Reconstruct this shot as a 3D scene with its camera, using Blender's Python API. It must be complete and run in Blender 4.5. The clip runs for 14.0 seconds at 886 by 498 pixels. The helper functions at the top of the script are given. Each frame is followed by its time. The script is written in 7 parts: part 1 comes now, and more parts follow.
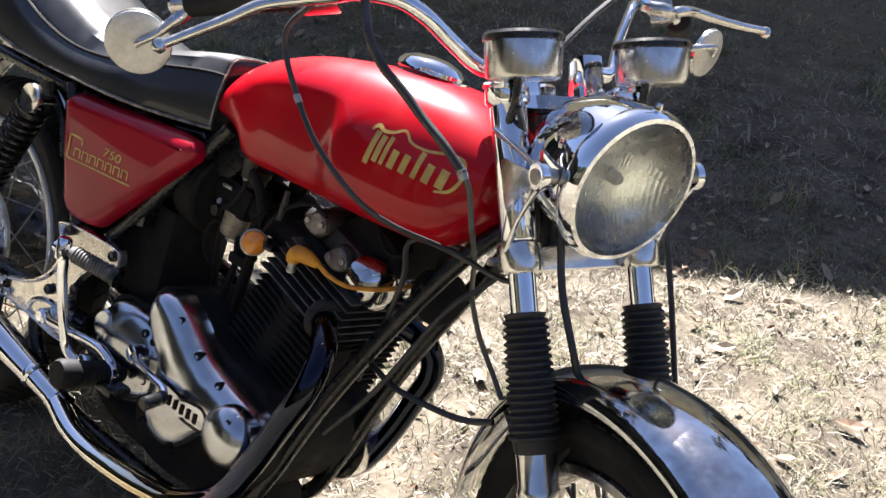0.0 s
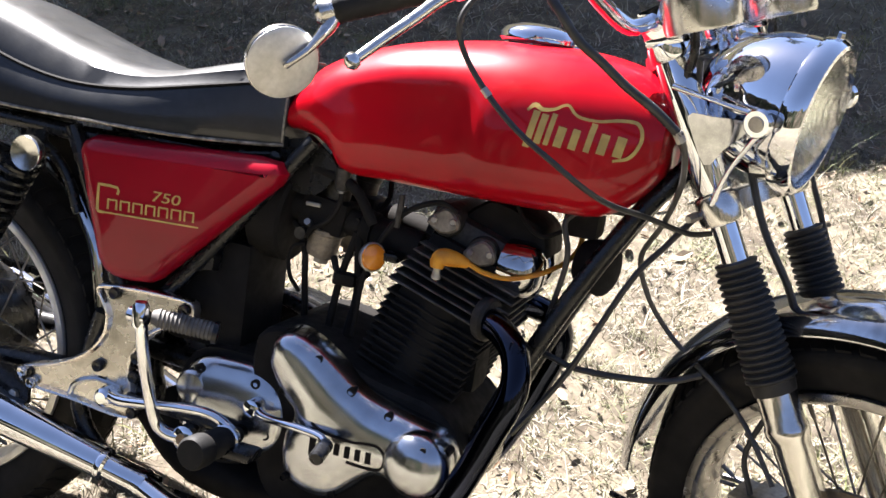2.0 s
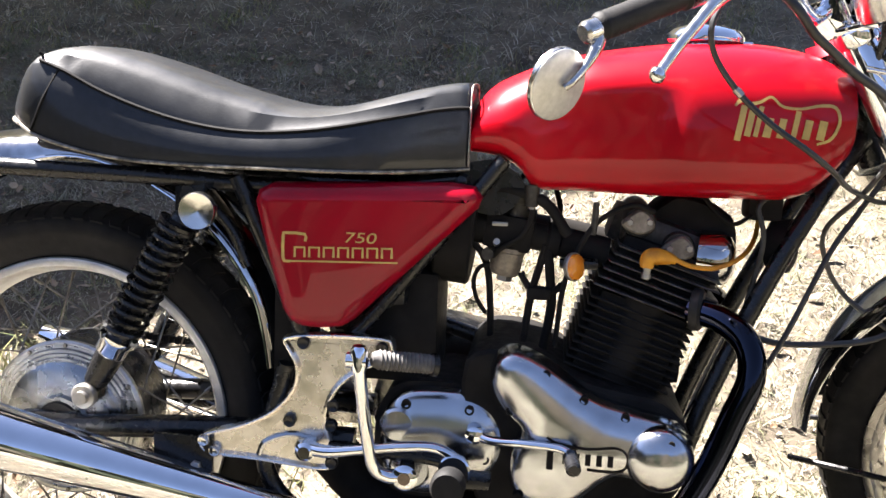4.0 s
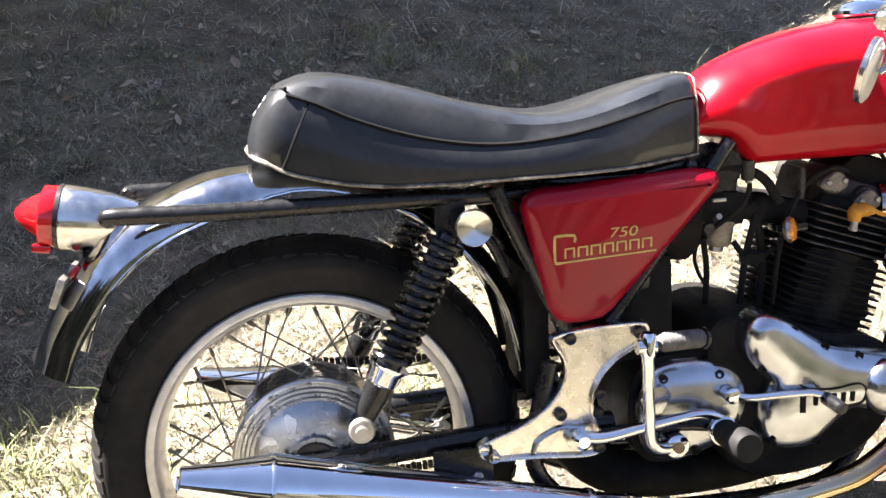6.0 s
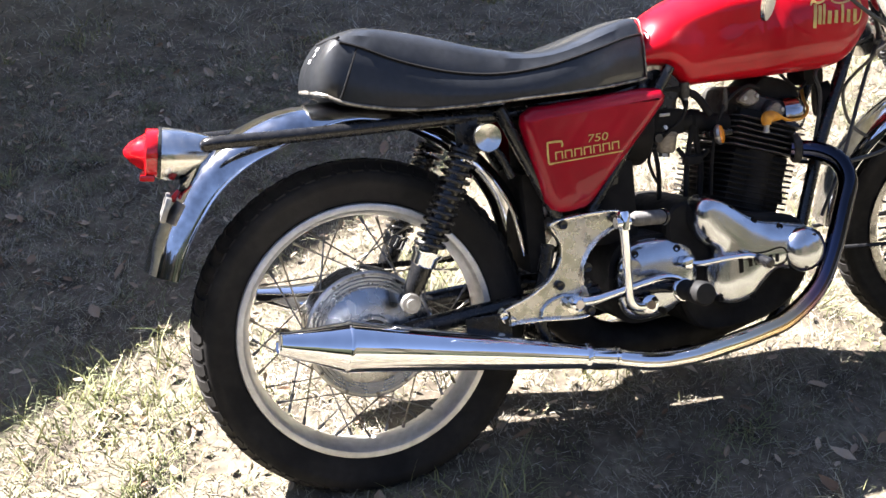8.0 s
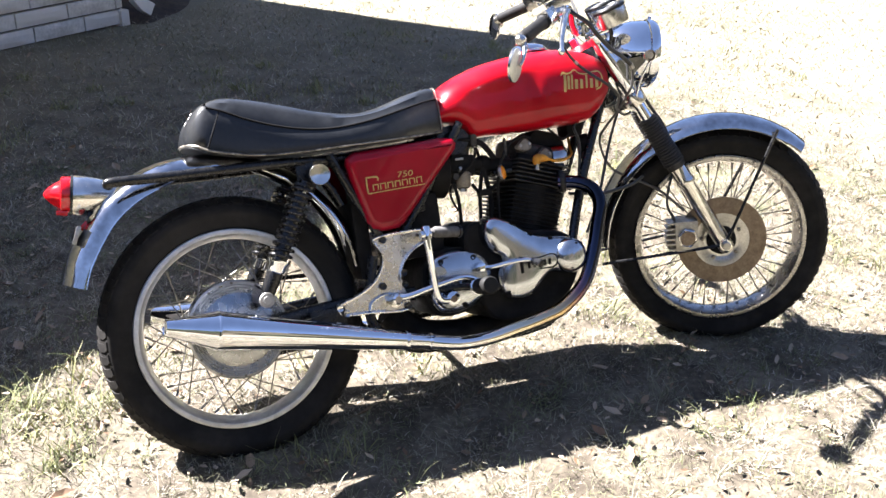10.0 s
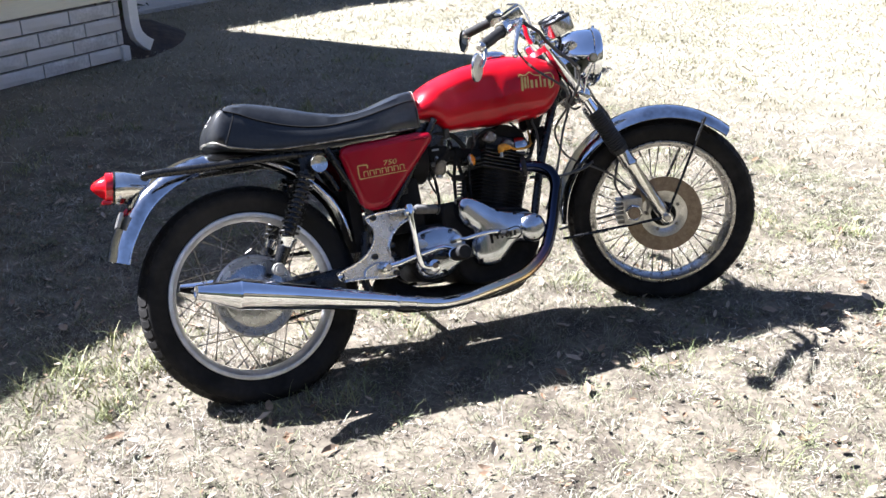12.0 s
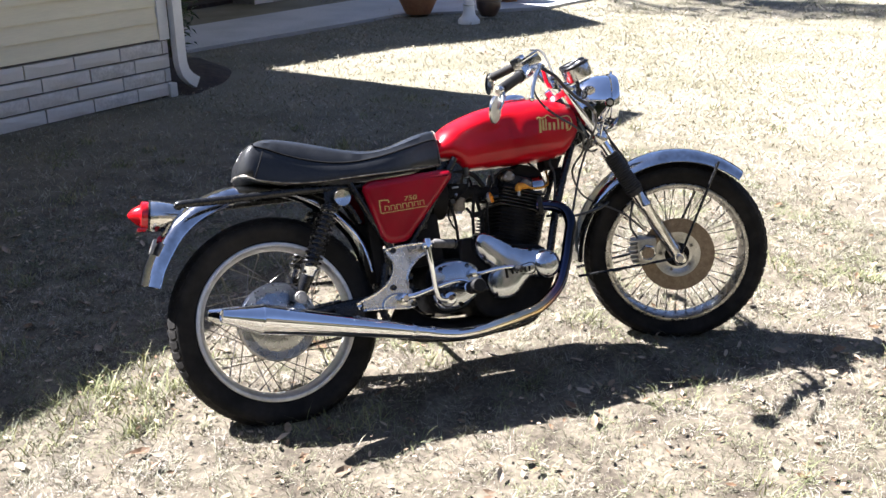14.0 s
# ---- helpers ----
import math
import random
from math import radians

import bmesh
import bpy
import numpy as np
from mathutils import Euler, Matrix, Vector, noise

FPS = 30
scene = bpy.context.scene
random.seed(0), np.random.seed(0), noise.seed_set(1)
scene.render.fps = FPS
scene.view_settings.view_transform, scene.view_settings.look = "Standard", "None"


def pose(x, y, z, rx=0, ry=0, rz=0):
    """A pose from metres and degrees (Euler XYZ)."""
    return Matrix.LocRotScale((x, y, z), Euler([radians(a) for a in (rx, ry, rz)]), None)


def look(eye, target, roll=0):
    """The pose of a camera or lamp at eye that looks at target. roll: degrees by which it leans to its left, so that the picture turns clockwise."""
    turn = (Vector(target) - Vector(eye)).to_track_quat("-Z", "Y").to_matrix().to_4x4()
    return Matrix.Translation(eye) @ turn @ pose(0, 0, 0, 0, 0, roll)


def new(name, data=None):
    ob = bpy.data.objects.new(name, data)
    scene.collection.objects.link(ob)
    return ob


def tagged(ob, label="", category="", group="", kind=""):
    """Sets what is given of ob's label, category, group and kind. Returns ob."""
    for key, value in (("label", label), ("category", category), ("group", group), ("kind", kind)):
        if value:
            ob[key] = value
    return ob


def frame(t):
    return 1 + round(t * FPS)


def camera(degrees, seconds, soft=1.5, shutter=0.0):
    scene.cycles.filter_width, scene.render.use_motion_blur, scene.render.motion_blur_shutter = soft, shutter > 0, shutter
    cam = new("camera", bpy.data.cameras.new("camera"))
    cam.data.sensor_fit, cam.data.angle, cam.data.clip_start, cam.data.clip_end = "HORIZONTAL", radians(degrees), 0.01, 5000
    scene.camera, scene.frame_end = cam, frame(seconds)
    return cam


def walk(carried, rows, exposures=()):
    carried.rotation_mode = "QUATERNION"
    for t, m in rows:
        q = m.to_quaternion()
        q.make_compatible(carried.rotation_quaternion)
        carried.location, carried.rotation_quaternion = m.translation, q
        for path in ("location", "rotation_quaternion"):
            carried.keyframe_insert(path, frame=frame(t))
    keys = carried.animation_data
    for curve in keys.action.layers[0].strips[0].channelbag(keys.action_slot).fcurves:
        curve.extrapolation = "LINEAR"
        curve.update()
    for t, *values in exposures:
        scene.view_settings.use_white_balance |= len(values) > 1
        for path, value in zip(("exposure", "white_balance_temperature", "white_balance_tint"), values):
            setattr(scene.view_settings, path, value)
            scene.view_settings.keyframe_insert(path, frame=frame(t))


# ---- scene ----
cam = camera(47.5, 14.0)
# seconds, eye (m), turn (degrees)
ROWS = [
    (0, 1.810, -0.650, 1.377, 59.45, -3.83, 41.80),
    (0.5, 1.623, -0.705, 1.368, 59.30, -4.57, 35.13),
    (1, 1.498, -0.758, 1.361, 59.21, -5.23, 30.99),
    (1.5, 1.360, -0.856, 1.374, 58.39, -2.11, 23.07),
    (2, 1.249, -0.896, 1.359, 57.50, -1.52, 20.93),
    (2.5, 1.094, -0.869, 1.349, 57.94, -0.54, 17.14),
    (3, 0.987, -0.894, 1.340, 58.41, -1.95, 11.96),
    (3.5, 0.846, -0.970, 1.372, 56.75, 0.40, 8.11),
    (4, 0.711, -1.040, 1.369, 58.08, -0.67, 7.17),
    (4.2, 0.670, -1.030, 1.375, 58.29, 1.26, 8.75),
    (6.3, -0.127, -1.030, 1.432, 55.69, -2.40, -16.03),
    (6.5, -0.160, -1.087, 1.433, 55.63, -2.44, -18.76),
    (7, -0.240, -1.163, 1.429, 56.56, -1.93, -17.56),
    (7.5, -0.262, -1.291, 1.446, 57.41, -1.97, -14.95),
    (8, -0.345, -1.448, 1.455, 58.52, -1.10, -16.86),
    (8.5, -0.381, -1.617, 1.490, 60.64, -0.60, -19.22),
    (9, -0.368, -1.770, 1.502, 61.77, -1.46, -20.83),
    (9.2, -0.360, -1.850, 1.509, 62.91, -1.78, -22.51),
    (11.3, -0.407, -2.512, 1.572, 67.10, 0.98, -20.60),
    (11.5, -0.420, -2.551, 1.578, 67.19, 1.51, -21.33),
    (12, -0.540, -2.648, 1.585, 67.26, 1.19, -23.28),
    (12.5, -0.570, -2.747, 1.603, 70.16, 0.90, -21.48),
    (13, -0.531, -2.790, 1.617, 69.96, 0.38, -21.02),
    (13.5, -0.514, -2.810, 1.614, 69.59, 0.58, -20.35),
    (14, -0.515, -2.801, 1.614, 69.59, 0.71, -20.51),
]
# the clip's camera opens up a little as it draws back
EXPOSURES = [(t, stops, warm, 15) for t, stops, warm in (
    (0.0, 2.81, 6600), (1.0, 3.01, 6750), (1.5, 3.05, 6700), (3.0, 3.16, 6800), (4.2, 3.42, 6900), (6.5, 3.6, 7000), (7.5, 3.49, 6900), (8.3, 3.42, 6500), (8.7, 3.47, 6500),
    (9.0, 3.61, 6800), (9.6, 3.4, 6600), (11.3, 3.0, 6150), (12.0, 2.91, 5950), (12.5, 2.85, 6250), (14.0, 2.85, 6300))]
walk(cam, [(t, pose(*r)) for t, *r in ROWS], EXPOSURES)

# ---------------------------------------------------------------- world and sun
SUN_EL, SUN_AZ = 46.0, 138.4          # the sun stands in the direction SUN_AZ, counted from +x towards +y
world = bpy.data.worlds.new("world")
scene.world = world
world.use_nodes = True
wn = world.node_tree.nodes
sky = wn.new("ShaderNodeTexSky")
sky.sky_type, sky.sun_disc = "NISHITA", False
sky.sun_elevation, sky.sun_rotation = radians(SUN_EL), radians(90.0 - SUN_AZ)
wn["Background"].inputs["Strength"].default_value = 0.051
sky.air_density, sky.dust_density, sky.ozone_density = 0.45, 0.2, 0.6
less_blue = wn.new("ShaderNodeHueSaturation")          # saturation lowered so the sky's fill light turns out less blue
less_blue.inputs["Saturation"].default_value = 0.94
world.node_tree.links.new(sky.outputs["Color"], less_blue.inputs["Color"])
world.node_tree.links.new(less_blue.outputs["Color"], wn["Background"].inputs["Color"])

sun_lamp = bpy.data.lights.new("sun", "SUN")
sun_lamp.energy, sun_lamp.angle, sun_lamp.color = 5.0, radians(0.53), (1.0, 0.995, 0.985)
sun = new("sun", sun_lamp)
sun_dir = Vector((math.cos(radians(SUN_EL)) * math.cos(radians(SUN_AZ)), math.cos(radians(SUN_EL)) * math.sin(radians(SUN_AZ)), math.sin(radians(SUN_EL))))
sun.matrix_world = look(sun_dir * 30, (0, 0, 0))

# ---------------------------------------------------------------- materials
def material(name, colour, rough=0.5, metal=0.0, colour2=None, scale=8.0, mix=(0.4, 0.65), rough2=None, bump=0.0, bump_scale=200.0,
             coat=0.0, coat_rough=0.04, fine=None, per="", per_colour=None, spread=0.0, spec=0.5, transmission=0.0, stretch=None):
    """A Principled surface: two colours blended by noise, a finer grain, a roughness that varies, and fine relief."""
    m = bpy.data.materials.new(name)
    m.use_nodes = True
    nt = m.node_tree
    n, link = nt.nodes, nt.links.new
    p = n["Principled BSDF"]
    p.inputs["Metallic"].default_value = metal
    p.inputs["Roughness"].default_value = rough
    p.inputs["Coat Weight"].default_value = coat
    p.inputs["Coat Roughness"].default_value = coat_rough
    p.inputs["Specular IOR Level"].default_value = spec
    p.inputs["Transmission Weight"].default_value = transmission
    tc = n.new("ShaderNodeTexCoord")
    co = tc.outputs["Object"]
    if stretch:
        mp = n.new("ShaderNodeMapping")
        mp.inputs["Scale"].default_value = stretch
        link(co, mp.inputs["Vector"])
        co = mp.outputs["Vector"]

    def noise_tex(sc, detail=4.0):
        t = n.new("ShaderNodeTexNoise")
        t.inputs["Scale"].default_value, t.inputs["Detail"].default_value = sc, detail
        link(co, t.inputs["Vector"])
        return t

    def ramp(src, lo, hi, a, b):
        r = n.new("ShaderNodeValToRGB")
        r.color_ramp.elements[0].position, r.color_ramp.elements[1].position = lo, hi
        r.color_ramp.elements[0].color, r.color_ramp.elements[1].color = (*a, 1), (*b, 1)
        link(src, r.inputs["Fac"])
        return r.outputs["Color"]

    c2 = colour2 or tuple(c * 0.8 for c in colour)
    big = noise_tex(scale)
    out = ramp(big.outputs["Fac"], *mix, colour, c2)
    if fine:
        g = noise_tex(fine[0], 6.0)
        mx = n.new("ShaderNodeMix")
        mx.data_type, mx.blend_type = "RGBA", "MULTIPLY"
        mx.inputs["Factor"].default_value = 1.0
        link(out, mx.inputs["A"])
        link(ramp(g.outputs["Fac"], 0.3, 0.7, (1 - fine[1],) * 3, (1, 1, 1)), mx.inputs["B"])
        out = mx.outputs["Result"]
    if per:
        src = n.new("ShaderNodeObjectInfo").outputs["Random"] if per == "object" else n.new("ShaderNodeNewGeometry").outputs["Random Per Island"]
        mx = n.new("ShaderNodeMix")
        mx.data_type = "RGBA"
        r = ramp(src, 0.5 - spread, 0.5 + spread, (0, 0, 0), (1, 1, 1))
        link(r, mx.inputs["Factor"])
        link(out, mx.inputs["A"])
        mx.inputs["B"].default_value = (*per_colour, 1)
        out = mx.outputs["Result"]
    link(out, p.inputs["Base Color"])
    r2 = rough if rough2 is None else rough2
    rr = n.new("ShaderNodeMapRange")
    rr.inputs["To Min"].default_value, rr.inputs["To Max"].default_value = rough, r2
    rr.inputs["From Min"].default_value, rr.inputs["From Max"].default_value = 0.35, 0.7
    link(noise_tex(scale * 2.7).outputs["Fac"], rr.inputs["Value"])
    link(rr.outputs["Result"], p.inputs["Roughness"])
    if bump:
        b = n.new("ShaderNodeBump")
        b.inputs["Strength"].default_value, b.inputs["Distance"].default_value = bump, 0.002
        link(noise_tex(bump_scale, 6.0).outputs["Fac"], b.inputs["Height"])
        link(b.outputs["Normal"], p.inputs["Normal"])
    return m


CHROME = material("chrome", (0.77, 0.79, 0.83), 0.025, 1.0, (0.71, 0.73, 0.77), 30, rough2=0.05)
CHROME_DULL = material("dull_chrome", (0.62, 0.62, 0.62), 0.16, 1.0, (0.5, 0.49, 0.47), 25, rough2=0.3, fine=(120, 0.2))
POLISH = material("smooth_polished_alloy", (0.55, 0.575, 0.61), 0.16, 1.0, (0.46, 0.475, 0.495), 9, rough2=0.25, fine=(40, 0.15), bump=0.05, bump_scale=60)
HUBFACE = material("dull_hub_alloy", (0.42, 0.43, 0.44), 0.22, 1.0, (0.3, 0.305, 0.31), 14, rough2=0.34, fine=(60, 0.2))
BUFFED = material("hand_buffed_alloy", (0.86, 0.82, 0.77), 0.2, 1.0, (0.79, 0.745, 0.69), 16, rough2=0.34, fine=(70, 0.12), bump=0.13, bump_scale=18)
OLD_CHROME = material("aged_chrome", (0.62, 0.63, 0.65), 0.04, 1.0, (0.42, 0.425, 0.44), 16, rough2=0.13, fine=(70, 0.3), bump=0.06, bump_scale=22)
ALLOY = material("polished_alloy", (0.76, 0.75, 0.73), 0.14, 1.0, (0.62, 0.61, 0.59), 22, rough2=0.26, fine=(90, 0.15), bump=0.05, bump_scale=300)
CAST = material("cast_alloy", (0.5, 0.49, 0.47), 0.32, 1.0, (0.34, 0.33, 0.31), 30, rough2=0.5, fine=(150, 0.35), bump=0.2, bump_scale=400)
BRUSHED = material("machined_alloy", (0.62, 0.61, 0.59), 0.28, 1.0, (0.5, 0.49, 0.47), 18, rough2=0.4, fine=(200, 0.3), bump=0.06)
RED = material("red_paint", (0.35, 0.0018, 0.008), 0.3, 0.0, (0.29, 0.0016, 0.007), 6, rough2=0.4, coat=0.4, coat_rough=0.03, spec=0.1)
# red_paint again for the side covers, its shaded tone put into the colour
SHADED_RED = material("shaded_crimson_red", (0.26, 0.0016, 0.012), 0.3, 0.0, (0.22, 0.0014, 0.01), 6, rough2=0.4, coat=0.4, coat_rough=0.03, spec=0.1)
GOLD = material("gold_transfer", (0.5, 0.36, 0.11), 0.35, 0.25, (0.4, 0.28, 0.09), 60, rough2=0.5)
BLACK = material("black_enamel", (0.008, 0.008, 0.0085), 0.2, 0.0, (0.014, 0.014, 0.0145), 20, rough2=0.36, fine=(90, 0.4), spec=0.4)
MATT = material("matt_black", (0.011, 0.0104, 0.01), 0.6, 0.0, (0.018, 0.0168, 0.0155), 25, rough2=0.8, bump=0.15, bump_scale=300, spec=0.06)
FIN = material("black_fin_alloy", (0.022, 0.021, 0.02), 0.5, 0.2, (0.05, 0.046, 0.042), 40, rough2=0.65, fine=(140, 0.4), spec=0.3)
BOWL = material("stained_carburettor_alloy", (0.34, 0.3, 0.25), 0.42, 0.6, (0.2, 0.17, 0.135), 40, rough2=0.65, fine=(150, 0.4), bump=0.15)
FINEDGE = material("head_fin_alloy", (0.13, 0.125, 0.115), 0.4, 0.6, (0.06, 0.056, 0.052), 45, rough2=0.55, fine=(160, 0.4))
GRIMY = material("grimy_alloy", (0.075, 0.07, 0.062), 0.5, 0.6, (0.035, 0.032, 0.028), 45, rough2=0.65, fine=(160, 0.45), bump=0.15, bump_scale=300)
RUBBER = material("tyre_rubber", (0.011, 0.0105, 0.01), 0.65, 0.0, (0.022, 0.02, 0.018), 12, rough2=0.8, bump=0.15, bump_scale=260, fine=(60, 0.3), spec=0.14)
GAITER = material("gaiter_rubber", (0.012, 0.012, 0.012), 0.55, 0.0, (0.022, 0.02, 0.019), 30, rough2=0.7)
GRIP = material("grip_rubber", (0.008, 0.008, 0.008), 0.6, 0.0, (0.014, 0.013, 0.012), 40, spec=0.2, rough2=0.7, bump=0.2, bump_scale=500)
PEGRUB = material("worn_grey_rubber", (0.11, 0.105, 0.1), 0.55, 0.0, (0.07, 0.066, 0.062), 60, rough2=0.75, spec=0.3)
VINYL = material("black_vinyl", (0.01, 0.0112, 0.013), 0.4, 0.0, (0.016, 0.0175, 0.02), 11, rough2=0.5, coat=0.46, coat_rough=0.13, spec=0.25, bump=0.1, bump_scale=420, fine=(90, 0.35))
PIPING = material("silver_trim", (0.36, 0.33, 0.28), 0.4, 0.6, (0.1, 0.09, 0.075), 55, rough2=0.6, fine=(160, 0.6))
STITCH = material("black_piping", (0.004, 0.004, 0.0045), 0.75, spec=0.15)
# darker than RIM: the front rim's dark reflections are put into its colour
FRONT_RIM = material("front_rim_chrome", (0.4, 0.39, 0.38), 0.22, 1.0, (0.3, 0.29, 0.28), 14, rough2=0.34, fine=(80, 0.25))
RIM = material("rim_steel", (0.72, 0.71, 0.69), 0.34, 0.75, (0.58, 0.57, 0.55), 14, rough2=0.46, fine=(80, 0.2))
SPOKE = material("spoke_steel", (0.24, 0.225, 0.205), 0.38, 1.0, (0.13, 0.12, 0.105), 60, rough2=0.5)
RUST = material("rusty_disc", (0.26, 0.2, 0.14), 0.42, 0.6, (0.19, 0.14, 0.095), 50, rough2=0.6, fine=(160, 0.3))
REDLENS = material("red_lens", (0.46, 0.005, 0.01), 0.12, 0.0, (0.36, 0.004, 0.007), 40, coat=0.6)
AMBER = material("amber_lens", (0.75, 0.26, 0.02), 0.2, 0.0, (0.62, 0.18, 0.015), 60, coat=0.5)
YELLOW = material("yellow_rubber", (0.62, 0.27, 0.012), 0.5, 0.0, (0.45, 0.17, 0.01), 60, rough2=0.6)
CABLE = material("black_cable", (0.014, 0.014, 0.014), 0.45, 0.0, (0.03, 0.03, 0.03), 40)
HOSE = material("grey_cable", (0.07, 0.068, 0.065), 0.45, 0.0, (0.045, 0.043, 0.04), 40)
PEWTER = material("dull_steel", (0.5, 0.48, 0.44), 0.34, 0.9, (0.38, 0.36, 0.33), 30, rough2=0.5, fine=(120, 0.3))
WHITEBACK = material("mirror_back", (0.62, 0.61, 0.58), 0.35, 0.5, (0.5, 0.49, 0.46), 30, rough2=0.5, fine=(150, 0.2))
# near-black that draws the silencer's dark inside as a plain disc
DARKGAP = material("dark_recess", (0.006, 0.006, 0.006), 0.7)


def heat_tinted():
    """Chrome pipe coloured by heat: straw, then purple, then dark blue towards the engine."""
    m = material("heat_tinted_pipe", (0.8, 0.8, 0.8), 0.04, 1.0, rough2=0.1)
    nt = m.node_tree
    sep, r = nt.nodes.new("ShaderNodeSeparateXYZ"), nt.nodes.new("ShaderNodeValToRGB")
    nt.links.new(nt.nodes["Texture Coordinate"].outputs["Object"], sep.inputs[0])
    nt.links.new(sep.outputs["X"], r.inputs["Fac"])
    e = r.color_ramp.elements
    e[0].position, e[0].color = 0.56, (0.8, 0.81, 0.83, 1)
    e[1].position, e[1].color = 0.985, (0.022, 0.025, 0.036, 1)
    for at, c in ((0.7, (0.76, 0.69, 0.52)), (0.84, (0.6, 0.43, 0.24)), (0.895, (0.2, 0.11, 0.13)), (0.935, (0.045, 0.052, 0.09))):
        k = e.new(at)
        k.color = (*c, 1)
    nt.links.new(r.outputs["Color"], nt.nodes["Principled BSDF"].inputs["Base Color"])
    return m


HEATED = heat_tinted()
SEATMARK = material("white_mark", (0.7, 0.7, 0.68), 0.5)

SOIL = material("lawn_soil", (0.06, 0.048, 0.035), 0.95, 0.0, (0.2, 0.17, 0.125), 6.0, (0.3, 0.7), bump=0.8, bump_scale=60, fine=(45, 0.5), spec=0.2)


def outer_lawn(m):
    """Away from the worn patch round the motorcycle a closed mat of straw covers the soil."""
    nt = m.node_tree
    n, link = nt.nodes, nt.links.new
    p = n["Principled BSDF"]
    bare = p.inputs["Base Color"].links[0].from_socket
    off, far, mx, g = n.new("ShaderNodeVectorMath"), n.new("ShaderNodeMapRange"), n.new("ShaderNodeMix"), n.new("ShaderNodeTexNoise")
    off.operation = "DISTANCE"
    off.inputs[1].default_value = (0.7, 0.7, 0.0)
    link(n["Texture Coordinate"].outputs["Object"], off.inputs[0])
    far.inputs["From Min"].default_value, far.inputs["From Max"].default_value = 1.8, 4.5
    link(off.outputs["Value"], far.inputs["Value"])
    g.inputs["Scale"].default_value, g.inputs["Detail"].default_value = 1.3, 8.0
    link(n["Texture Coordinate"].outputs["Object"], g.inputs["Vector"])
    mat = n.new("ShaderNodeValToRGB")
    e = mat.color_ramp.elements
    e[0].position, e[0].color = 0.35, (0.185, 0.165, 0.122, 1)
    e[1].position, e[1].color = 0.65, (0.115, 0.106, 0.07, 1)
    link(g.outputs["Fac"], mat.inputs["Fac"])
    mx.data_type = "RGBA"
    link(far.outputs["Result"], mx.inputs["Factor"])
    link(bare, mx.inputs["A"])
    link(mat.outputs["Color"], mx.inputs["B"])
    link(mx.outputs["Result"], p.inputs["Base Color"])


outer_lawn(SOIL)
STRAW = material("dry_grass", (0.56, 0.51, 0.42), 0.65, 0.0, (0.3, 0.295, 0.205), 1.1, (0.4, 0.6), per="island", per_colour=(0.1, 0.1, 0.045), spread=0.45, spec=0.25, fine=(9, 0.52))
THATCH = material("dead_thatch", (0.74, 0.69, 0.61), 0.75, 0.0, (0.42, 0.37, 0.305), 1.5, (0.4, 0.6), per="island", per_colour=(0.075, 0.055, 0.036), spread=0.5, spec=0.2, fine=(11, 0.52))
FAR_STRAW = material("far_dry_grass", (0.56, 0.515, 0.42), 0.7, 0.0, (0.33, 0.32, 0.225), 0.7, (0.35, 0.65), per="island", per_colour=(0.2, 0.185, 0.105), spread=0.5, spec=0.2, fine=(6, 0.38))
FAR_THATCH = material("far_thatch", (0.67, 0.625, 0.54), 0.75, 0.0, (0.43, 0.39, 0.315), 0.8, (0.35, 0.65), per="island", per_colour=(0.22, 0.175, 0.12), spread=0.5, spec=0.2, fine=(6, 0.38))


def mossy(m, at, green):
    """Greener patches a hand's breadth or two across, with ragged edges."""
    nt = m.node_tree
    n, link = nt.nodes, nt.links.new
    p = n["Principled BSDF"]
    straw = p.inputs["Base Color"].links[0].from_socket
    g, r, mx = n.new("ShaderNodeTexNoise"), n.new("ShaderNodeMapRange"), n.new("ShaderNodeMix")
    g.inputs["Scale"].default_value, g.inputs["Detail"].default_value = 4.2, 5.0
    link(n["Texture Coordinate"].outputs["Object"], g.inputs["Vector"])
    r.inputs["From Min"].default_value, r.inputs["From Max"].default_value, r.inputs["To Max"].default_value = at, at + 0.1, 0.75
    link(g.outputs["Fac"], r.inputs["Value"])
    mx.data_type = "RGBA"
    link(r.outputs["Result"], mx.inputs["Factor"])
    link(straw, mx.inputs["A"])
    mx.inputs["B"].default_value = (*green, 1)
    link(mx.outputs["Result"], p.inputs["Base Color"])


mossy(STRAW, 0.52, (0.15, 0.17, 0.07))
GREEN = material("green_grass", (0.13, 0.165, 0.065), 0.6, 0.0, (0.23, 0.24, 0.11), 3, per="island", per_colour=(0.26, 0.25, 0.11), spread=0.35, spec=0.3)
LEAF = material("dead_leaf", (0.17, 0.1, 0.055), 0.6, 0.0, (0.1, 0.06, 0.035), 20, per="island", per_colour=(0.36, 0.29, 0.21), spread=0.4, spec=0.3)
CONCRETE = material("concrete", (0.5, 0.49, 0.47), 0.9, 0.0, (0.42, 0.41, 0.39), 1.5, bump=0.4, bump_scale=120, fine=(60, 0.25), spec=0.3)
SIDING = material("cream_siding", (0.8, 0.74, 0.56), 0.6, 0.0, (0.75, 0.69, 0.51), 2.0, bump=0.15, bump_scale=90, fine=(30, 0.08), stretch=(0.3, 0.3, 3))
BLOCK = material("split_face_block", (0.76, 0.74, 0.7), 0.9, 0.0, (0.62, 0.6, 0.56), 7.0, bump=0.9, bump_scale=45, fine=(50, 0.3), per="object", per_colour=(0.64, 0.62, 0.58), spread=0.4, spec=0.25)
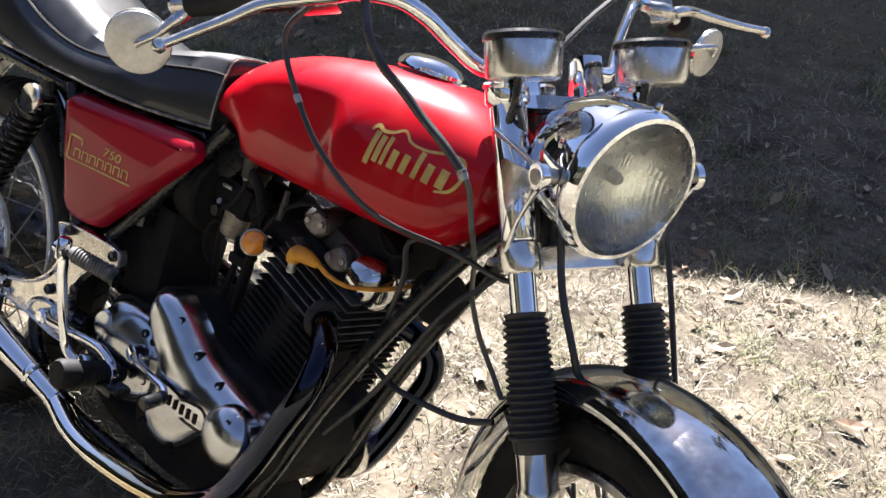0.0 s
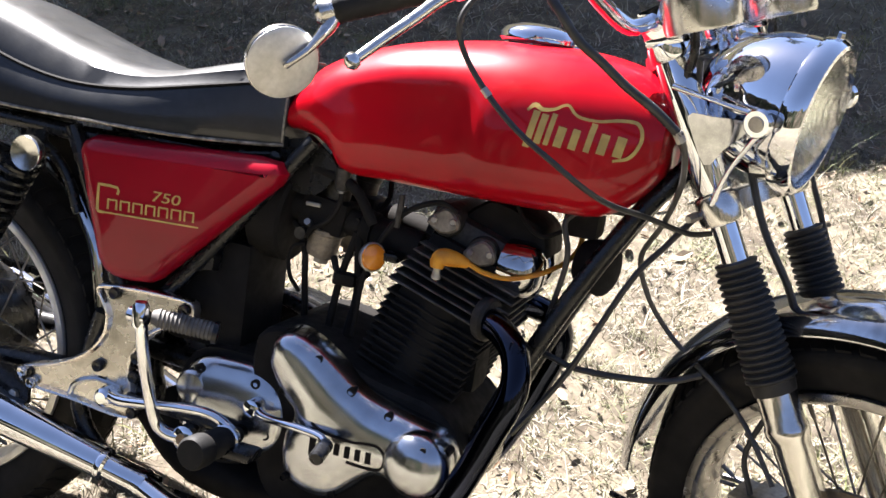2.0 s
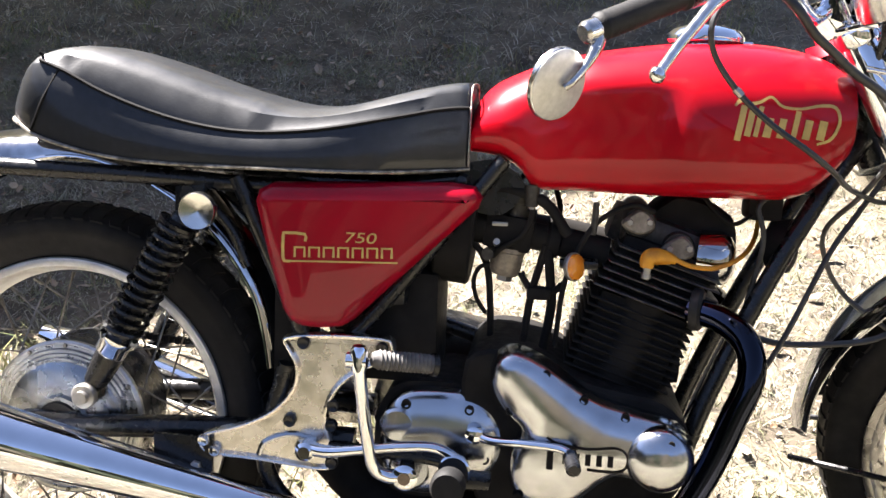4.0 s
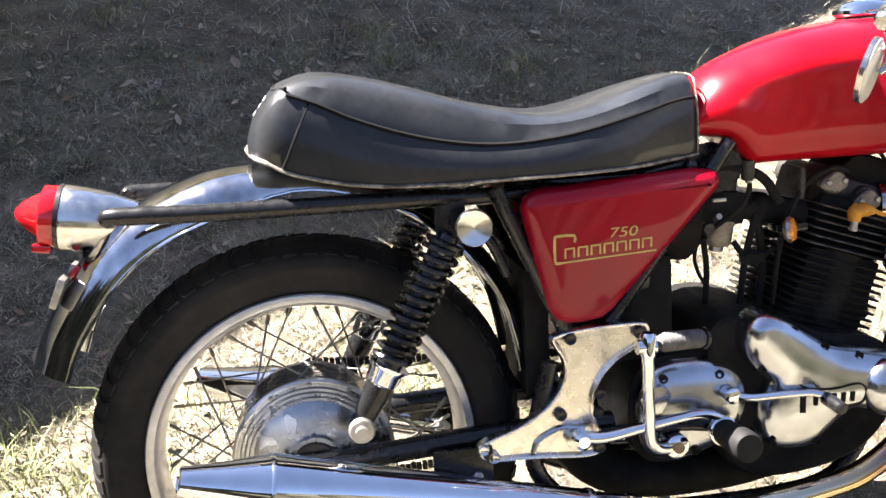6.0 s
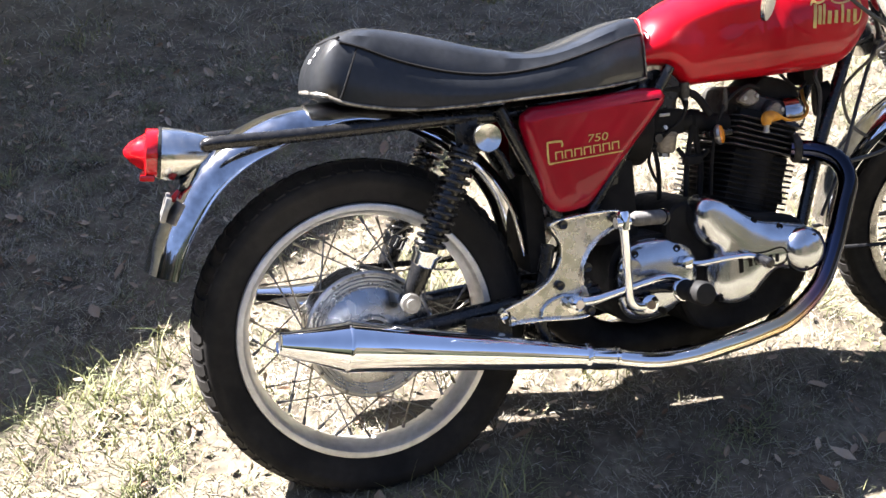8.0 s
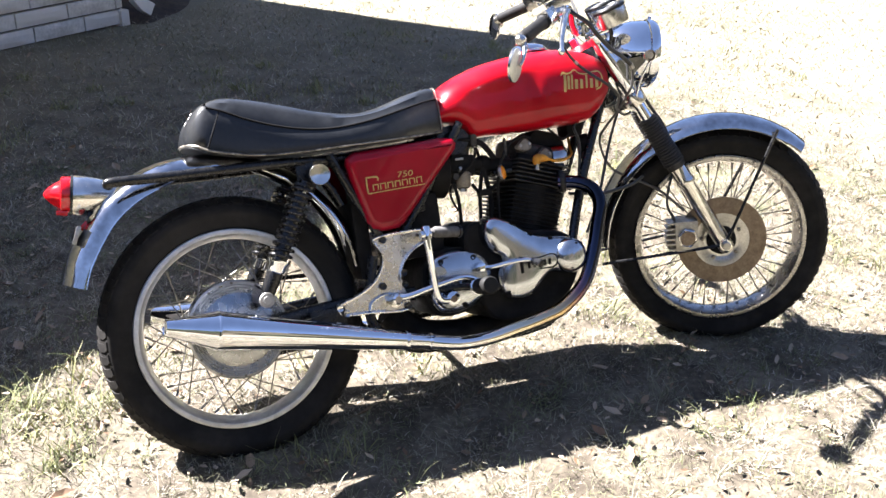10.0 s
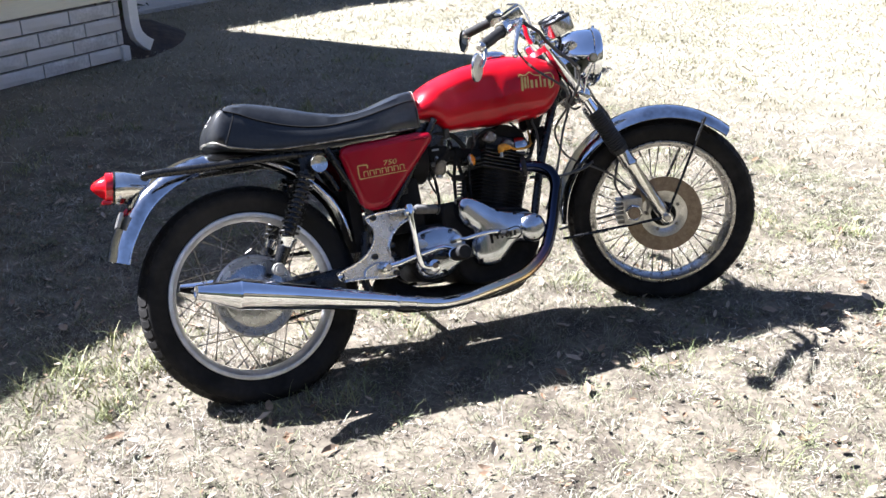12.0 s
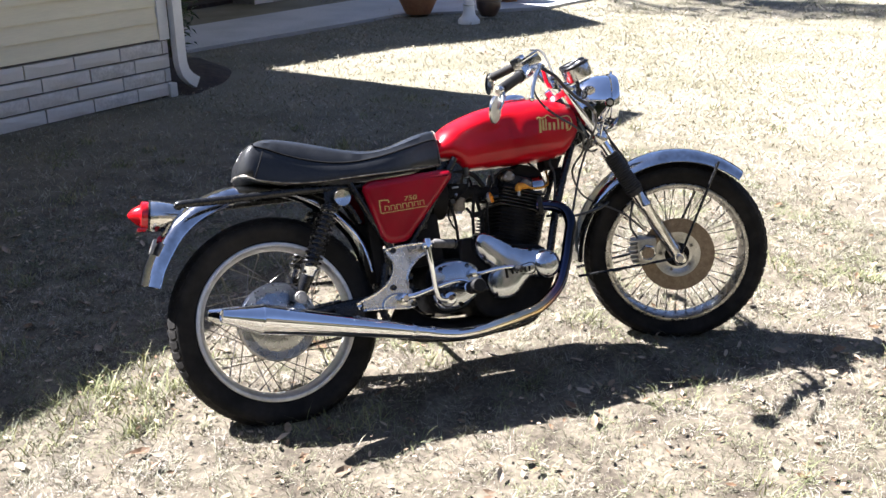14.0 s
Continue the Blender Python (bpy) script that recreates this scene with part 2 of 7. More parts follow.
MORTAR = material("dark_mortar", (0.16, 0.155, 0.15), 0.95, 0.0, (0.12, 0.115, 0.11), 12, bump=0.3)
WHITE = material("white_paint", (0.8, 0.8, 0.79), 0.4, 0.0, (0.7, 0.7, 0.68), 5, rough2=0.5, fine=(40, 0.08))
TERRA = material("terracotta", (0.34, 0.16, 0.08), 0.7, 0.0, (0.26, 0.115, 0.06), 8, bump=0.2, bump_scale=80, fine=(40, 0.25))
DARKPOT = material("dark_glazed_pot", (0.05, 0.035, 0.03), 0.3, 0.0, (0.08, 0.05, 0.04), 8)
MULCH = material("bark_mulch", (0.026, 0.016, 0.011), 0.95, 0.0, (0.06, 0.038, 0.024), 14, bump=1.0, bump_scale=50, fine=(40, 0.5))
SHRUB = material("shrub_leaf", (0.035, 0.06, 0.02), 0.45, 0.0, (0.05, 0.085, 0.03), 5, per="island", per_colour=(0.06, 0.09, 0.03), spread=0.35)
BARK = material("shrub_stem", (0.1, 0.07, 0.045), 0.9)
WOODS = material("far_woods", (0.022, 0.027, 0.015), 0.9, 0.0, (0.075, 0.062, 0.045), 0.12, (0.42, 0.58), fine=(0.9, 0.6), spec=0.1)
ROOF = material("roof_shingle", (0.16, 0.15, 0.14), 0.9, 0.0, (0.1, 0.095, 0.09), 3, bump=0.6, bump_scale=40)


def glass_material():
    """Clear thin glass: what lies behind shows through, and its fluted face mirrors by Fresnel."""
    m = bpy.data.materials.new("lamp_glass")
    m.use_nodes = True
    nt = m.node_tree
    n, link = nt.nodes, nt.links.new
    n.remove(n["Principled BSDF"])
    clear, gloss, mx, fr = n.new("ShaderNodeBsdfTransparent"), n.new("ShaderNodeBsdfGlossy"), n.new("ShaderNodeMixShader"), n.new("ShaderNodeFresnel")
    clear.inputs["Color"].default_value = (0.93, 0.95, 0.95, 1)
    gloss.inputs["Roughness"].default_value = 0.03
    fr.inputs["IOR"].default_value = 1.55
    wv, tc, b = n.new("ShaderNodeTexWave"), n.new("ShaderNodeTexCoord"), n.new("ShaderNodeBump")
    wv.bands_direction = "Y"
    wv.inputs["Scale"].default_value = 60
    link(tc.outputs["Object"], wv.inputs["Vector"])
    b.inputs["Strength"].default_value, b.inputs["Distance"].default_value = 0.25, 0.002
    link(wv.outputs["Fac"], b.inputs["Height"])
    link(b.outputs["Normal"], gloss.inputs["Normal"])
    link(b.outputs["Normal"], fr.inputs["Normal"])
    link(fr.outputs["Fac"], mx.inputs["Fac"])
    link(clear.outputs["BSDF"], mx.inputs[1])
    link(gloss.outputs["BSDF"], mx.inputs[2])
    link(mx.outputs["Shader"], n["Material Output"].inputs["Surface"])
    return m


def fluted_reflector():
    """Silvered bowl broken into upright bands, as the prisms of the lamp show it."""
    m = material("silvered_reflector", (0.92, 0.91, 0.88), 0.22, 1.0, (0.86, 0.84, 0.8), 20, rough2=0.34)
    nt = m.node_tree
    wv, b = nt.nodes.new("ShaderNodeTexWave"), nt.nodes.new("ShaderNodeBump")
    wv.bands_direction = "Y"
    wv.inputs["Scale"].default_value, wv.inputs["Distortion"].default_value = 52, 0.6
    nt.links.new(nt.nodes["Texture Coordinate"].outputs["Object"], wv.inputs["Vector"])
    b.inputs["Strength"].default_value, b.inputs["Distance"].default_value = 0.22, 0.002
    nt.links.new(wv.outputs["Fac"], b.inputs["Height"])
    nt.links.new(b.outputs["Normal"], nt.nodes["Principled BSDF"].inputs["Normal"])
    return m


SILVERED = fluted_reflector()
GLASS = glass_material()

# ---------------------------------------------------------------- mesh helpers
def mesh_object(name, bm, mat, smooth=True):
    me = bpy.data.meshes.new(name)
    bmesh.ops.recalc_face_normals(bm, faces=bm.faces)
    bm.to_mesh(me)
    bm.free()
    for poly in me.polygons:
        poly.use_smooth = smooth
    if smooth:
        me.set_sharp_from_angle(angle=radians(38))
    me.materials.append(mat)
    return new(name, me)


def part(name, bm, mat, parent, label="", smooth=True):
    """Links a bmesh as one mesh object under a thing or a part."""
    ob = mesh_object(name, bm, mat, smooth)
    ob.parent = parent
    return tagged(ob, label)


def thing(name, label, category, m=None, group="", kind=""):
    ob = new(name)
    ob.empty_display_size = 0.1
    ob.matrix_world = m or Matrix.Identity(4)
    return tagged(ob, label, category, group, kind)


def moved(bm, m):
    bmesh.ops.transform(bm, matrix=m, verts=bm.verts)
    return bm


def smooth_path(pts, n=8):
    """Catmull-Rom points through pts (tuples of any length)."""
    p = [np.array(q, float) for q in pts]
    p = [2 * p[0] - p[1]] + p + [2 * p[-1] - p[-2]]
    out = []
    for i in range(1, len(p) - 2):
        for k in range(n):
            t = k / n
            a, b, c, d = p[i - 1], p[i], p[i + 1], p[i + 2]
            out.append(0.5 * (2 * b + (c - a) * t + (2 * a - 5 * b + 4 * c - d) * t * t + (3 * b - a - 3 * c + d) * t ** 3))
    out.append(p[-2])
    return out


def skin(bm, rings, closed=True, caps=True):
    """Joins rings of equally many points into a surface."""
    vs = [[bm.verts.new(v) for v in r] for r in rings]
    k = len(vs[0])
    for a, b in zip(vs, vs[1:]):
        for i in range(k if closed else k - 1):
            j = (i + 1) % k
            bm.faces.new((a[i], a[j], b[j], b[i]))
    if caps and closed:
        for r in (vs[0], vs[-1]):
            try:
                bm.faces.new(r)
            except ValueError:
                pass
    return bm


def tube(pts, r, seg=10, bm=None, n=6, caps=True):
    """A round tube along a smooth path; r: one radius, or one for each point."""
    bm = bm or bmesh.new()
    rad = list(r) if isinstance(r, (list, tuple)) else [r] * len(pts)
    path = smooth_path([(*p, q) for p, q in zip(pts, rad)], n) if n > 1 else [np.array((*p, q), float) for p, q in zip(pts, rad)]
    pos = [Vector(p[:3]) for p in path]
    up, rings = None, []
    for i, c in enumerate(pos):
        d = (pos[min(i + 1, len(pos) - 1)] - pos[max(i - 1, 0)]).normalized()
        if up is None:
            up = d.orthogonal().normalized()
        up = (up - d * up.dot(d)).normalized()
        side = d.cross(up)
        rings.append([c + (up * math.cos(a) + side * math.sin(a)) * path[i][3] for a in (2 * math.pi * k / seg for k in range(seg))])
    return skin(bm, rings, caps=caps)


def lathe(profile, origin, axis, seg=24, bm=None, caps=True):
    """A turned body: profile of (distance along axis, radius)."""
    bm = bm or bmesh.new()
    o, d = Vector(origin), Vector(axis).normalized()
    u = d.orthogonal().normalized()
    v = d.cross(u)
    rings = [[o + d * s + (u * math.cos(a) + v * math.sin(a)) * max(r, 1e-4) for a in (2 * math.pi * k / seg for k in range(seg))] for s, r in profile]
    return skin(bm, rings, caps=caps)


def box(x0, x1, y0, y1, z0, z1, bevel=0.0, bm=None, segments=2):
    bm = bm or bmesh.new()
    r = bmesh.ops.create_cube(bm, size=1.0, matrix=Matrix.Translation(((x0 + x1) / 2, (y0 + y1) / 2, (z0 + z1) / 2)) @ Matrix.Diagonal((x1 - x0, y1 - y0, z1 - z0, 1)))
    if bevel:
        edges = {e for v in r["verts"] for e in v.link_edges}
        bmesh.ops.bevel(bm, geom=list(edges), offset=bevel, segments=segments, affect="EDGES", profile=0.7)
    return bm


def rounded(outline, n=4):
    """A closed smooth outline through 2D points."""
    k = len(outline)
    ext = [outline[(i - 1) % k] for i in range(1)] + list(outline) + [outline[0], outline[1]]
    p = [np.array(q, float) for q in ext]
    out = []
    for i in range(1, len(p) - 2):
        for j in range(n):
            t = j / n
            a, b, c, d = p[i - 1], p[i], p[i + 1], p[i + 2]
            out.append(0.5 * (2 * b + (c - a) * t + (2 * a - 5 * b + 4 * c - d) * t * t + (3 * b - a - 3 * c + d) * t ** 3))
    return out


def plate(outline, levels, warp=None, bm=None):
    """A solid over an outline in (x, z). levels: (y, inset in metres) from back to front, so that edges can be rounded."""
    bm = bm or bmesh.new()
    pts = [np.array(q, float) for q in outline]
    c = sum(pts) / len(pts)
    k = len(pts)
    nor = []
    area = sum(pts[i][0] * pts[(i + 1) % k][1] - pts[(i + 1) % k][0] * pts[i][1] for i in range(k))
    sg = 1 if area > 0 else -1
    for i in range(k):
        t = pts[(i + 1) % k] - pts[i - 1]
        nn = np.array((-t[1], t[0])) * sg
        nor.append(nn / (np.linalg.norm(nn) + 1e-9))
    rings = []
    for y, inset in levels:
        ring = []
        for q, nn in zip(pts, nor):
            w = q + nn * inset
            ring.append(Vector((w[0], y + (warp(w[0], w[1]) if warp else 0.0), w[1])))
        rings.append(ring)
    return skin(bm, rings)


def pipe_between(a, b, r, seg=8, bm=None):
    return tube([a, b], r, seg, bm, n=1)


def interp(table, x):
    return float(np.interp(x, [t[0] for t in table], [t[1] for t in table]))


def smooth_interp(table):
    """A smooth function through (x, value) points."""
    p = smooth_path(table, 10)
    return lambda x: float(np.interp(x, [q[0] for q in p], [q[1] for q in p]))


def bolt(origin, axis, r=0.007, h=0.006, bm=None):
    return lathe([(0, r), (h * 0.8, r), (h, r * 0.8)], origin, axis, 6, bm)

# ---------------------------------------------------------------- ground
def terrain(x, y):
    """Height of the lawn: level under the wheels, gently uneven."""
    d = min(1.0, math.hypot(x - 0.7, y) / 1.5)
    return 0.018 * d * noise.noise(Vector((x * 0.8, y * 0.8, 0.3))) + 0.006 * noise.noise(Vector((x * 4, y * 4, 1.7)))


def build_ground():
    xs = np.unique(np.concatenate([np.linspace(-400, -8, 14), np.linspace(-8, -2, 13), np.linspace(-2, 4.5, 92), np.linspace(4.5, 16, 30), np.linspace(16, 400, 14)]))
    ys = np.unique(np.concatenate([np.linspace(-400, -8, 14), np.linspace(-8, -2, 13), np.linspace(-2, 4.5, 92), np.linspace(4.5, 16, 30), np.linspace(16, 400, 14)]))
    verts = [(x, y, terrain(x, y)) for y in ys for x in xs]
    k = len(xs)
    faces = [(j * k + i, j * k + i + 1, (j + 1) * k + i + 1, (j + 1) * k + i) for j in range(len(ys) - 1) for i in range(k - 1)]
    me = bpy.data.meshes.new("ground")
    me.from_pydata(verts, [], faces)
    me.materials.append(SOIL)
    for p in me.polygons:
        p.use_smooth = True
    return tagged(new("ground", me), "dry sandy lawn soil with thatch", "ground", kind="structure")


build_ground()

# the house stands in its own frame: x along the near wall towards the corner, y into the house
HOUSE = Matrix.Translation((0.228, 5.381, 0.0)) @ Matrix.Rotation(radians(36.4), 4, "Z")
HOUSE_INV = HOUSE.inverted()
WALL_H, BRICK_H = 2.875, 0.44


def in_house_frame(x, y):
    v = HOUSE_INV @ Vector((x, y, 0))
    return v.x, v.y


def blade_cloud(n, area, h, w, lean, seed, keep):
    """Arrays of bent two-step blades, scattered where keep(x, y) allows."""
    r = np.random.RandomState(seed)
    x = r.uniform(area[0], area[1], n)
    y = r.uniform(area[2], area[3], n)
    ok = np.array([keep(a, b, c) for a, b, c in zip(x, y, r.uniform(0, 1, n))])
    x, y = x[ok], y[ok]
    n = len(x)
    z = np.array([terrain(a, b) for a, b in zip(x, y)]) - 0.004
    tall = np.array([noise.noise(Vector((a * 11, b * 11, 5.0))) + 0.6 * noise.noise(Vector((a * 31, b * 31, 7.0))) for a, b in zip(x, y)])
    hh = h * r.uniform(0.45, 1.3, n) * np.clip(0.95 + 1.1 * tall, 0.3, 2.0)
    ww = w * r.uniform(0.6, 1.4, n)
    az, az2 = r.uniform(0, 2 * np.pi, n), r.uniform(0, 2 * np.pi, n)
    ln = hh * lean * r.uniform(0.2, 1.5, n)
    dx, dy = np.cos(az) * ln, np.sin(az) * ln
    sx, sy = np.cos(az2) * ww / 2, np.sin(az2) * ww / 2
    base = np.stack([x, y, z], 1)
    v = np.stack([base + np.stack([-sx, -sy, 0 * sx], 1), base + np.stack([sx, sy, 0 * sx], 1),
                  base + np.stack([dx * 0.4 + sx * 0.7, dy * 0.4 + sy * 0.7, hh * 0.6], 1), base + np.stack([dx * 0.4 - sx * 0.7, dy * 0.4 - sy * 0.7, hh * 0.6], 1),
                  base + np.stack([dx, dy, hh * 0.9], 1)], 1)
    return v


def blades(name, clouds, mat, label, category):
    v = np.concatenate(clouds)
    n = len(v)
    me = bpy.data.meshes.new(name)
    quads = np.arange(n)[:, None] * 5 + np.array([[0, 1, 2, 3]])
    tris = np.arange(n)[:, None] * 5 + np.array([[3, 2, 4]])
    me.vertices.add(n * 5)
    me.vertices.foreach_set("co", v.reshape(-1).astype(np.float32))
    loops = np.concatenate([quads, tris], 1).reshape(-1)
    me.loops.add(len(loops))
    me.loops.foreach_set("vertex_index", loops.astype(np.int32))
    me.polygons.add(n * 2)
    starts = (np.arange(n)[:, None] * 7 + np.array([[0, 4]])).reshape(-1)
    me.polygons.foreach_set("loop_start", starts.astype(np.int32))
    me.update(calc_edges=True)
    me.materials.append(mat)
    return tagged(new(name, me), label, category, kind="stuff")


def on_lawn(x, y):
    hx, hy = in_house_frame(x, y)
    if hx < 0.02 and hy > -0.02:
        return False
    if -0.2 < hx < 1.2 and -0.05 < hy < 1.5 and hx - 0.5 * hy < 0.85:
        return False
    if hy > 1.55 and x < 5.3 and not (hx > 5.3):
        return x > 0.35 and y < interp([(0.3, 7.12), (0.76, 7.45), (3.35, 9.02), (4.2, 8.92), (5.25, 8.87)], x)
    return True


def keep_near(x, y, u):
    if not on_lawn(x, y):
        return False
    patch = noise.noise(Vector((x * 1.7, y * 1.7, 4.0))) * 0.5 + noise.noise(Vector((x * 6, y * 6, 9.0))) * 0.5
    clump = noise.noise(Vector((x * 26, y * 26, 2.0)))
    worn = math.exp(-((x - 0.75) / 0.85) ** 2 - ((y + 0.3) / 0.38) ** 2)
    u *= 1 + 1.1 * worn
    return u < 0.6 + 0.6 * patch + 0.75 * clump


clouds = [blade_cloud(260000, (-1.45, 3.0, -1.2, 2.4), 0.024, 0.0023, 1.8, 3, keep_near),
          blade_cloud(24000, (-1.5, 3.0, -1.2, 2.6), 0.045, 0.002, 1.0, 8, keep_near),
          blade_cloud(130000, (-3.0, 6.5, 2.4, 9.0), 0.03, 0.0045, 1.4, 4, keep_near),
          blade_cloud(90000, (3.0, 10.0, -1.5, 7.0), 0.028, 0.006, 1.5, 5, keep_near),
          blade_cloud(70000, (2.0, 22.0, 7.0, 24.0), 0.032, 0.012, 1.3, 6, keep_near),
          blade_cloud(25000, (-6.0, 8.0, -6.0, -1.2), 0.028, 0.007, 1.6, 7, keep_near),
          blade_cloud(40000, (-6.0, -1.45, -1.2, 3.0), 0.028, 0.006, 1.6, 9, keep_near)]
def keep_thatch(x, y, u):
    return on_lawn(x, y) and u < 0.6 + 0.55 * noise.noise(Vector((x * 2.3, y * 2.3, 14.0))) + 0.6 * noise.noise(Vector((x * 6.5, y * 6.5, 18.0))) + 0.7 * noise.noise(Vector((x * 19, y * 19, 6.0)))


thatch = [blade_cloud(320000, (-1.45, 3.0, -1.2, 2.4), 0.009, 0.0024, 3.0, 31, keep_thatch),
          blade_cloud(105000, (-3.0, 6.5, 2.4, 9.0), 0.012, 0.005, 4.5, 32, keep_thatch),
          blade_cloud(110000, (3.0, 10.0, -1.5, 7.0), 0.012, 0.006, 4.5, 33, keep_thatch),
          blade_cloud(60000, (2.0, 16.0, 7.0, 15.0), 0.016, 0.012, 4.5, 34, keep_thatch),
          blade_cloud(25000, (-6.0, 8.0, -6.0, -1.2), 0.012, 0.007, 4.5, 35, keep_thatch),
          blade_cloud(40000, (-6.0, -1.45, -1.2, 3.0), 0.012, 0.006, 4.5, 36, keep_thatch)]
blades("lawn_thatch", thatch[:1], THATCH, "pale dead grass thatch lying flat on the lawn", "grass")
blades("lawn_thatch", thatch[1:], FAR_THATCH, "pale flat thatch on the outer lawn", "grass")
blades("lawn_grass", clouds[:2], STRAW, "short dry straw-coloured lawn grass", "grass")
blades("lawn_grass", clouds[2:], FAR_STRAW, "dry straw-coloured grass of the outer lawn", "grass")


def build_tufts():
    """Greener clumps, thickest along the edge of the shade."""
    r = random.Random(21)
    seeds = [(-0.57, 0.28), (-0.45, 0.26), (-0.33, 0.32), (-0.25, 0.36), (-0.46, 0.12), (-0.62, 0.2), (-0.17, 0.5), (-0.49, 0.4), (-0.61, 0.45), (-0.56, 0.39), (-0.62, 0.25), (-0.5, 0.3), (-0.42, 0.42), (-0.3, 0.38), (-0.75, 0.1), (-0.35, 0.55), (-0.55, 0.5), (0.05, -0.12), (0.2, -0.1), (-0.2, 0.3), (1.15, -0.35), (1.3, -0.3), (0.5, 0.5), (0.9, 0.8)]
    while len(seeds) < 190:
        x, y = r.uniform(-1.5, 4.0), r.uniform(-1.2, 4.5)
        if on_lawn(x, y) and noise.noise(Vector((x * 1.3, y * 1.3, 30.0))) > 0.05 and not (-0.2 < x < 1.9 and -0.75 < y < 0.2):
            seeds.append((x, y))
    out = []
    for i, (x, y) in enumerate(seeds):
        s = r.uniform(0.04, 0.1)
        out.append(blade_cloud(52 if i < 20 else 45, (x - s, x + s, y - s, y + s), r.uniform(0.035, 0.06), 0.0034, 1.0, 100 + i, lambda a, b, c: True))
    blades("grass_tufts", out, GREEN, "green grass tufts in the dry lawn", "grass")


build_tufts()


def build_dead_leaves():
    r = random.Random(11)
    bm = bmesh.new()
    for i in range(6800):
        x, y = (r.uniform(-1.5, 3.0), r.uniform(-1.25, 2.6)) if i < 5200 else (r.uniform(-2.0, 6.5), r.uniform(2.4, 8.0))
        if not on_lawn(x, y):
            continue
        s = 0.005 + (0.013 if i % 7 else 0.03) * r.random() ** 1.8
        m = Matrix.Translation((x, y, terrain(x, y) + r.uniform(0.008, 0.02))) @ Euler((r.uniform(-0.5, 0.5), r.uniform(-0.5, 0.5), r.uniform(0, 6.3))).to_matrix().to_4x4()
        pts = [(-s, 0, 0), (-0.3 * s, -0.42 * s, 0.18 * s), (0.5 * s, -0.34 * s, 0.1 * s), (s, 0, 0.25 * s), (0.4 * s, 0.4 * s, 0.2 * s), (-0.4 * s, 0.38 * s, 0.1 * s)]
        mid = bm.verts.new(m @ Vector((0, 0, -0.05 * s)))
        vs = [bm.verts.new(m @ Vector(p)) for p in pts]
        for a, b in zip(vs, vs[1:] + vs[:1]):
            bm.faces.new((a, b, mid))
    tagged(mesh_object("dead_leaves", bm, LEAF, False), "curled brown dead leaves strewn on the lawn", "leaves", kind="stuff")


build_dead_leaves()


# ---------------------------------------------------------------- house
def setting(name, label, category, m=HOUSE):
    return thing(name, label, category, m, kind="structure")


def build_wall(name, x0, x1, flip=False, m=HOUSE, label="cream lap siding over white split-face blocks"):
    """A wall along local x with its face at y = 0, its back at y = 0.2."""
    wall = setting(name, label, "wall", m)
    part("core", box(x0, x1, 0.02, 0.2, 0, WALL_H), MORTAR, wall, smooth=False)
    lap, z = 0.125, BRICK_H + 0.01
    k = 0
    while z < WALL_H - 0.02:
        bm = bmesh.new()
        z1 = min(z + lap, WALL_H)
        ring = [(0.018, z), (-0.016, z), (-0.016, z + 0.012), (-0.002, z1 + 0.004), (0.018, z1 + 0.004)]
        skin(bm, [[(x0, y, zz) for y, zz in ring], [(x1, y, zz) for y, zz in ring]])
        part("siding_board", bm, SIDING, wall, smooth=False)
        z, k = z + lap, k + 1
    return wall


def block_mesh(length, seed):
    r = random.Random(seed)
    bm = box(0.006, length - 0.006, -0.018, 0.06, 0.005, 0.1)
    front = [f for f in bm.faces if f.normal.y < -0.9]
    bmesh.ops.subdivide_edges(bm, edges=list({e for f in front for e in f.edges}), cuts=2, use_grid_fill=True)
    for v in bm.verts:
        if v.co.y < -0.017:
            edge = v.co.x < 0.01 or v.co.x > length - 0.01 or v.co.z < 0.008 or v.co.z > 0.096
            v.co.y += 0.007 if edge else r.uniform(-0.003, 0.002)
    me = bpy.data.meshes.new("block")
    bm.to_mesh(me)
    bm.free()
    me.materials.append(BLOCK)
    return me


near_wall = build_wall("wall_near", -9.0, 0.0)
side_m = HOUSE @ Matrix.Rotation(radians(90), 4, "Z")
side_wall = build_wall("wall_side", 0.0, 5.0, m=side_m)
# the recessed wing behind the path, added where its eave shades it
WING = HOUSE @ Matrix.Translation((0.0, 4.9, 0))
build_wall("wall_wing", 0.2, 7.0, m=WING)


def lay_blocks(wall, x0, x1):
    meshes = [block_mesh(0.41, s) for s in range(5)]
    for row in range(4):
        x = x0 - (0.0 if row % 2 else 0.06) - 0.41 * 30
        shift = 0.06 + 0.41 if row % 2 == 0 else -0.058 + 0.41
        i = 0
        edge = -0.345 if row % 2 == 0 else -0.47
        xs = [edge + 0.41 * k for k in range(-22, 14)]
        for a in xs:
            lo, hi = max(a, x0), min(a + 0.41, x1)
            if hi - lo < 0.06:
                continue
            me = meshes[(i * 7 + row * 3) % 5] if hi - lo > 0.4 else block_mesh(hi - lo, row)
            ob = new("block", me)
            ob.parent = wall
            ob.location = (lo, 0, row * 0.109 + 0.002)
            i += 1


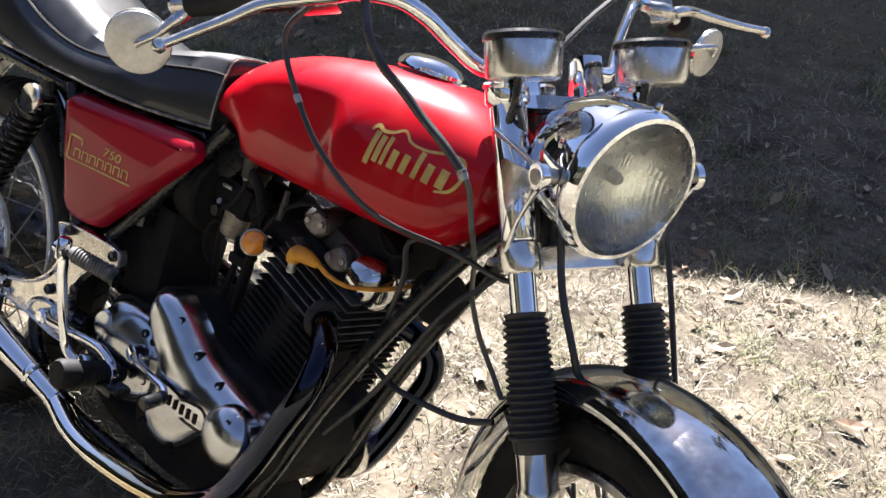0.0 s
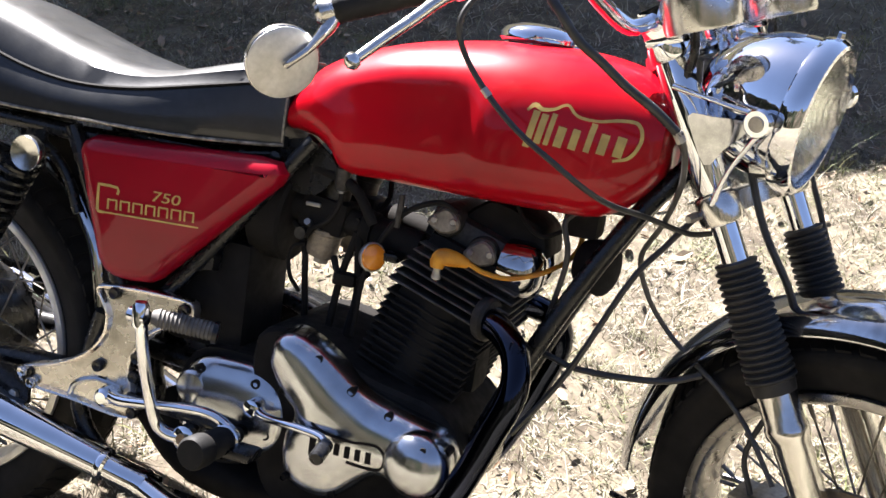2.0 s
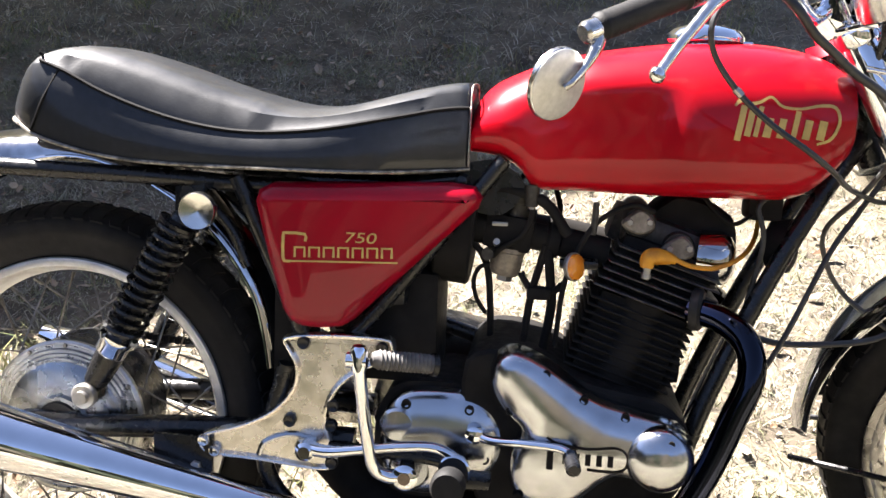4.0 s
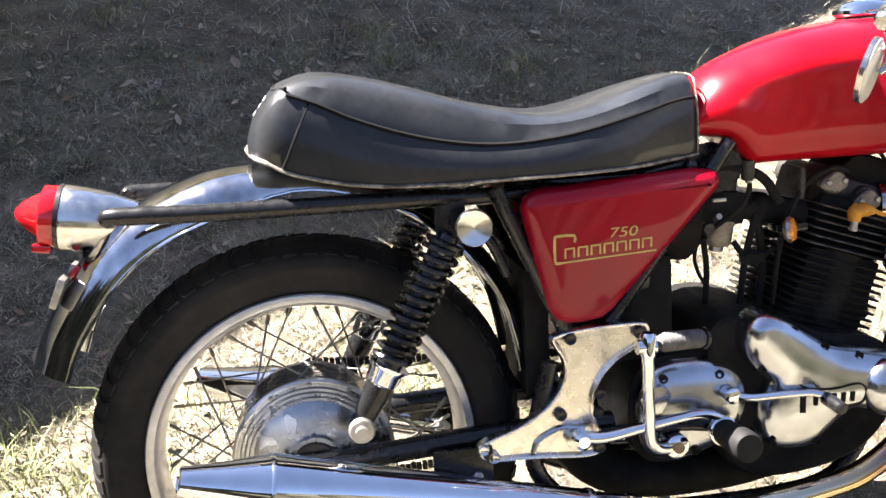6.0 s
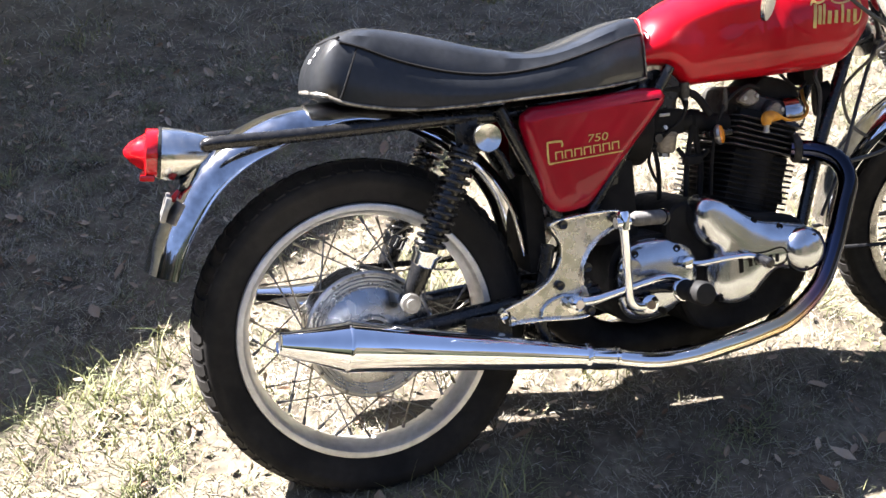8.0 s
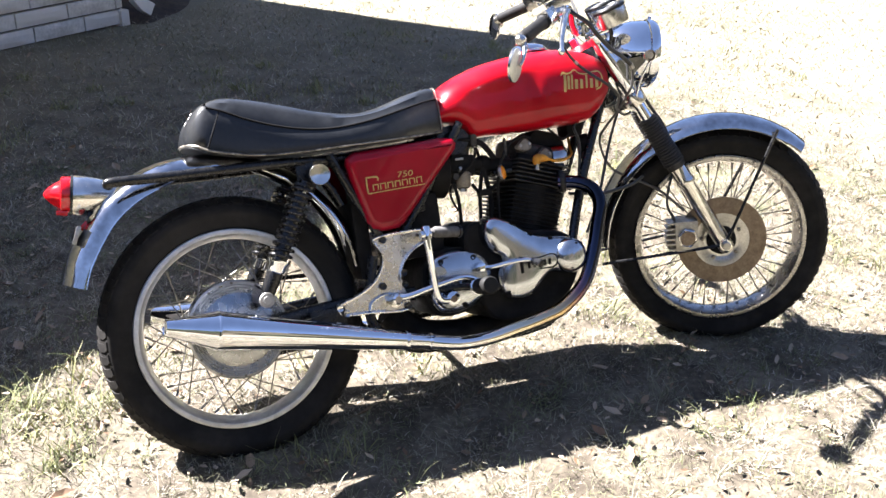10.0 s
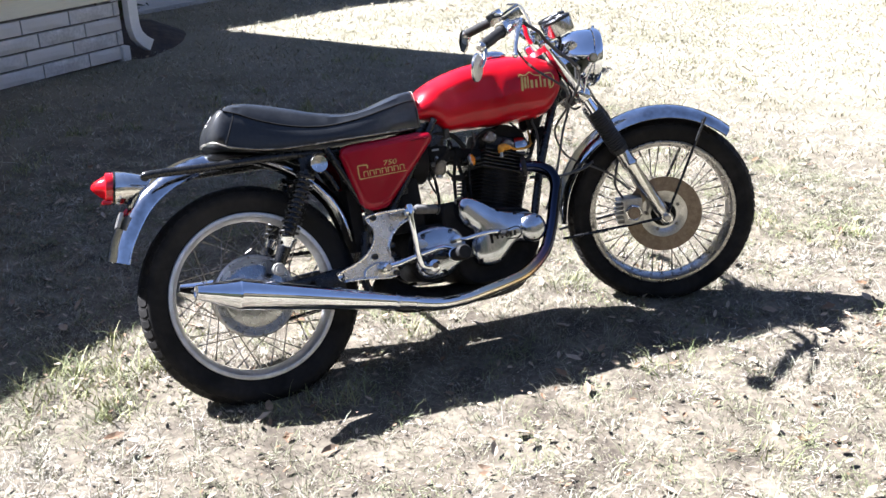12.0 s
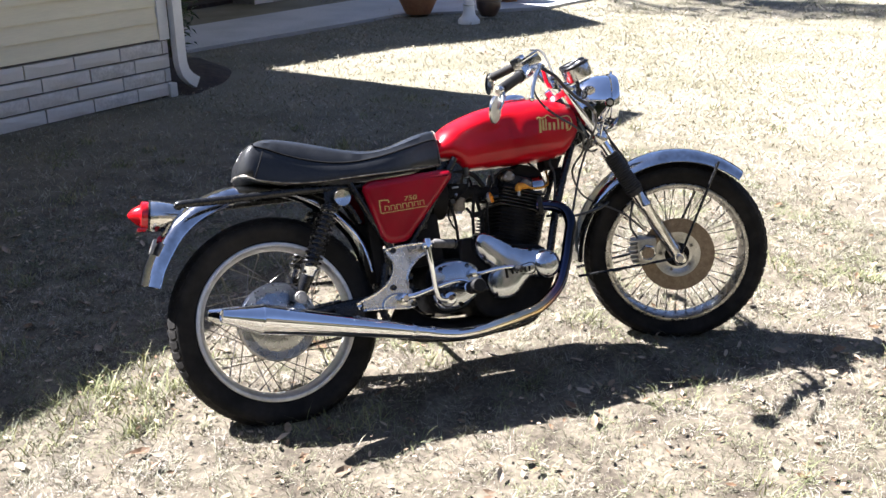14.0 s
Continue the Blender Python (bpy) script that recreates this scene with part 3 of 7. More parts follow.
def build_roof():
    roof = setting("roof", "grey shingled roof with white eaves", "roof")
    o = 0.6
    part("soffit", box(-9.5, o, -o, 5.6, WALL_H, WALL_H + 0.03), WHITE, roof, smooth=False)
    part("soffit", box(o, 7.5, 4.9 - o, 9.5, WALL_H + 0.005, WALL_H + 0.035), WHITE, roof, smooth=False)
    # added slab out of view, its edge drawn so the shadow covers the path
    bm = bmesh.new()
    edge = [(0.44, 3.05), (1.3, 2.72), (2.16, 2.5), (2.9, 2.05), (3.7, 1.75), (4.7, 1.5), (5.5, 2.5), (6.0, 4.46), (0.44, 4.46)]
    skin(bm, [[(x, y, z) for x, y in edge] for z in (WALL_H - 0.02, WALL_H + 0.12)])
    part("porch_roof", bm, WHITE, roof, "unseen flat white slab added to shade the path and lawn", smooth=False)
    part("fascia", box(-9.5, o + 0.02, -o - 0.02, -o, WALL_H - 0.02, WALL_H + 0.16, 0.004), WHITE, roof, smooth=False)
    part("fascia", box(o, o + 0.02, -o, 3.0, WALL_H - 0.02, WALL_H + 0.16, 0.004), WHITE, roof, smooth=False)
    part("fascia", box(6.02, 7.5, 4.88 - o, 4.9 - o, WALL_H - 0.015, WALL_H + 0.165, 0.004), WHITE, roof, smooth=False)
    for x0, x1, y0, y1 in ((-9.5, o, -o, 5.6), (o, 7.5, 4.9 - o, 9.5)):
        bm = bmesh.new()
        cx, cy = (x0 + x1) / 2, (y0 + y1) / 2
        half = min(x1 - x0, y1 - y0) / 2
        base = [bm.verts.new(p) for p in ((x0, y0, WALL_H + 0.1), (x1, y0, WALL_H + 0.1), (x1, y1, WALL_H + 0.1), (x0, y1, WALL_H + 0.1))]
        ridge = [bm.verts.new(p) for p in ((x0 + half, cy, WALL_H + 0.1 + half * 0.33), (x1 - half, cy, WALL_H + 0.1 + half * 0.33))]
        for f in ((base[0], base[1], ridge[1], ridge[0]), (base[1], base[2], ridge[1]), (base[2], base[3], ridge[0], ridge[1]), (base[3], base[0], ridge[0]), base[::-1]):
            bm.faces.new(f)
        part("shingles", bm, ROOF, roof, smooth=False)


build_roof()


def build_downspout():
    ob = thing("downspout", "white metal downspout with a flared elbow at the house corner", "downspout", HOUSE)
    # corner trim board behind it belongs to the wall
    sec = [(-0.045, -0.03), (0.045, -0.03), (0.045, 0.03), (-0.045, 0.03)]

    def run(path, name):
        rings = []
        for i, p in enumerate(path):
            a = Vector(path[max(i - 1, 0)])
            b = Vector(path[min(i + 1, len(path) - 1)])
            d = (b - a).normalized()
            side = Vector((d.z, 0, -d.x)).normalized() if abs(d.x) + abs(d.z) > 0.1 else Vector((1, 0, 0))
            nrm = d.cross(side)
            rings.append([Vector(p) + side * s + nrm * t for s, t in sec])
        bm = bmesh.new()
        skin(bm, rings, caps=False)
        for f in list(bm.faces):
            f.smooth = False
        part(name, bm, WHITE, ob)

    run([(0.075, -0.045, 2.82), (0.075, -0.045, 1.2), (0.075, -0.045, 0.3), (0.078, -0.045, 0.24), (0.1, -0.045, 0.17), (0.15, -0.045, 0.115), (0.22, -0.045, 0.07)], "pipe")
    for z in (0.75, 1.9):
        part("strap", box(0.015, 0.135, -0.078, -0.012, z, z + 0.03, 0.003), WHITE, ob)
    tb = tagged(mesh_object("corner_trim", box(-0.085, 0.012, -0.026, 0.0, BRICK_H, WALL_H, 0.003), WHITE), "white corner trim board on the siding", "trim", kind="structure")
    tb.matrix_world = HOUSE
    stub = tagged(mesh_object("foundation_corner", box(-0.045, 0.03, -0.04, 0.06, -0.02, 0.1, 0.015), BLOCK), "pale rough block at the foot of the house corner", "trim", kind="structure")
    stub.matrix_world = HOUSE


build_downspout()


def build_path():
    bm = bmesh.new()
    # path edges in the world: near side and far side
    near = [(0.3, 7.15), (0.76, 7.48), (3.35, 9.05), (4.2, 8.95), (5.25, 8.9), (9.0, 11.2)]
    far = [(-0.4, 8.2), (0.97, 9.17), (3.3, 10.75), (4.6, 11.2), (5.6, 11.4), (8.0, 12.9)]
    rings = [[(a[0], a[1], -0.03), (a[0], a[1], 0.035), (b[0], b[1], 0.035), (b[0], b[1], -0.03)] for a, b in zip(near, far)]
    skin(bm, rings)
    tagged(mesh_object("pavement", bm, CONCRETE, False), "pale grey concrete garden path in shade", "pavement", kind="structure")
    # planting bed with mulch between the corner and the path
    bm = bmesh.new()
    r = random.Random(4)
    pts = [(0.02, 0.02), (0.35, -0.1), (0.8, 0.1), (1.1, 0.42), (1.2, 0.85), (0.95, 1.5), (0.02, 1.55)]
    out = rounded(pts, 4)
    mid = bm.verts.new((0.7, 0.75, 0.1))
    ring2 = [bm.verts.new((0.6 + (p[0] - 0.6) * 0.65, 0.72 + (p[1] - 0.72) * 0.65, 0.075 + r.uniform(-0.012, 0.012))) for p in out]
    ring = [bm.verts.new((p[0], p[1], -0.01)) for p in out]
    for i in range(len(out)):
        j = (i + 1) % len(out)
        bm.faces.new((ring[i], ring[j], ring2[j], ring2[i]))
        bm.faces.new((ring2[i], ring2[j], mid))
    ob = tagged(mesh_object("mulch_bed", bm, MULCH), "dark bark mulch bed beside the house corner", "flower bed", kind="structure")
    ob.matrix_world = HOUSE
    bm = box(0.2, 6.8, 3.95, 4.9, -0.02, 0.05, 0.02)
    ob = tagged(mesh_object("mulch_bed", bm, MULCH), "dark mulch bed between path and house wall", "flower bed", kind="structure")
    ob.matrix_world = HOUSE


build_path()


def build_porch():
    porch = setting("porch", "low porch of white block with a concrete top", "porch")
    part("slab", box(4.7, 7.4, 3.5, 4.88, 0.16, 0.22, 0.01), CONCRETE, porch, smooth=False)
    part("riser", box(4.75, 7.4, 3.56, 4.88, -0.02, 0.158), MORTAR, porch, smooth=False)
    for row in range(2):
        for k in range(7):
            me = block_mesh(0.38, row * 9 + k)
            ob = new("block", me)
            ob.parent = porch
            ob.location = (4.75 + k * 0.385, 3.56, row * 0.08 - 0.01)
            ob.scale = (1, 1, 0.75)


def build_shrub(name, centre, radius, height, seed, n, label, leaf=(0.05, 0.012)):
    r = random.Random(seed)
    shrub = thing(name, label, "shrub", Matrix.Translation((*centre, 0.03)), "shrubs round the house")
    bm = bmesh.new()
    tips = []
    for i in range(14):
        a, s = r.uniform(0, 6.3), r.uniform(0.2, 1.0)
        tip = (math.cos(a) * radius * s * 0.8, math.sin(a) * radius * s * 0.8, height * r.uniform(0.6, 1.0))
        tube([(0.02 * math.cos(a), 0.02 * math.sin(a), -0.03), (tip[0] * 0.4, tip[1] * 0.4, tip[2] * 0.55), tip], [0.006, 0.004, 0.002], 5, bm, 3)
        tips.append(tip)
    part("stems", bm, BARK, shrub)
    bm = bmesh.new()
    for i in range(n):
        t = r.choice(tips)
        k = r.uniform(0.25, 1.05)
        c = Vector((t[0] * k, t[1] * k, t[2] * k)) + Vector((r.gauss(0, 0.07), r.gauss(0, 0.07), r.gauss(0, 0.06)))
        if c.z < 0.0:
            continue
        L, W = leaf[0] * r.uniform(0.7, 1.4), leaf[1] * r.uniform(0.7, 1.3)
        m = Matrix.Translation(c) @ Euler((r.uniform(-1, 1), r.uniform(-1.0, 0.8), r.uniform(0, 6.3))).to_matrix().to_4x4()
        v = [bm.verts.new(m @ Vector(p)) for p in ((0, 0, 0), (L * 0.5, -W, L * 0.12), (L, 0, 0), (L * 0.5, W, L * 0.12))]
        bm.faces.new(v)
    part("leaves", bm, SHRUB, shrub, smooth=False)


build_porch()
hp = HOUSE @ Vector((0.85, 0.95, 0))
build_shrub("shrub", (hp.x, hp.y), 0.26, 1.05, 5, 1500, "dark green narrow-leaved shrub in the mulch bed", (0.09, 0.011))
for k, (hx, hy) in enumerate(((1.2, 4.45), (2.2, 4.5), (3.3, 4.45), (4.2, 4.5))):
    hp = HOUSE @ Vector((hx, hy, 0))
    build_shrub("shrub", (hp.x, hp.y), 0.4, 0.75 + 0.1 * (k % 2), 20 + k, 900, "dark green shrub against the shaded house wall", (0.07, 0.016))


def build_pot(name, at, r, h, mat, label):
    pot = thing(name, label, "plant pot", Matrix.Translation((*at, 0.035)), "plant pots by the path")
    part("body", lathe([(0, r * 0.62), (h * 0.08, r * 0.7), (h * 0.35, r * 0.95), (h * 0.6, r), (h * 0.85, r * 0.92), (h * 0.93, r * 0.88), (h * 0.94, r * 0.98), (h, r), (h, r * 0.86), (h * 0.9, r * 0.82)], (0, 0, 0), (0, 0, 1), 32, caps=False), mat, pot)
    part("soil", lathe([(h * 0.88, r * 0.84), (h * 0.92, 0.0)], (0, 0, 0), (0, 0, 1), 24), MULCH, pot)
    part("band", lathe([(h * 0.6, r * 1.0), (h * 0.615, r * 1.03), (h * 0.64, r * 1.0)], (0, 0, 0), (0, 0, 1), 32, caps=False), mat, pot)


build_pot("plant_pot", (3.55, 8.98), 0.24, 0.45, TERRA, "large round terracotta pot on the path")
build_pot("plant_pot", (5.03, 9.7), 0.24, 0.45, TERRA, "terracotta pot further along the path")
build_pot("plant_pot", (4.24, 8.42), 0.15, 0.28, DARKPOT, "small dark glazed pot beside the white pedestal")


def build_pedestal():
    ob = thing("pedestal", "white turned garden pedestal on the lawn edge", "pedestal", Matrix.Translation((3.88, 8.15, 0.0)))
    part("foot", lathe([(-0.01, 0.125), (0.04, 0.125), (0.06, 0.11), (0.1, 0.075), (0.2, 0.06)], (0, 0, 0), (0, 0, 1), 28), WHITE, ob)
    part("shaft", lathe([(0.2, 0.06), (0.215, 0.07), (0.23, 0.06), (0.5, 0.048), (0.66, 0.055), (0.68, 0.07)], (0, 0, 0), (0, 0, 1), 28), WHITE, ob)
    part("bowl", lathe([(0.68, 0.07), (0.7, 0.2), (0.75, 0.26), (0.77, 0.26), (0.74, 0.2), (0.72, 0.0)], (0, 0, 0), (0, 0, 1), 32), WHITE, ob)


build_pedestal()
lay_blocks(near_wall, -9.0, 0.0)
lay_blocks(side_wall, 0.0, 5.0)


def build_treeline():
    """An unseen far ring of dark woods that closes the place and darkens reflections."""
    bm = bmesh.new()
    r = random.Random(3)
    k = 150
    rings = []
    for z in range(4):
        ring = []
        for i in range(k):
            a = 2 * math.pi * i / k
            behind = max(0.0, math.cos(a - radians(150)))      # raised and drawn nearer behind the house to darken the chrome's reflections
            across = max(0.0, math.cos(a + radians(80)))          # and likewise across the lawn
            top = 14.0 + 5.0 * behind + 8.0 * across + 5.0 * noise.noise(Vector((math.cos(a) * 5, math.sin(a) * 5, 2))) + r.uniform(-1.6, 1.6)
            rad = 60 - 27 * behind - 13 * across + r.uniform(-1.5, 1.5) - (1.5 if z == 1 else 0)
            ring.append((1 + rad * math.cos(a), 1 + rad * math.sin(a), -0.2 + (top + 0.2) * z / 3))
        rings.append(ring)
    skin(bm, rings, caps=False)
    tagged(mesh_object("backdrop", bm, WOODS, False), "unseen far olive and brown woods round the lawn", "backdrop", kind="structure")


build_treeline()


def build_tree(at, height, seed):
    """A tall tree behind the house; its crown throws broken shade on the far lawn."""
    r = random.Random(seed)
    tree = thing("tree", "tall tree with a broken dark green crown behind the house", "tree", Matrix.Translation((*at, 0)))
    part("trunk", tube([(0, 0, -0.1), (0.1, 0.05, height * 0.35), (-0.1, 0.1, height * 0.7), (0.05, 0, height)], [0.26, 0.2, 0.13, 0.03], 10), BARK, tree)
    tips = []
    for k in range(16):
        z = height * r.uniform(0.7, 0.97)
        a, L = r.uniform(0, 6.3), r.uniform(0.7, 2.1)
        tip = (math.cos(a) * L, math.sin(a) * L, z + r.uniform(0.1, 0.8))
        part("limb", tube([(0, 0, z - 0.3), (tip[0] * 0.5, tip[1] * 0.5, z), tip], [0.07, 0.045, 0.015], 6, n=3), BARK, tree)
        tips.append(tip)
    bm = bmesh.new()
    for k in range(1700):
        t = r.choice(tips)
        f = r.uniform(0.55, 1.1)
        c = Vector((t[0] * f + r.gauss(0, 0.28), t[1] * f + r.gauss(0, 0.28), t[2] + r.gauss(0, 0.22)))
        L, W = r.uniform(0.1, 0.2), r.uniform(0.03, 0.07)
        m = Matrix.Translation(c) @ Euler((r.uniform(-1, 1), r.uniform(-1, 1), r.uniform(0, 6.3))).to_matrix().to_4x4()
        bm.faces.new([bm.verts.new(m @ Vector(p)) for p in ((0, 0, 0), (L * 0.5, -W, 0.02), (L, 0, 0), (L * 0.5, W, 0.02))])
    part("crown", bm, SHRUB, tree, smooth=False)


build_tree((-1.2, 16.6), 15.5, 8)

# ---------------------------------------------------------------- motorcycle
# its own frame: x ahead, y to its left, z up from the rear tyre's foot; it leans to its left on the side stand
BIKE = Matrix((
    (0.9998, 0.0069, -0.0168, 0.0000),
    (0.0000, 0.9250, 0.3799, -0.0000),
    (0.0182, -0.3798, 0.9249, -0.0216),
    (0.0000, 0.0000, 0.0000, 1.0000)))
bike = thing("motorcycle", "red and chrome classic twin-cylinder motorcycle on its side stand", "motorcycle", BIKE)


def bend(x):
    """The middle of the machine, which lies a little to the left towards the front."""
    return 0.045 * min(1.0, max(0.0, (x - 0.7) / 0.5))


# ---- wheels
def tyre_profile(R, half, rim):
    """Half section of a tyre: (y, radius) from the right bead to the left bead."""
    pts = [(-0.034, rim - 0.004), (-0.042, rim + 0.006), (-half * 0.93, rim + (R - rim) * 0.38), (-half, rim + (R - rim) * 0.55), (-half * 0.92, rim + (R - rim) * 0.74),
           (-half * 0.68, R - 0.014), (-half * 0.36, R - 0.004), (0, R)]
    return pts + [(-y, r) for y, r in pts[-2::-1]]


def turn_y(profile, seg=72):
    bm = bmesh.new()
    rings = [[(r * math.cos(a), y, r * math.sin(a)) for y, r in profile] for a in (2 * math.pi * k / seg for k in range(seg))]
    rings.append(rings[0])
    vs = [[bm.verts.new(p) for p in ring] for ring in rings[:-1]]
    k = len(profile)
    for i in range(seg):
        a, b = vs[i], vs[(i + 1) % seg]
        for j in range(k - 1):
            bm.faces.new((a[j], a[j + 1], b[j + 1], b[j]))
    return bm


def build_wheel(m, R, half, hub_r, hub_half, label, rim, rim_mat):
    wheel = new("wheel")
    wheel.parent = bike
    wheel.matrix_local = m
    tagged(wheel, label)
    prof = smooth_path(tyre_profile(R, half, rim), 4)
    part("tyre", turn_y([tuple(p) for p in prof], 96), RUBBER, wheel, "black treaded rubber tyre")
    # tread blocks: slanted bars over the crown and shoulders
    bm = bmesh.new()
    count = 64
    for k in range(count):
        for side in (-1, 1):
            a0 = 2 * math.pi * (k + (0.5 if side > 0 else 0)) / count
            pts = []
            for s, da in ((0.1, 0.0), (0.42, 0.025), (0.72, 0.03), (0.9, 0.012)):
                y = side * half * s
                r = interp([(0, R), (0.36, R - 0.004), (0.68, R - 0.014), (0.92, rim + (R - rim) * 0.74)], s) + 0.0035
                pts.append((y, r, a0 + da))
            wdt = 0.031
            rows = []
            for y, r, a in pts:
                rows.append([(r * math.cos(a), y, r * math.sin(a)), (r * math.cos(a + wdt * 2), y, r * math.sin(a + wdt * 2)),
                             ((r - 0.006) * math.cos(a + wdt * 2), y, (r - 0.006) * math.sin(a + wdt * 2)), ((r - 0.006) * math.cos(a), y, (r - 0.006) * math.sin(a))])
            skin(bm, rows)
    ob = part("tread", bm, RUBBER, wheel, "worn tread blocks", smooth=False)
    tagged(ob, kind="stuff")
    side = [(-0.041, rim + 0.001), (-0.0455, rim - 0.001), (-0.0465, rim - 0.005), (-0.0455, rim - 0.0125), (-0.0405, rim - 0.0165), (-0.03, rim - 0.0205), (-0.016, rim - 0.024), (-0.005, rim - 0.026)]
    rp = side + [(-y, r) for y, r in side[::-1]] + [(0.03, rim - 0.006), (0, rim - 0.02), (-0.03, rim - 0.006), side[0]]
    part("rim", turn_y(rp, 96), rim_mat, wheel, "weathered steel rim")
    # forty spokes, laced in crossing pairs
    for k in range(40):
        side = -1 if k % 2 else 1
        cross = 1 if (k // 2) % 2 else -1
        a1 = 2 * math.pi * (k + 0.5) / 40
        a0 = a1 + cross * radians(36 if hub_r > 0.08 else 58)
        p0 = (hub_r * math.cos(a0), side * hub_half, hub_r * math.sin(a0))
        p1 = ((rim - 0.03) * math.cos(a1), side * 0.006, (rim - 0.03) * math.sin(a1))
        q = tuple(p0[i] + (p1[i] - p0[i]) * 0.9 for i in range(3))
        bm = pipe_between(p0, p1, 0.0017, 6)
        pipe_between(q, p1, 0.0032, 6, bm)
        part("spoke", bm, SPOKE, wheel)
    return wheel


def build_rear_wheel():
    w = build_wheel(Matrix.Translation((0, 0, 0.334)), 0.331, 0.056, 0.116, 0.052, "rear wire wheel with a large finned alloy hub", 0.2505, RIM)
    part("hub", lathe([(-0.05, 0.114), (-0.046, 0.119), (0.045, 0.119), (0.05, 0.11), (0.055, 0.06)], (0, 0, 0), (0, 1, 0), 48), BLACK, w, "black hub drum")
    part("spoke_flange", lathe([(0.006, 0.118), (0.004, 0.1235), (-0.003, 0.1235), (-0.006, 0.12), (-0.006, 0.11)], (0, -0.055, 0), (0, 1, 0), 64), BRUSHED, w, "alloy spoke flange")
    ridges = [(0.0, 0.121)]
    for k in range(4):
        r, y = 0.118 - 0.0065 * k, -0.003 - 0.0025 * k
        ridges += [(y, r), (y - 0.0014, r - 0.001), (y - 0.0017, r - 0.0048), (y - 0.0012, r - 0.0058)]
    ridges += [(-0.0135, 0.09), (-0.0165, 0.08), (-0.0195, 0.068), (-0.0215, 0.056), (-0.0225, 0.044), (-0.031, 0.042), (-0.031, 0.03)]
    part("hub_cover", lathe(ridges, (0, -0.057, 0), (0, 1, 0), 64), HUBFACE, w, "turned alloy hub cover with concentric ridges")
    part("bearing_ring", lathe([(-0.03, 0.036), (-0.036, 0.034), (-0.036, 0.02)], (0, -0.057, 0), (0, 1, 0), 28), MATT, w)
    for k in range(12):
        a = 2 * math.pi * k / 12
        part("bolt", bolt((0.1165 * math.cos(a), -0.0595, 0.1165 * math.sin(a)), (0, -1, 0), 0.0038, 0.005), SPOKE, w)
    # chain wheel on the left side, with teeth
    bm = bmesh.new()
    ring = []
    for k in range(84):
        a = 2 * math.pi * k / 84
        r = 0.1 if k % 2 else 0.093
        ring.append((r * math.cos(a), r * math.sin(a)))
    skin(bm, [[(x, 0.072, z) for x, z in ring], [(x, 0.078, z) for x, z in ring]])
    part("sprocket", bm, MATT, w, "dark toothed chain wheel")
    part("axle", pipe_between((0, -0.115, 0), (0, 0.115, 0), 0.009, 12), PEWTER, w)
    part("axle_nut", bolt((0, -0.108, 0), (0, -1, 0), 0.015, 0.014), PEWTER, w)
    return w


build_rear_wheel()


def build_chain():
    bm = bmesh.new()
    for z, dz in ((0.441, 0.035), (0.229, 0.02)):
        for k in range(58):
            x = 0.0 + k * 0.0095
            zz = z + dz * k / 58 * (-1 if z > 0.3 else 1.6)
            box(x, x + 0.0075, 0.068 if k % 2 else 0.071, 0.082 if k % 2 else 0.079, zz - 0.0055, zz + 0.0055, bm=bm)
    tagged(part("chain", bm, MATT, bike, "oily black drive chain", smooth=False), kind="stuff")


build_chain()

# ---- steering: ahead (u), left (v) and up the steering axis (w)
RAKE, LOCK = radians(27.4), radians(27.3)
ahead0, left0, STEER_UP = Vector((math.cos(RAKE), 0, math.sin(RAKE))), Vector((0, 1, 0)), Vector((-math.sin(RAKE), 0, math.cos(RAKE)))
AHEAD = ahead0 * math.cos(LOCK) - left0 * math.sin(LOCK)
LEFT = ahead0 * math.sin(LOCK) + left0 * math.cos(LOCK)
HEAD = Vector((1.24, 0.05, 0.7))
STEER = Matrix((AHEAD, LEFT, STEER_UP)).transposed().to_4x4()
STEER.translation = HEAD


def steer_part(name, bm, mat, parent=None, label=""):
    return part(name, moved(bm, STEER), mat, parent or bike, label)


AXLE_W, LEG_U, LEG_V = -0.435, 0.058, 0.09


def build_front_wheel():
    m = STEER @ Matrix.Translation((LEG_U, 0, AXLE_W))
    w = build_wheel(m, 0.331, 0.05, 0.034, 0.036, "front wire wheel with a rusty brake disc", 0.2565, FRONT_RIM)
    part("hub", lathe([(-0.048, 0.03), (-0.04, 0.04), (-0.03, 0.04), (-0.026, 0.028), (0.026, 0.028), (0.03, 0.04), (0.045, 0.04), (0.05, 0.025)], (0, 0, 0), (0, 1, 0), 32), BRUSHED, w)
    ring = [(-0.062, 0.083), (-0.062, 0.133), (-0.056, 0.133), (-0.056, 0.083), (-0.062, 0.083)]
    part("brake_disc", turn_y(ring, 64), RUST, w, "flat brake disc with brown rust")
    part("disc_carrier", lathe([(-0.05, 0.03), (-0.052, 0.05), (-0.058, 0.06), (-0.06, 0.086), (-0.054, 0.088)], (0, 0, 0), (0, 1, 0), 48), BRUSHED, w, "pale alloy disc carrier")
    part("hub_ring", lathe([(-0.058, 0.044), (-0.068, 0.042), (-0.07, 0.032), (-0.05, 0.03)], (0, 0, 0), (0, 1, 0), 32), MATT, w)
    for k in range(5):
        a = 2 * math.pi * k / 5
        part("bolt", bolt((0.058 * math.cos(a), -0.058, 0.058 * math.sin(a)), (0, -1, 0), 0.006, 0.006), SPOKE, w)


build_front_wheel()


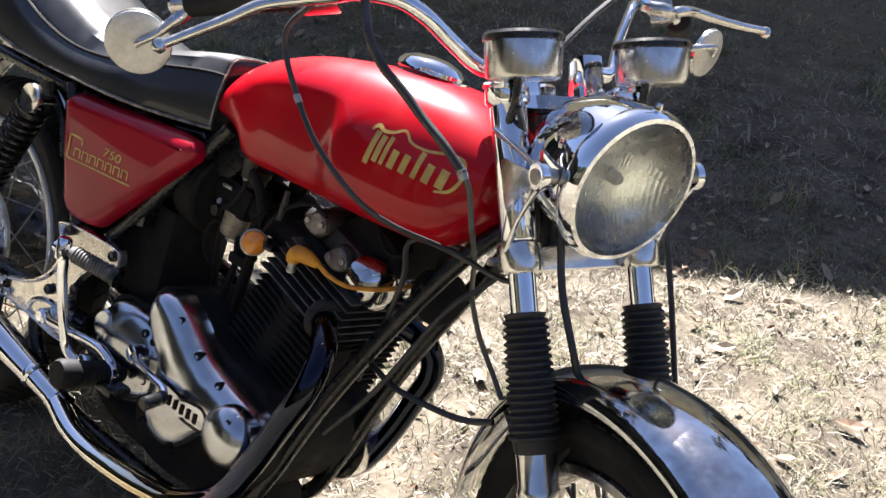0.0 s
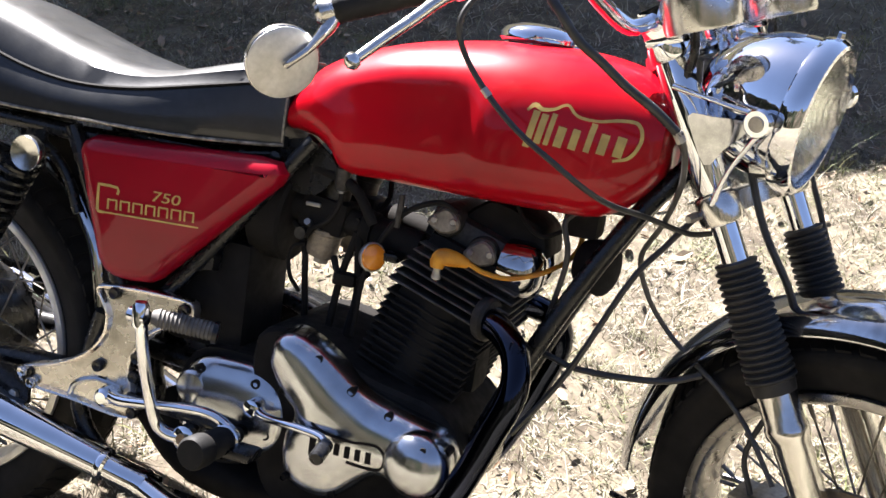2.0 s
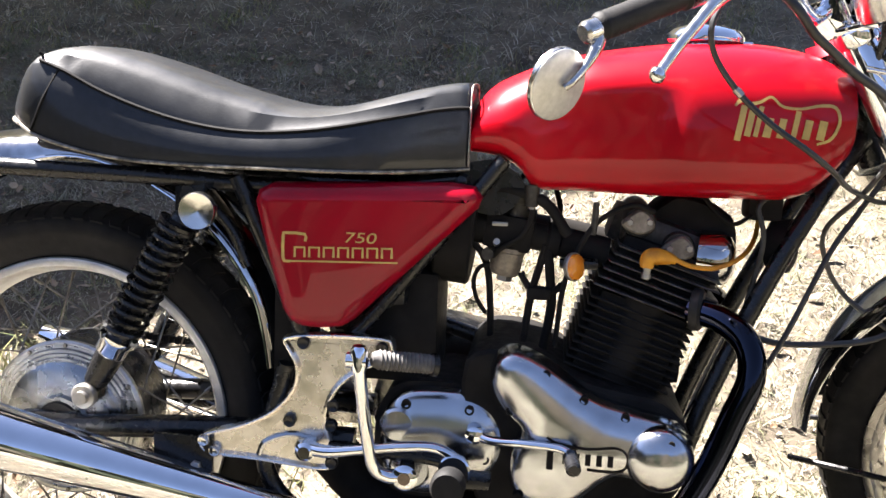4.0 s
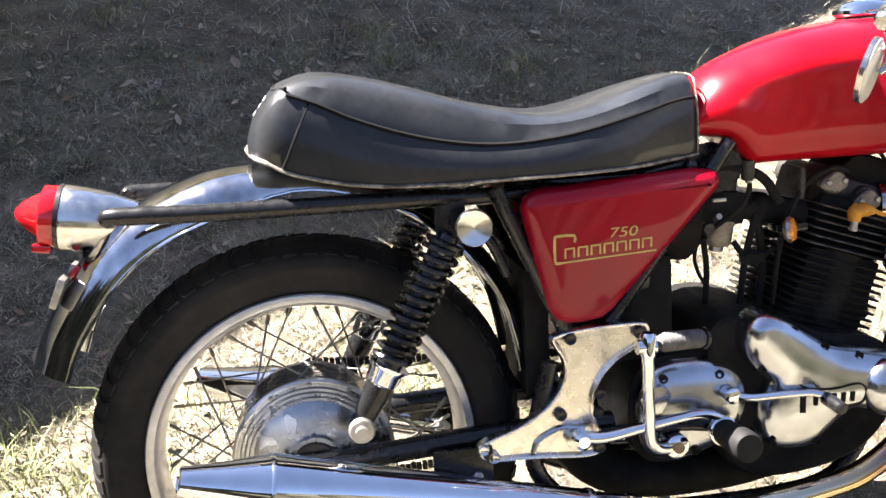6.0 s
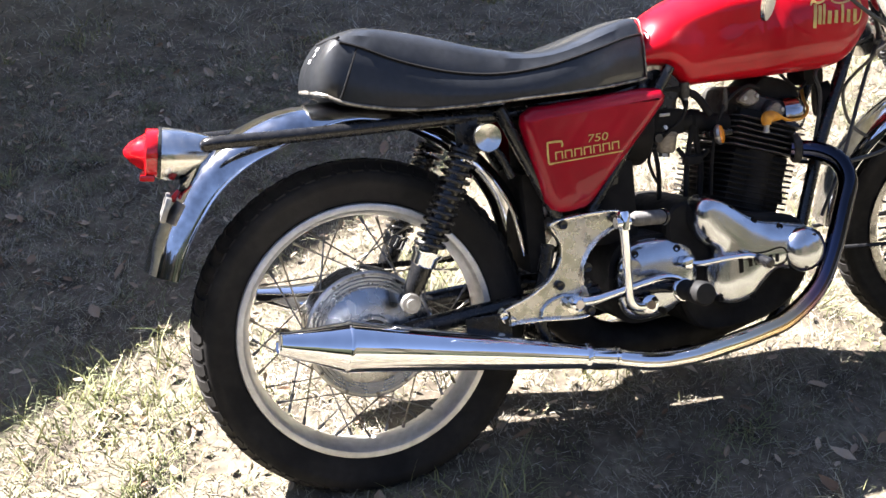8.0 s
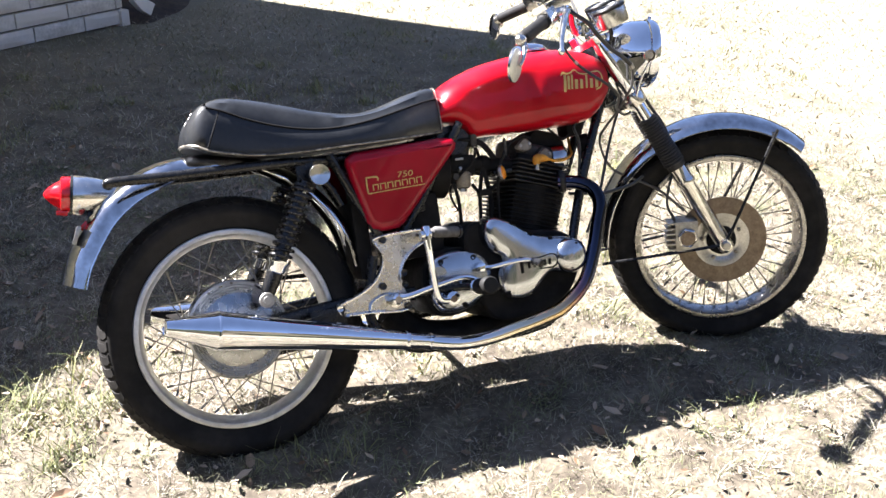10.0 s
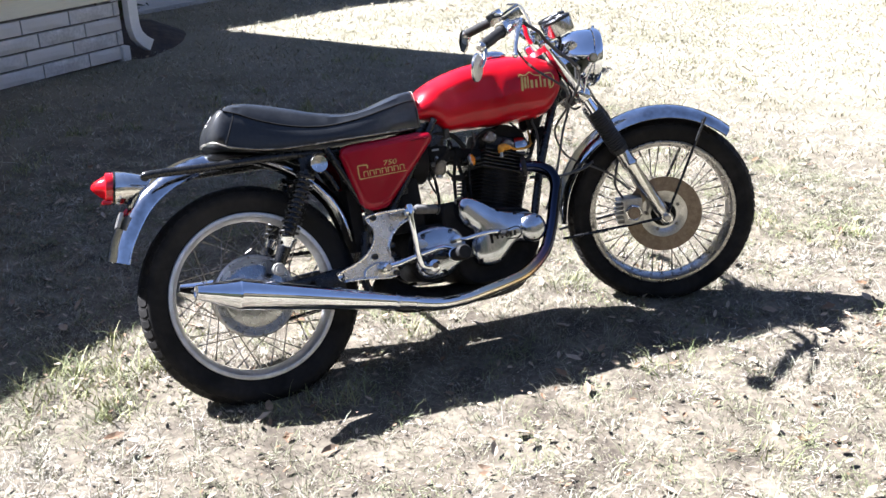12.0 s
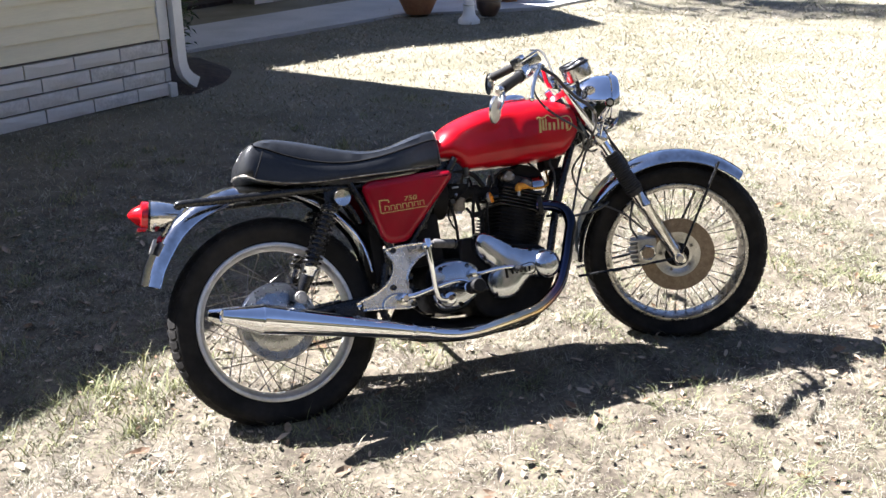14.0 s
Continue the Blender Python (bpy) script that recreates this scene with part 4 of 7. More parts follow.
def build_fork():
    for v in (-LEG_V, LEG_V):
        def leg(profile, seg=24):
            return lathe(profile, (LEG_U, v, 0), (0, 0, 1), seg)
        steer_part("stanchion", leg([(-0.07, 0.0174), (0.07, 0.0174)]), CHROME, label="chrome fork stanchion")
        steer_part("fork_cover", leg([(0.1, 0.0215), (0.104, 0.0235), (0.27, 0.0235), (0.275, 0.0215)]), CHROME, label="chrome upper fork cover")
        prof = [(0.012, 0.0185), (0.01, 0.027)]
        for k in range(17):
            w = 0.004 - k * 0.0088
            r = 0.0285 + 0.004 * k / 17
            prof += [(w, r - 0.004), (w - 0.0026, r), (w - 0.0052, r), (w - 0.0078, r - 0.004)]
        prof += [(-0.148, 0.028), (-0.16, 0.027), (-0.162, 0.02)]
        steer_part("gaiter", leg(prof, 28), GAITER, label="ribbed black rubber fork gaiter")
        steer_part("slider", leg([(-0.155, 0.0255), (-0.2, 0.0255), (-0.205, 0.028), (-0.215, 0.028), (-0.222, 0.0245), (-0.38, 0.0225), (-0.4, 0.024), (-0.45, 0.024), (-0.462, 0.018), (-0.465, 0.0)]), ALLOY, label="polished alloy fork slider")
        steer_part("clamp", leg([(0.06, 0.0215), (0.062, 0.0265), (0.067, 0.028), (0.092, 0.028), (0.097, 0.0265), (0.099, 0.0225)]), ALLOY, label="polished lower fork clamp")
        steer_part("pinch_bolt", bolt((LEG_U - 0.028, v * 1.1, 0.078), (0, math.copysign(1, v), 0), 0.006, 0.022), PEWTER)
        steer_part("top_ring", leg([(0.272, 0.0255), (0.276, 0.0285), (0.292, 0.0285), (0.296, 0.025)]), CHROME)
        steer_part("axle_lug", lathe([(-0.028, 0.017), (0.026, 0.017)], (LEG_U, v, AXLE_W), (0, 1, 0), 20), ALLOY)
        steer_part("axle_nut", bolt((LEG_U, v + math.copysign(0.026, v), AXLE_W), (0, math.copysign(1, v), 0), 0.014, 0.014), PEWTER)
    # yokes
    out = [(-0.03, 0.0), (-0.02, 0.035), (0.03, 0.075), (0.05, 0.07), (0.045, 0.0), (0.05, -0.07), (0.03, -0.075), (-0.02, -0.035)]
    for w0, w1, mat in ((0.064, 0.09, ALLOY), (0.272, 0.29, CHROME)):
        bm = bmesh.new()
        pts = rounded(out, 4)
        skin(bm, [[(p[0], p[1], w) for p in pts] for w in (w0, w0 + 0.004, w1 - 0.004, w1)])
        steer_part("yoke", bm, mat, label="polished fork yoke")
    steer_part("stem_nut", lathe([(0.29, 0.018), (0.31, 0.018), (0.315, 0.013)], (0, 0, 0), (0, 0, 1), 6), CHROME)
    part("headstock", pipe_between(HEAD + STEER_UP * 0.095, HEAD + STEER_UP * 0.27, 0.027, 20), BLACK, bike, "black frame headstock")


build_fork()


def build_headlamp():
    lamp = new("headlamp")
    lamp.parent = bike
    lamp.matrix_local = STEER @ Matrix.Translation((0.143, 0.004, 0.165)) @ Matrix.Rotation(radians(9), 4, "Z") @ Matrix.Rotation(radians(36), 4, "Y")
    tagged(lamp, "large round chrome headlamp with a fluted glass")
    shell = [(-0.125, 0.0), (-0.123, 0.024), (-0.114, 0.046), (-0.095, 0.066), (-0.07, 0.081), (-0.04, 0.0905), (-0.01, 0.0945), (0.01, 0.0945)]
    part("shell", lathe(shell, (0, 0, 0), (1, 0, 0), 48, caps=False), CHROME, lamp)
    part("rim", lathe([(0.004, 0.0935), (0.007, 0.098), (0.014, 0.0995), (0.026, 0.0985), (0.034, 0.094), (0.035, 0.0885), (0.025, 0.087)], (0, 0, 0), (1, 0, 0), 56, caps=False), CHROME, lamp)
    part("reflector", lathe([(-0.012, 0.004), (-0.009, 0.03), (0.0, 0.056), (0.014, 0.076), (0.026, 0.0872)], (0, 0, 0), (1, 0, 0), 48, caps=False), SILVERED, lamp)
    part("bulb", lathe([(-0.01, 0.009), (0.0, 0.009), (0.006, 0.006), (0.008, 0.0)], (0, 0, 0), (1, 0, 0), 16), WHITEBACK, lamp)
    bm = lathe([(0.027, 0.0852), (0.034, 0.07), (0.04, 0.045), (0.043, 0.02), (0.0438, 0.0005)], (0, 0, 0), (1, 0, 0), 56, caps=False)
    lathe([(0.0235, 0.0852), (0.0305, 0.07), (0.0365, 0.045), (0.0395, 0.02), (0.0403, 0.0005)], (0, 0, 0), (1, 0, 0), 56, bm, caps=False)
    ob = part("lens", bm, GLASS, lamp, "clear fluted headlamp glass")
    ob.visible_shadow = False
    part("rim_screw", bolt((0.02, 0, 0.097), (0, 0, 1), 0.005, 0.01), CHROME, lamp)
    # bracket ears from the fork covers
    for v in (-1, 1):
        bm = tube([(0.062, v * 0.113, 0.24), (0.1, v * 0.114, 0.214), (0.155, v * 0.113, 0.176)], [0.0045, 0.0032, 0.004], 10)
        tube([(0.064, v * 0.113, 0.088), (0.1, v * 0.114, 0.122), (0.155, v * 0.113, 0.156)], [0.0045, 0.0032, 0.004], 10, bm)
        lathe([(-0.005, 0.0165), (0.004, 0.0175), (0.006, 0.0155), (0.006, 0.01)], (0.155, v * 0.113, 0.166), (0, v, 0), 24, bm)
        steer_part("bracket", moved(bm, Matrix.Identity(4)), CHROME, label="open triangular chrome headlamp bracket")
        tri = [(0.067, 0.2), (0.1, 0.19), (0.14, 0.172), (0.14, 0.162), (0.1, 0.148), (0.069, 0.138)]
        steer_part("bracket_plate", plate(rounded(tri, 3), [(v * 0.11, 0.0), (v * 0.112, 0.0)]), OLD_CHROME, label="thin chrome web of the lamp bracket")
        steer_part("bracket_bolt", lathe([(-0.02, 0.0095), (0.004, 0.0105), (0.008, 0.009)], (0.155, v * 0.113, 0.166), (0, v, 0), 20), PEWTER)


build_headlamp()


def build_gauges():
    for v in (-0.1, 0.092):
        g = new("gauge")
        g.parent = bike
        g.matrix_local = STEER @ Matrix.Translation((0.112, v, 0.27)) @ Matrix.Rotation(radians(10), 4, "Y")
        tagged(g, "round instrument in a brushed chrome cup")
        part("cup", lathe([(0.02, 0.036), (0.021, 0.045), (0.026, 0.0465), (0.062, 0.048), (0.066, 0.0475)], (0, 0, 0), (0, 0, 1), 40), CHROME_DULL, g)
        part("bezel", lathe([(0.064, 0.0475), (0.066, 0.05), (0.072, 0.0502), (0.076, 0.047), (0.073, 0.0435)], (0, 0, 0), (0, 0, 1), 40, caps=False), BLACK, g)
        part("dial", lathe([(0.069, 0.0438), (0.0695, 0.0)], (0, 0, 0), (0, 0, 1), 32), MATT, g)
        part("needle", box(-0.002, 0.034, -0.0012, 0.0012, 0.071, 0.0725), SEATMARK, g)
        for k in range(11):
            a = radians(-40 + k * 26)
            bm = box(0.03, 0.038, -0.0008, 0.0008, 0.0705, 0.0712)
            part("dial_mark", moved(bm, Matrix.Rotation(a, 4, "Z")), SEATMARK, g)
        bm = lathe([(0.0745, 0.0435), (0.0755, 0.0)], (0, 0, 0), (0, 0, 1), 32)
        part("glass", bm, GLASS, g).visible_shadow = False
        part("stalk", tube([(-0.012, 0, 0.022), (-0.018, 0, -0.005), (-0.034, 0, -0.03)], 0.006, 8), BLACK, g)
        part("mount", box(-0.075, -0.02, -0.016, 0.016, 0.012, 0.022, 0.004), CHROME, g)


build_gauges()


def build_bars():
    r = 0.0111

    def path(s):
        if s < 0:
            return [(0.03, 0, 0.33), (0.03, -0.055, 0.33), (0.018, -0.1, 0.33), (0.02, -0.142, 0.361), (0.029, -0.18, 0.389), (0.027, -0.218, 0.41), (0.006, -0.265, 0.422), (-0.032, -0.306, 0.4265), (-0.113, -0.445, 0.432)]
        return [(0.03, 0, 0.33), (0.03, s * 0.055, 0.33), (0.018, s * 0.1, 0.33), (0.02, s * 0.142, 0.361), (0.031, s * 0.18, 0.389), (0.034, s * 0.23, 0.412), (0.025, s * 0.3, 0.42), (-0.007, s * 0.385, 0.411), (-0.1, s * 0.462, 0.423)]

    GRIP_SHIFT, MIRROR_SHIFT, BALL_SHIFT = Vector((-0.05, -0.092, 0.03)), Vector((-0.022, -0.042, 0.042)), Vector((0.013, -0.046, 0.07))

    def lift(s, bm, by=None):
        """The left half of the bar stands higher and closer in."""
        if s > 0:
            for q in bm.verts:
                k = min(1.0, max(0.0, (q.co.y - 0.1) / 0.18))
                q.co += (by or GRIP_SHIFT) * k
        return bm

    def shift(s, p, by):
        return Vector(p) + (by if s > 0 else Vector())

    for s in (-1, 1):
        steer_part("handlebar", lift(s, tube(path(s)[0 if s < 0 else 1:], r, 14)), CHROME, label="bent chrome handlebar tube")
        steer_part("riser", box(0.008, 0.052, s * 0.05 - 0.016, s * 0.05 + 0.016, 0.288, 0.347, 0.006), CHROME, label="chrome handlebar clamp")
        a, b = (Vector((0.0, 0.379, 0.411)), Vector((-0.102, 0.464, 0.4232))) if s > 0 else (Vector((-0.046, -0.328, 0.427)), Vector((-0.114, -0.447, 0.432)))
        d = (b - a).normalized()
        L = (b - a).length
        prof = [(0, 0.018), (0.004, 0.02), (0.008, 0.0165)]
        for k in range(14):
            prof += [(0.012 + k * L / 16, 0.0165), (0.012 + (k + 0.5) * L / 16, 0.0172)]
        prof += [(L - 0.006, 0.0175), (L, 0.014), (L + 0.001, 0.004)]
        steer_part("grip", lift(s, lathe(prof, a, d, 20)), GRIP, label="black rubber handlebar grip")
        # switch block and lever pivot
        c = Vector((0.012, 0.338, 0.417)) if s > 0 else Vector((-0.032, -0.302, 0.426))
        m = Matrix.Translation(c) @ d.to_track_quat("X", "Z").to_matrix().to_4x4()
        steer_part("switch_block", lift(s, moved(box(-0.03, 0.02, -0.018, 0.018, -0.02, 0.022, 0.006), m)), ALLOY, label="alloy switch block")
        steer_part("lever_pivot", lift(s, tube([(0.03, 0.3, 0.415), (0.04, 0.325, 0.408), (0.03, 0.345, 0.404)] if s > 0 else [(0.006, -0.268, 0.42), (0.018, -0.292, 0.413), (0.012, -0.315, 0.409)], [0.01, 0.011, 0.009], 10)), CHROME_DULL)
        lv = ([(0.034, 0.335, 0.406), (0.022, 0.352, 0.404)] if s > 0 else [(0.014, -0.308, 0.409), (0.008, -0.338, 0.406)]) + [(-0.004, s * 0.382, 0.4), (-0.021, s * 0.418, 0.386), (-0.036, s * 0.456, 0.372), (-0.047, s * 0.49, 0.359)]
        lv = [shift(s, p, GRIP_SHIFT.lerp(BALL_SHIFT, i / 5)) for i, p in enumerate(lv)]
        bm = tube(lv, [0.008, 0.0085, 0.0078, 0.007, 0.0065, 0.006], 10)
        lathe([(-0.0095, 0.002), (-0.006, 0.0075), (0.0, 0.0095), (0.006, 0.0075), (0.0095, 0.002)], shift(s, (-0.049, s * 0.496, 0.357), BALL_SHIFT), (0, 0, 1), 16, bm)
        steer_part("lever", bm, ALLOY, label="alloy hand lever with a ball end")
        # bar-end mirror: the pale back faces ahead and out, the glass faces the rider
        mc = Vector((-0.162, s * 0.499, 0.394))
        ax = Vector((0.757, s * 0.352, -0.558)).normalized()
        e = mc + ax * 0.014
        stalk = [b, b + Vector((-0.003, s * 0.003, -0.012)), b.lerp(e, 0.35) + Vector((0.006, -s * 0.002, -0.008)), b.lerp(e, 0.65) + Vector((0.006, -s * 0.003, -0.006)), e + Vector((0.008, -s * 0.004, 0.002)), e]
        stalk = [shift(s, p, GRIP_SHIFT if i < 3 else MIRROR_SHIFT) for i, p in enumerate(stalk)]
        steer_part("mirror_stalk", tube(stalk, [0.011, 0.01, 0.0075, 0.005, 0.0045, 0.0045], 10), CHROME_DULL, label="bar-end mirror clamp and stalk")
        steer_part("mirror_clamp", lift(s, lathe([(-0.012, 0.0135), (0.01, 0.0135), (0.014, 0.01)], b + d * 0.006, d, 14)), CHROME_DULL)
        steer_part("mirror_back", lift(s, lathe([(0.0, 0.0405), (0.002, 0.042), (0.005, 0.0415), (0.008, 0.036), (0.01, 0.0)], mc, ax, 40), MIRROR_SHIFT), WHITEBACK, label="round mirror with a pale metal back")
        steer_part("mirror_rim", lift(s, lathe([(-0.004, 0.0405), (-0.003, 0.0428), (0.003, 0.0428), (0.004, 0.0415)], mc, ax, 40, caps=False), MIRROR_SHIFT), CHROME_DULL)
        steer_part("mirror_glass", lift(s, lathe([(-0.002, 0.0405), (-0.003, 0.039), (-0.003, 0.0)], mc, ax, 36), MIRROR_SHIFT), CHROME)
    steer_part("fluid_reservoir", moved(box(-0.032, 0.032, -0.022, 0.022, 0.0, 0.034, 0.008), Matrix.Translation((0.012, -0.25, 0.424))), ALLOY, label="rectangular alloy brake fluid reservoir")
    steer_part("reservoir_lid", moved(box(-0.034, 0.034, -0.024, 0.024, 0.032, 0.042, 0.004), Matrix.Translation((0.012, -0.25, 0.424))), CHROME)


build_bars()


def build_front_mudguard():
    bm = bmesh.new()
    rings = []
    for k in range(49):
        a = radians(46 + k * (178 - 46) / 48)          # from ahead, over the top, to behind
        R = 0.352
        sec = []
        for j in range(13):
            t = -1 + 2 * j / 12
            y = 0.068 * t
            rr = R + 0.024 * (1 - t * t) - (0.012 if abs(t) > 0.95 else 0)
            sec.append((y, rr))
        sec = sec + [(y, rr - 0.003) for y, rr in sec[::-1]]
        rings.append([(LEG_U + rr * math.cos(a), y, AXLE_W + rr * math.sin(a)) for y, rr in sec])
    rot = Matrix.Translation((LEG_U, 0, AXLE_W)) @ Matrix.Rotation(RAKE, 4, "Y") @ Matrix.Translation((-LEG_U, 0, -AXLE_W))
    skin(bm, rings)
    steer_part("front_mudguard", moved(bm, rot), OLD_CHROME, label="curved chrome front mudguard")
    for s in (-1, 1):
        for ang, mat in ((62, BLACK), (186, BLACK)):
            a = radians(ang) + 0.0
            e = rot @ Vector((LEG_U + 0.362 * math.cos(a), s * 0.07, AXLE_W + 0.362 * math.sin(a)))
            steer_part("stay", tube([(LEG_U, s * 0.112, AXLE_W), (LEG_U + (e.x - LEG_U) * 0.3, s * 0.1, AXLE_W + (e.z - AXLE_W) * 0.3), e], 0.005, 8), mat, label="thin black mudguard stay")
        steer_part("mudguard_bridge", tube([(LEG_U, s * 0.088, -0.16), (LEG_U + 0.0, s * 0.078, -0.1), (LEG_U - 0.01, s * 0.062, -0.082)], 0.007, 8), BLACK)


build_front_mudguard()


def build_caliper():
    cal = new("caliper")
    cal.parent = bike
    cal.matrix_local = STEER @ Matrix.Translation((-0.022, -0.075, -0.352)) @ Matrix.Rotation(radians(28), 4, "Y")
    tagged(cal, "finned alloy brake caliper")
    part("body", box(-0.035, 0.035, -0.03, 0.045, -0.05, 0.045, 0.012), CAST, cal)
    for k in range(6):
        part("fin", box(-0.062 + 0.003 * abs(k - 2.5), -0.03, -0.026, 0.03, -0.045 + k * 0.016, -0.039 + k * 0.016, 0.002), CAST, cal)
    part("cap", lathe([(0.0, 0.03), (0.012, 0.03), (0.016, 0.026), (0.014, 0.02)], (0.0, -0.03, -0.005), (0, -1, 0), 6), ALLOY, cal)
    part("cap_face", lathe([(0.0, 0.022), (0.018, 0.021), (0.018, 0.0)], (0.0, -0.03, -0.005), (0, -1, 0), 24), RUST, cal)
    part("hose", tube([(-0.03, -0.01, 0.045), (-0.05, 0.0, 0.1), (-0.02, 0.03, 0.2), (0.02, 0.06, 0.3)], 0.004, 8), CABLE, cal)


build_caliper()

# ---- tank
TANK_TOP = smooth_interp([(0.606, 0.82), (0.614, 0.845), (0.632, 0.867), (0.65, 0.88), (0.675, 0.892), (0.697, 0.901), (0.75, 0.918), (0.813, 0.931), (0.916, 0.944), (1.0, 0.945), (1.06, 0.938), (1.106, 0.925), (1.13, 0.912)])
TANK_LOW = smooth_interp([(0.606, 0.776), (0.632, 0.774), (0.66, 0.768), (0.685, 0.75), (0.704, 0.728), (0.76, 0.727), (0.85, 0.726), (0.948, 0.726), (1.03, 0.727), (1.06, 0.73), (1.085, 0.741), (1.105, 0.758), (1.12, 0.775), (1.13, 0.79)])
TANK_W = smooth_interp([(0.606, 0.062), (0.632, 0.074), (0.66, 0.085), (0.7, 0.097), (0.78, 0.113), (0.86, 0.124), (0.94, 0.131), (1.0, 0.13), (1.06, 0.123), (1.1, 0.113), (1.13, 0.104)])


def tank_ring(x, seg=44):
    lo, hi, w, c = TANK_LOW(x), TANK_TOP(x), TANK_W(x), bend(x)
    zm = lo + (hi - lo) * 0.44
    # the knee recess: a hollow in the lower rear flank
    knee = 0.015 * min(1.0, max(0.0, (x - 0.66) / 0.06)) * (1 - min(1.0, max(0.0, (x - 0.868) / 0.04)))
    rear = 1 - min(1.0, max(0.0, (x - 0.63) / 0.14))
    ring = []
    for k in range(seg):
        a = 2 * math.pi * k / seg
        ca, sa = math.cos(a), math.sin(a)
        n = 2.5 - 0.85 * rear if sa > 0 else 3.4
        y = w * math.copysign(abs(ca) ** (2 / n), ca)
        z = zm + ((hi - zm) if sa > 0 else (zm - lo)) * math.copysign(abs(sa) ** (2 / (2.2 - 0.4 * rear if sa > 0 else 3.4)), sa)
        rel = (z - lo) / max(hi - lo, 1e-3)
        y -= math.copysign(knee * min(1.0, 2.2 * max(0.0, 1 - abs(rel - 0.36) / 0.4)), y)
        ring.append((x, c + y, z))
    return ring


def build_tank():
    xs = [0.606, 0.609, 0.613, 0.618, 0.624, 0.632, 0.64, 0.65] + [0.66 + 0.0125 * k for k in range(36)] + [1.115, 1.122, 1.127, 1.13]
    bm = bmesh.new()
    rings = [tank_ring(x) for x in xs]
    for end, dx in ((0, -0.006), (-1, 0.006)):
        r = rings[end]
        cy, cz = sum(p[1] for p in r) / len(r), sum(p[2] for p in r) / len(r)
        small = [(p[0] + dx, cy + (p[1] - cy) * 0.84, cz + (p[2] - cz) * 0.84) for p in r]
        rings = [small] + rings if end == 0 else rings + [small]
    skin(bm, rings)
    tank = part("fuel_tank", bm, RED, bike, "glossy red fuel tank")
    c = Vector((0.932, bend(0.93) - 0.006, 0.934))
    cap_shape = Matrix.Translation(c) @ Matrix.Diagonal((1.3, 0.95, 1.0, 1)) @ Matrix.Translation(-c)
    cap = part("fuel_cap", moved(lathe([(-0.012, 0.038), (0.008, 0.038), (0.013, 0.0425), (0.019, 0.0425), (0.028, 0.036), (0.035, 0.021), (0.037, 0.0)], c, (0.02, 0, 1), 36), cap_shape), CHROME, tank, "hinged chrome fuel filler cap")
    part("cap_lever", moved(box(0.03, 0.066, -0.012, 0.012, 0.004, 0.014, 0.004), Matrix.Translation(c)), CHROME, cap)
    return tank


TANK = build_tank()


def surface_of(ob):
    from mathutils.bvhtree import BVHTree
    me = ob.data
    return BVHTree.FromPolygons([v.co for v in me.vertices], [tuple(p.vertices) for p in me.polygons])


def stroke(bvh, pts, width, bm, lift=0.0012, n=6):
    """A flat painted stroke laid on a right-hand surface, from points in (x, z); width: one value or one for each point."""
    ws = list(width) if isinstance(width, (list, tuple)) else [width] * len(pts)
    path = smooth_path([(*p, w) for p, w in zip(pts, ws)], n) if n > 1 else [np.array((*p, w)) for p, w in zip(pts, ws)]
    prev = None
    for i, q in enumerate(path):
        a, b = path[max(i - 1, 0)], path[min(i + 1, len(path) - 1)]
        d = np.array((b[0] - a[0], b[1] - a[1]))
        d /= np.linalg.norm(d) + 1e-9
        row = []
        for s in (-0.5, 0.5):
            x, z = q[0] - d[1] * q[2] * s, q[1] + d[0] * q[2] * s
            hit = bvh.ray_cast(Vector((x, -0.6, z)), Vector((0, 1, 0)))
            if hit[0] is None:
                row = None
                break
            row.append(bm.verts.new(hit[0] + hit[1] * lift if hit[1].y < 0 else hit[0] - hit[1] * lift))
        if row and prev:
            bm.faces.new((prev[0], prev[1], row[1], row[0]))
        prev = row


def build_tank_badge():
    """A gold emblem: a long curling line over a row of plain upright strokes."""
    bvh = surface_of(TANK)
    ox, oz = 0.96, 0.818
    ux, uz = (0.138, -0.003), (0.008, 0.05)      # along and up the emblem

    def P(s, t):
        return (ox + ux[0] * s + uz[0] * t, oz + ux[1] * s + uz[1] * t)

    strokes = [
        ([(-0.03, 0.82), (0.02, 0.98), (0.1, 0.9), (0.2, 0.95), (0.3, 1.1), (0.42, 0.88), (0.6, 0.84), (0.8, 0.95), (0.95, 0.92), (1.02, 0.55), (0.97, 0.1), (0.84, -0.06)], [0.003, 0.006, 0.005, 0.004, 0.0035, 0.0035, 0.0035, 0.004, 0.0045, 0.0045, 0.0045, 0.003]),
        ([(0.06, 0.85), (0.06, -0.08)], 0.0085), ([(0.145, 0.8), (0.145, 0.05)], 0.0085), ([(0.225, 0.85), (0.225, 0.05)], 0.0065),
        ([(0.33, 0.56), (0.33, 0.05)], 0.0105), ([(0.46, 0.56), (0.46, 0.05)], 0.0095), ([(0.59, 0.78), (0.59, 0.05)], 0.0075),
        ([(0.715, 0.56), (0.715, 0.05)], 0.0105), ([(0.86, 0.56), (0.86, 0.05)], 0.0115),
    ]
    for k, (pts, w) in enumerate(strokes):
        bm = bmesh.new()
        stroke(bvh, [P(*p) for p in pts], w, bm)
        part("emblem_bar" if k else "emblem_line", bm, GOLD, TANK, "" if k else "curling gold emblem line", smooth=False)


build_tank_badge()

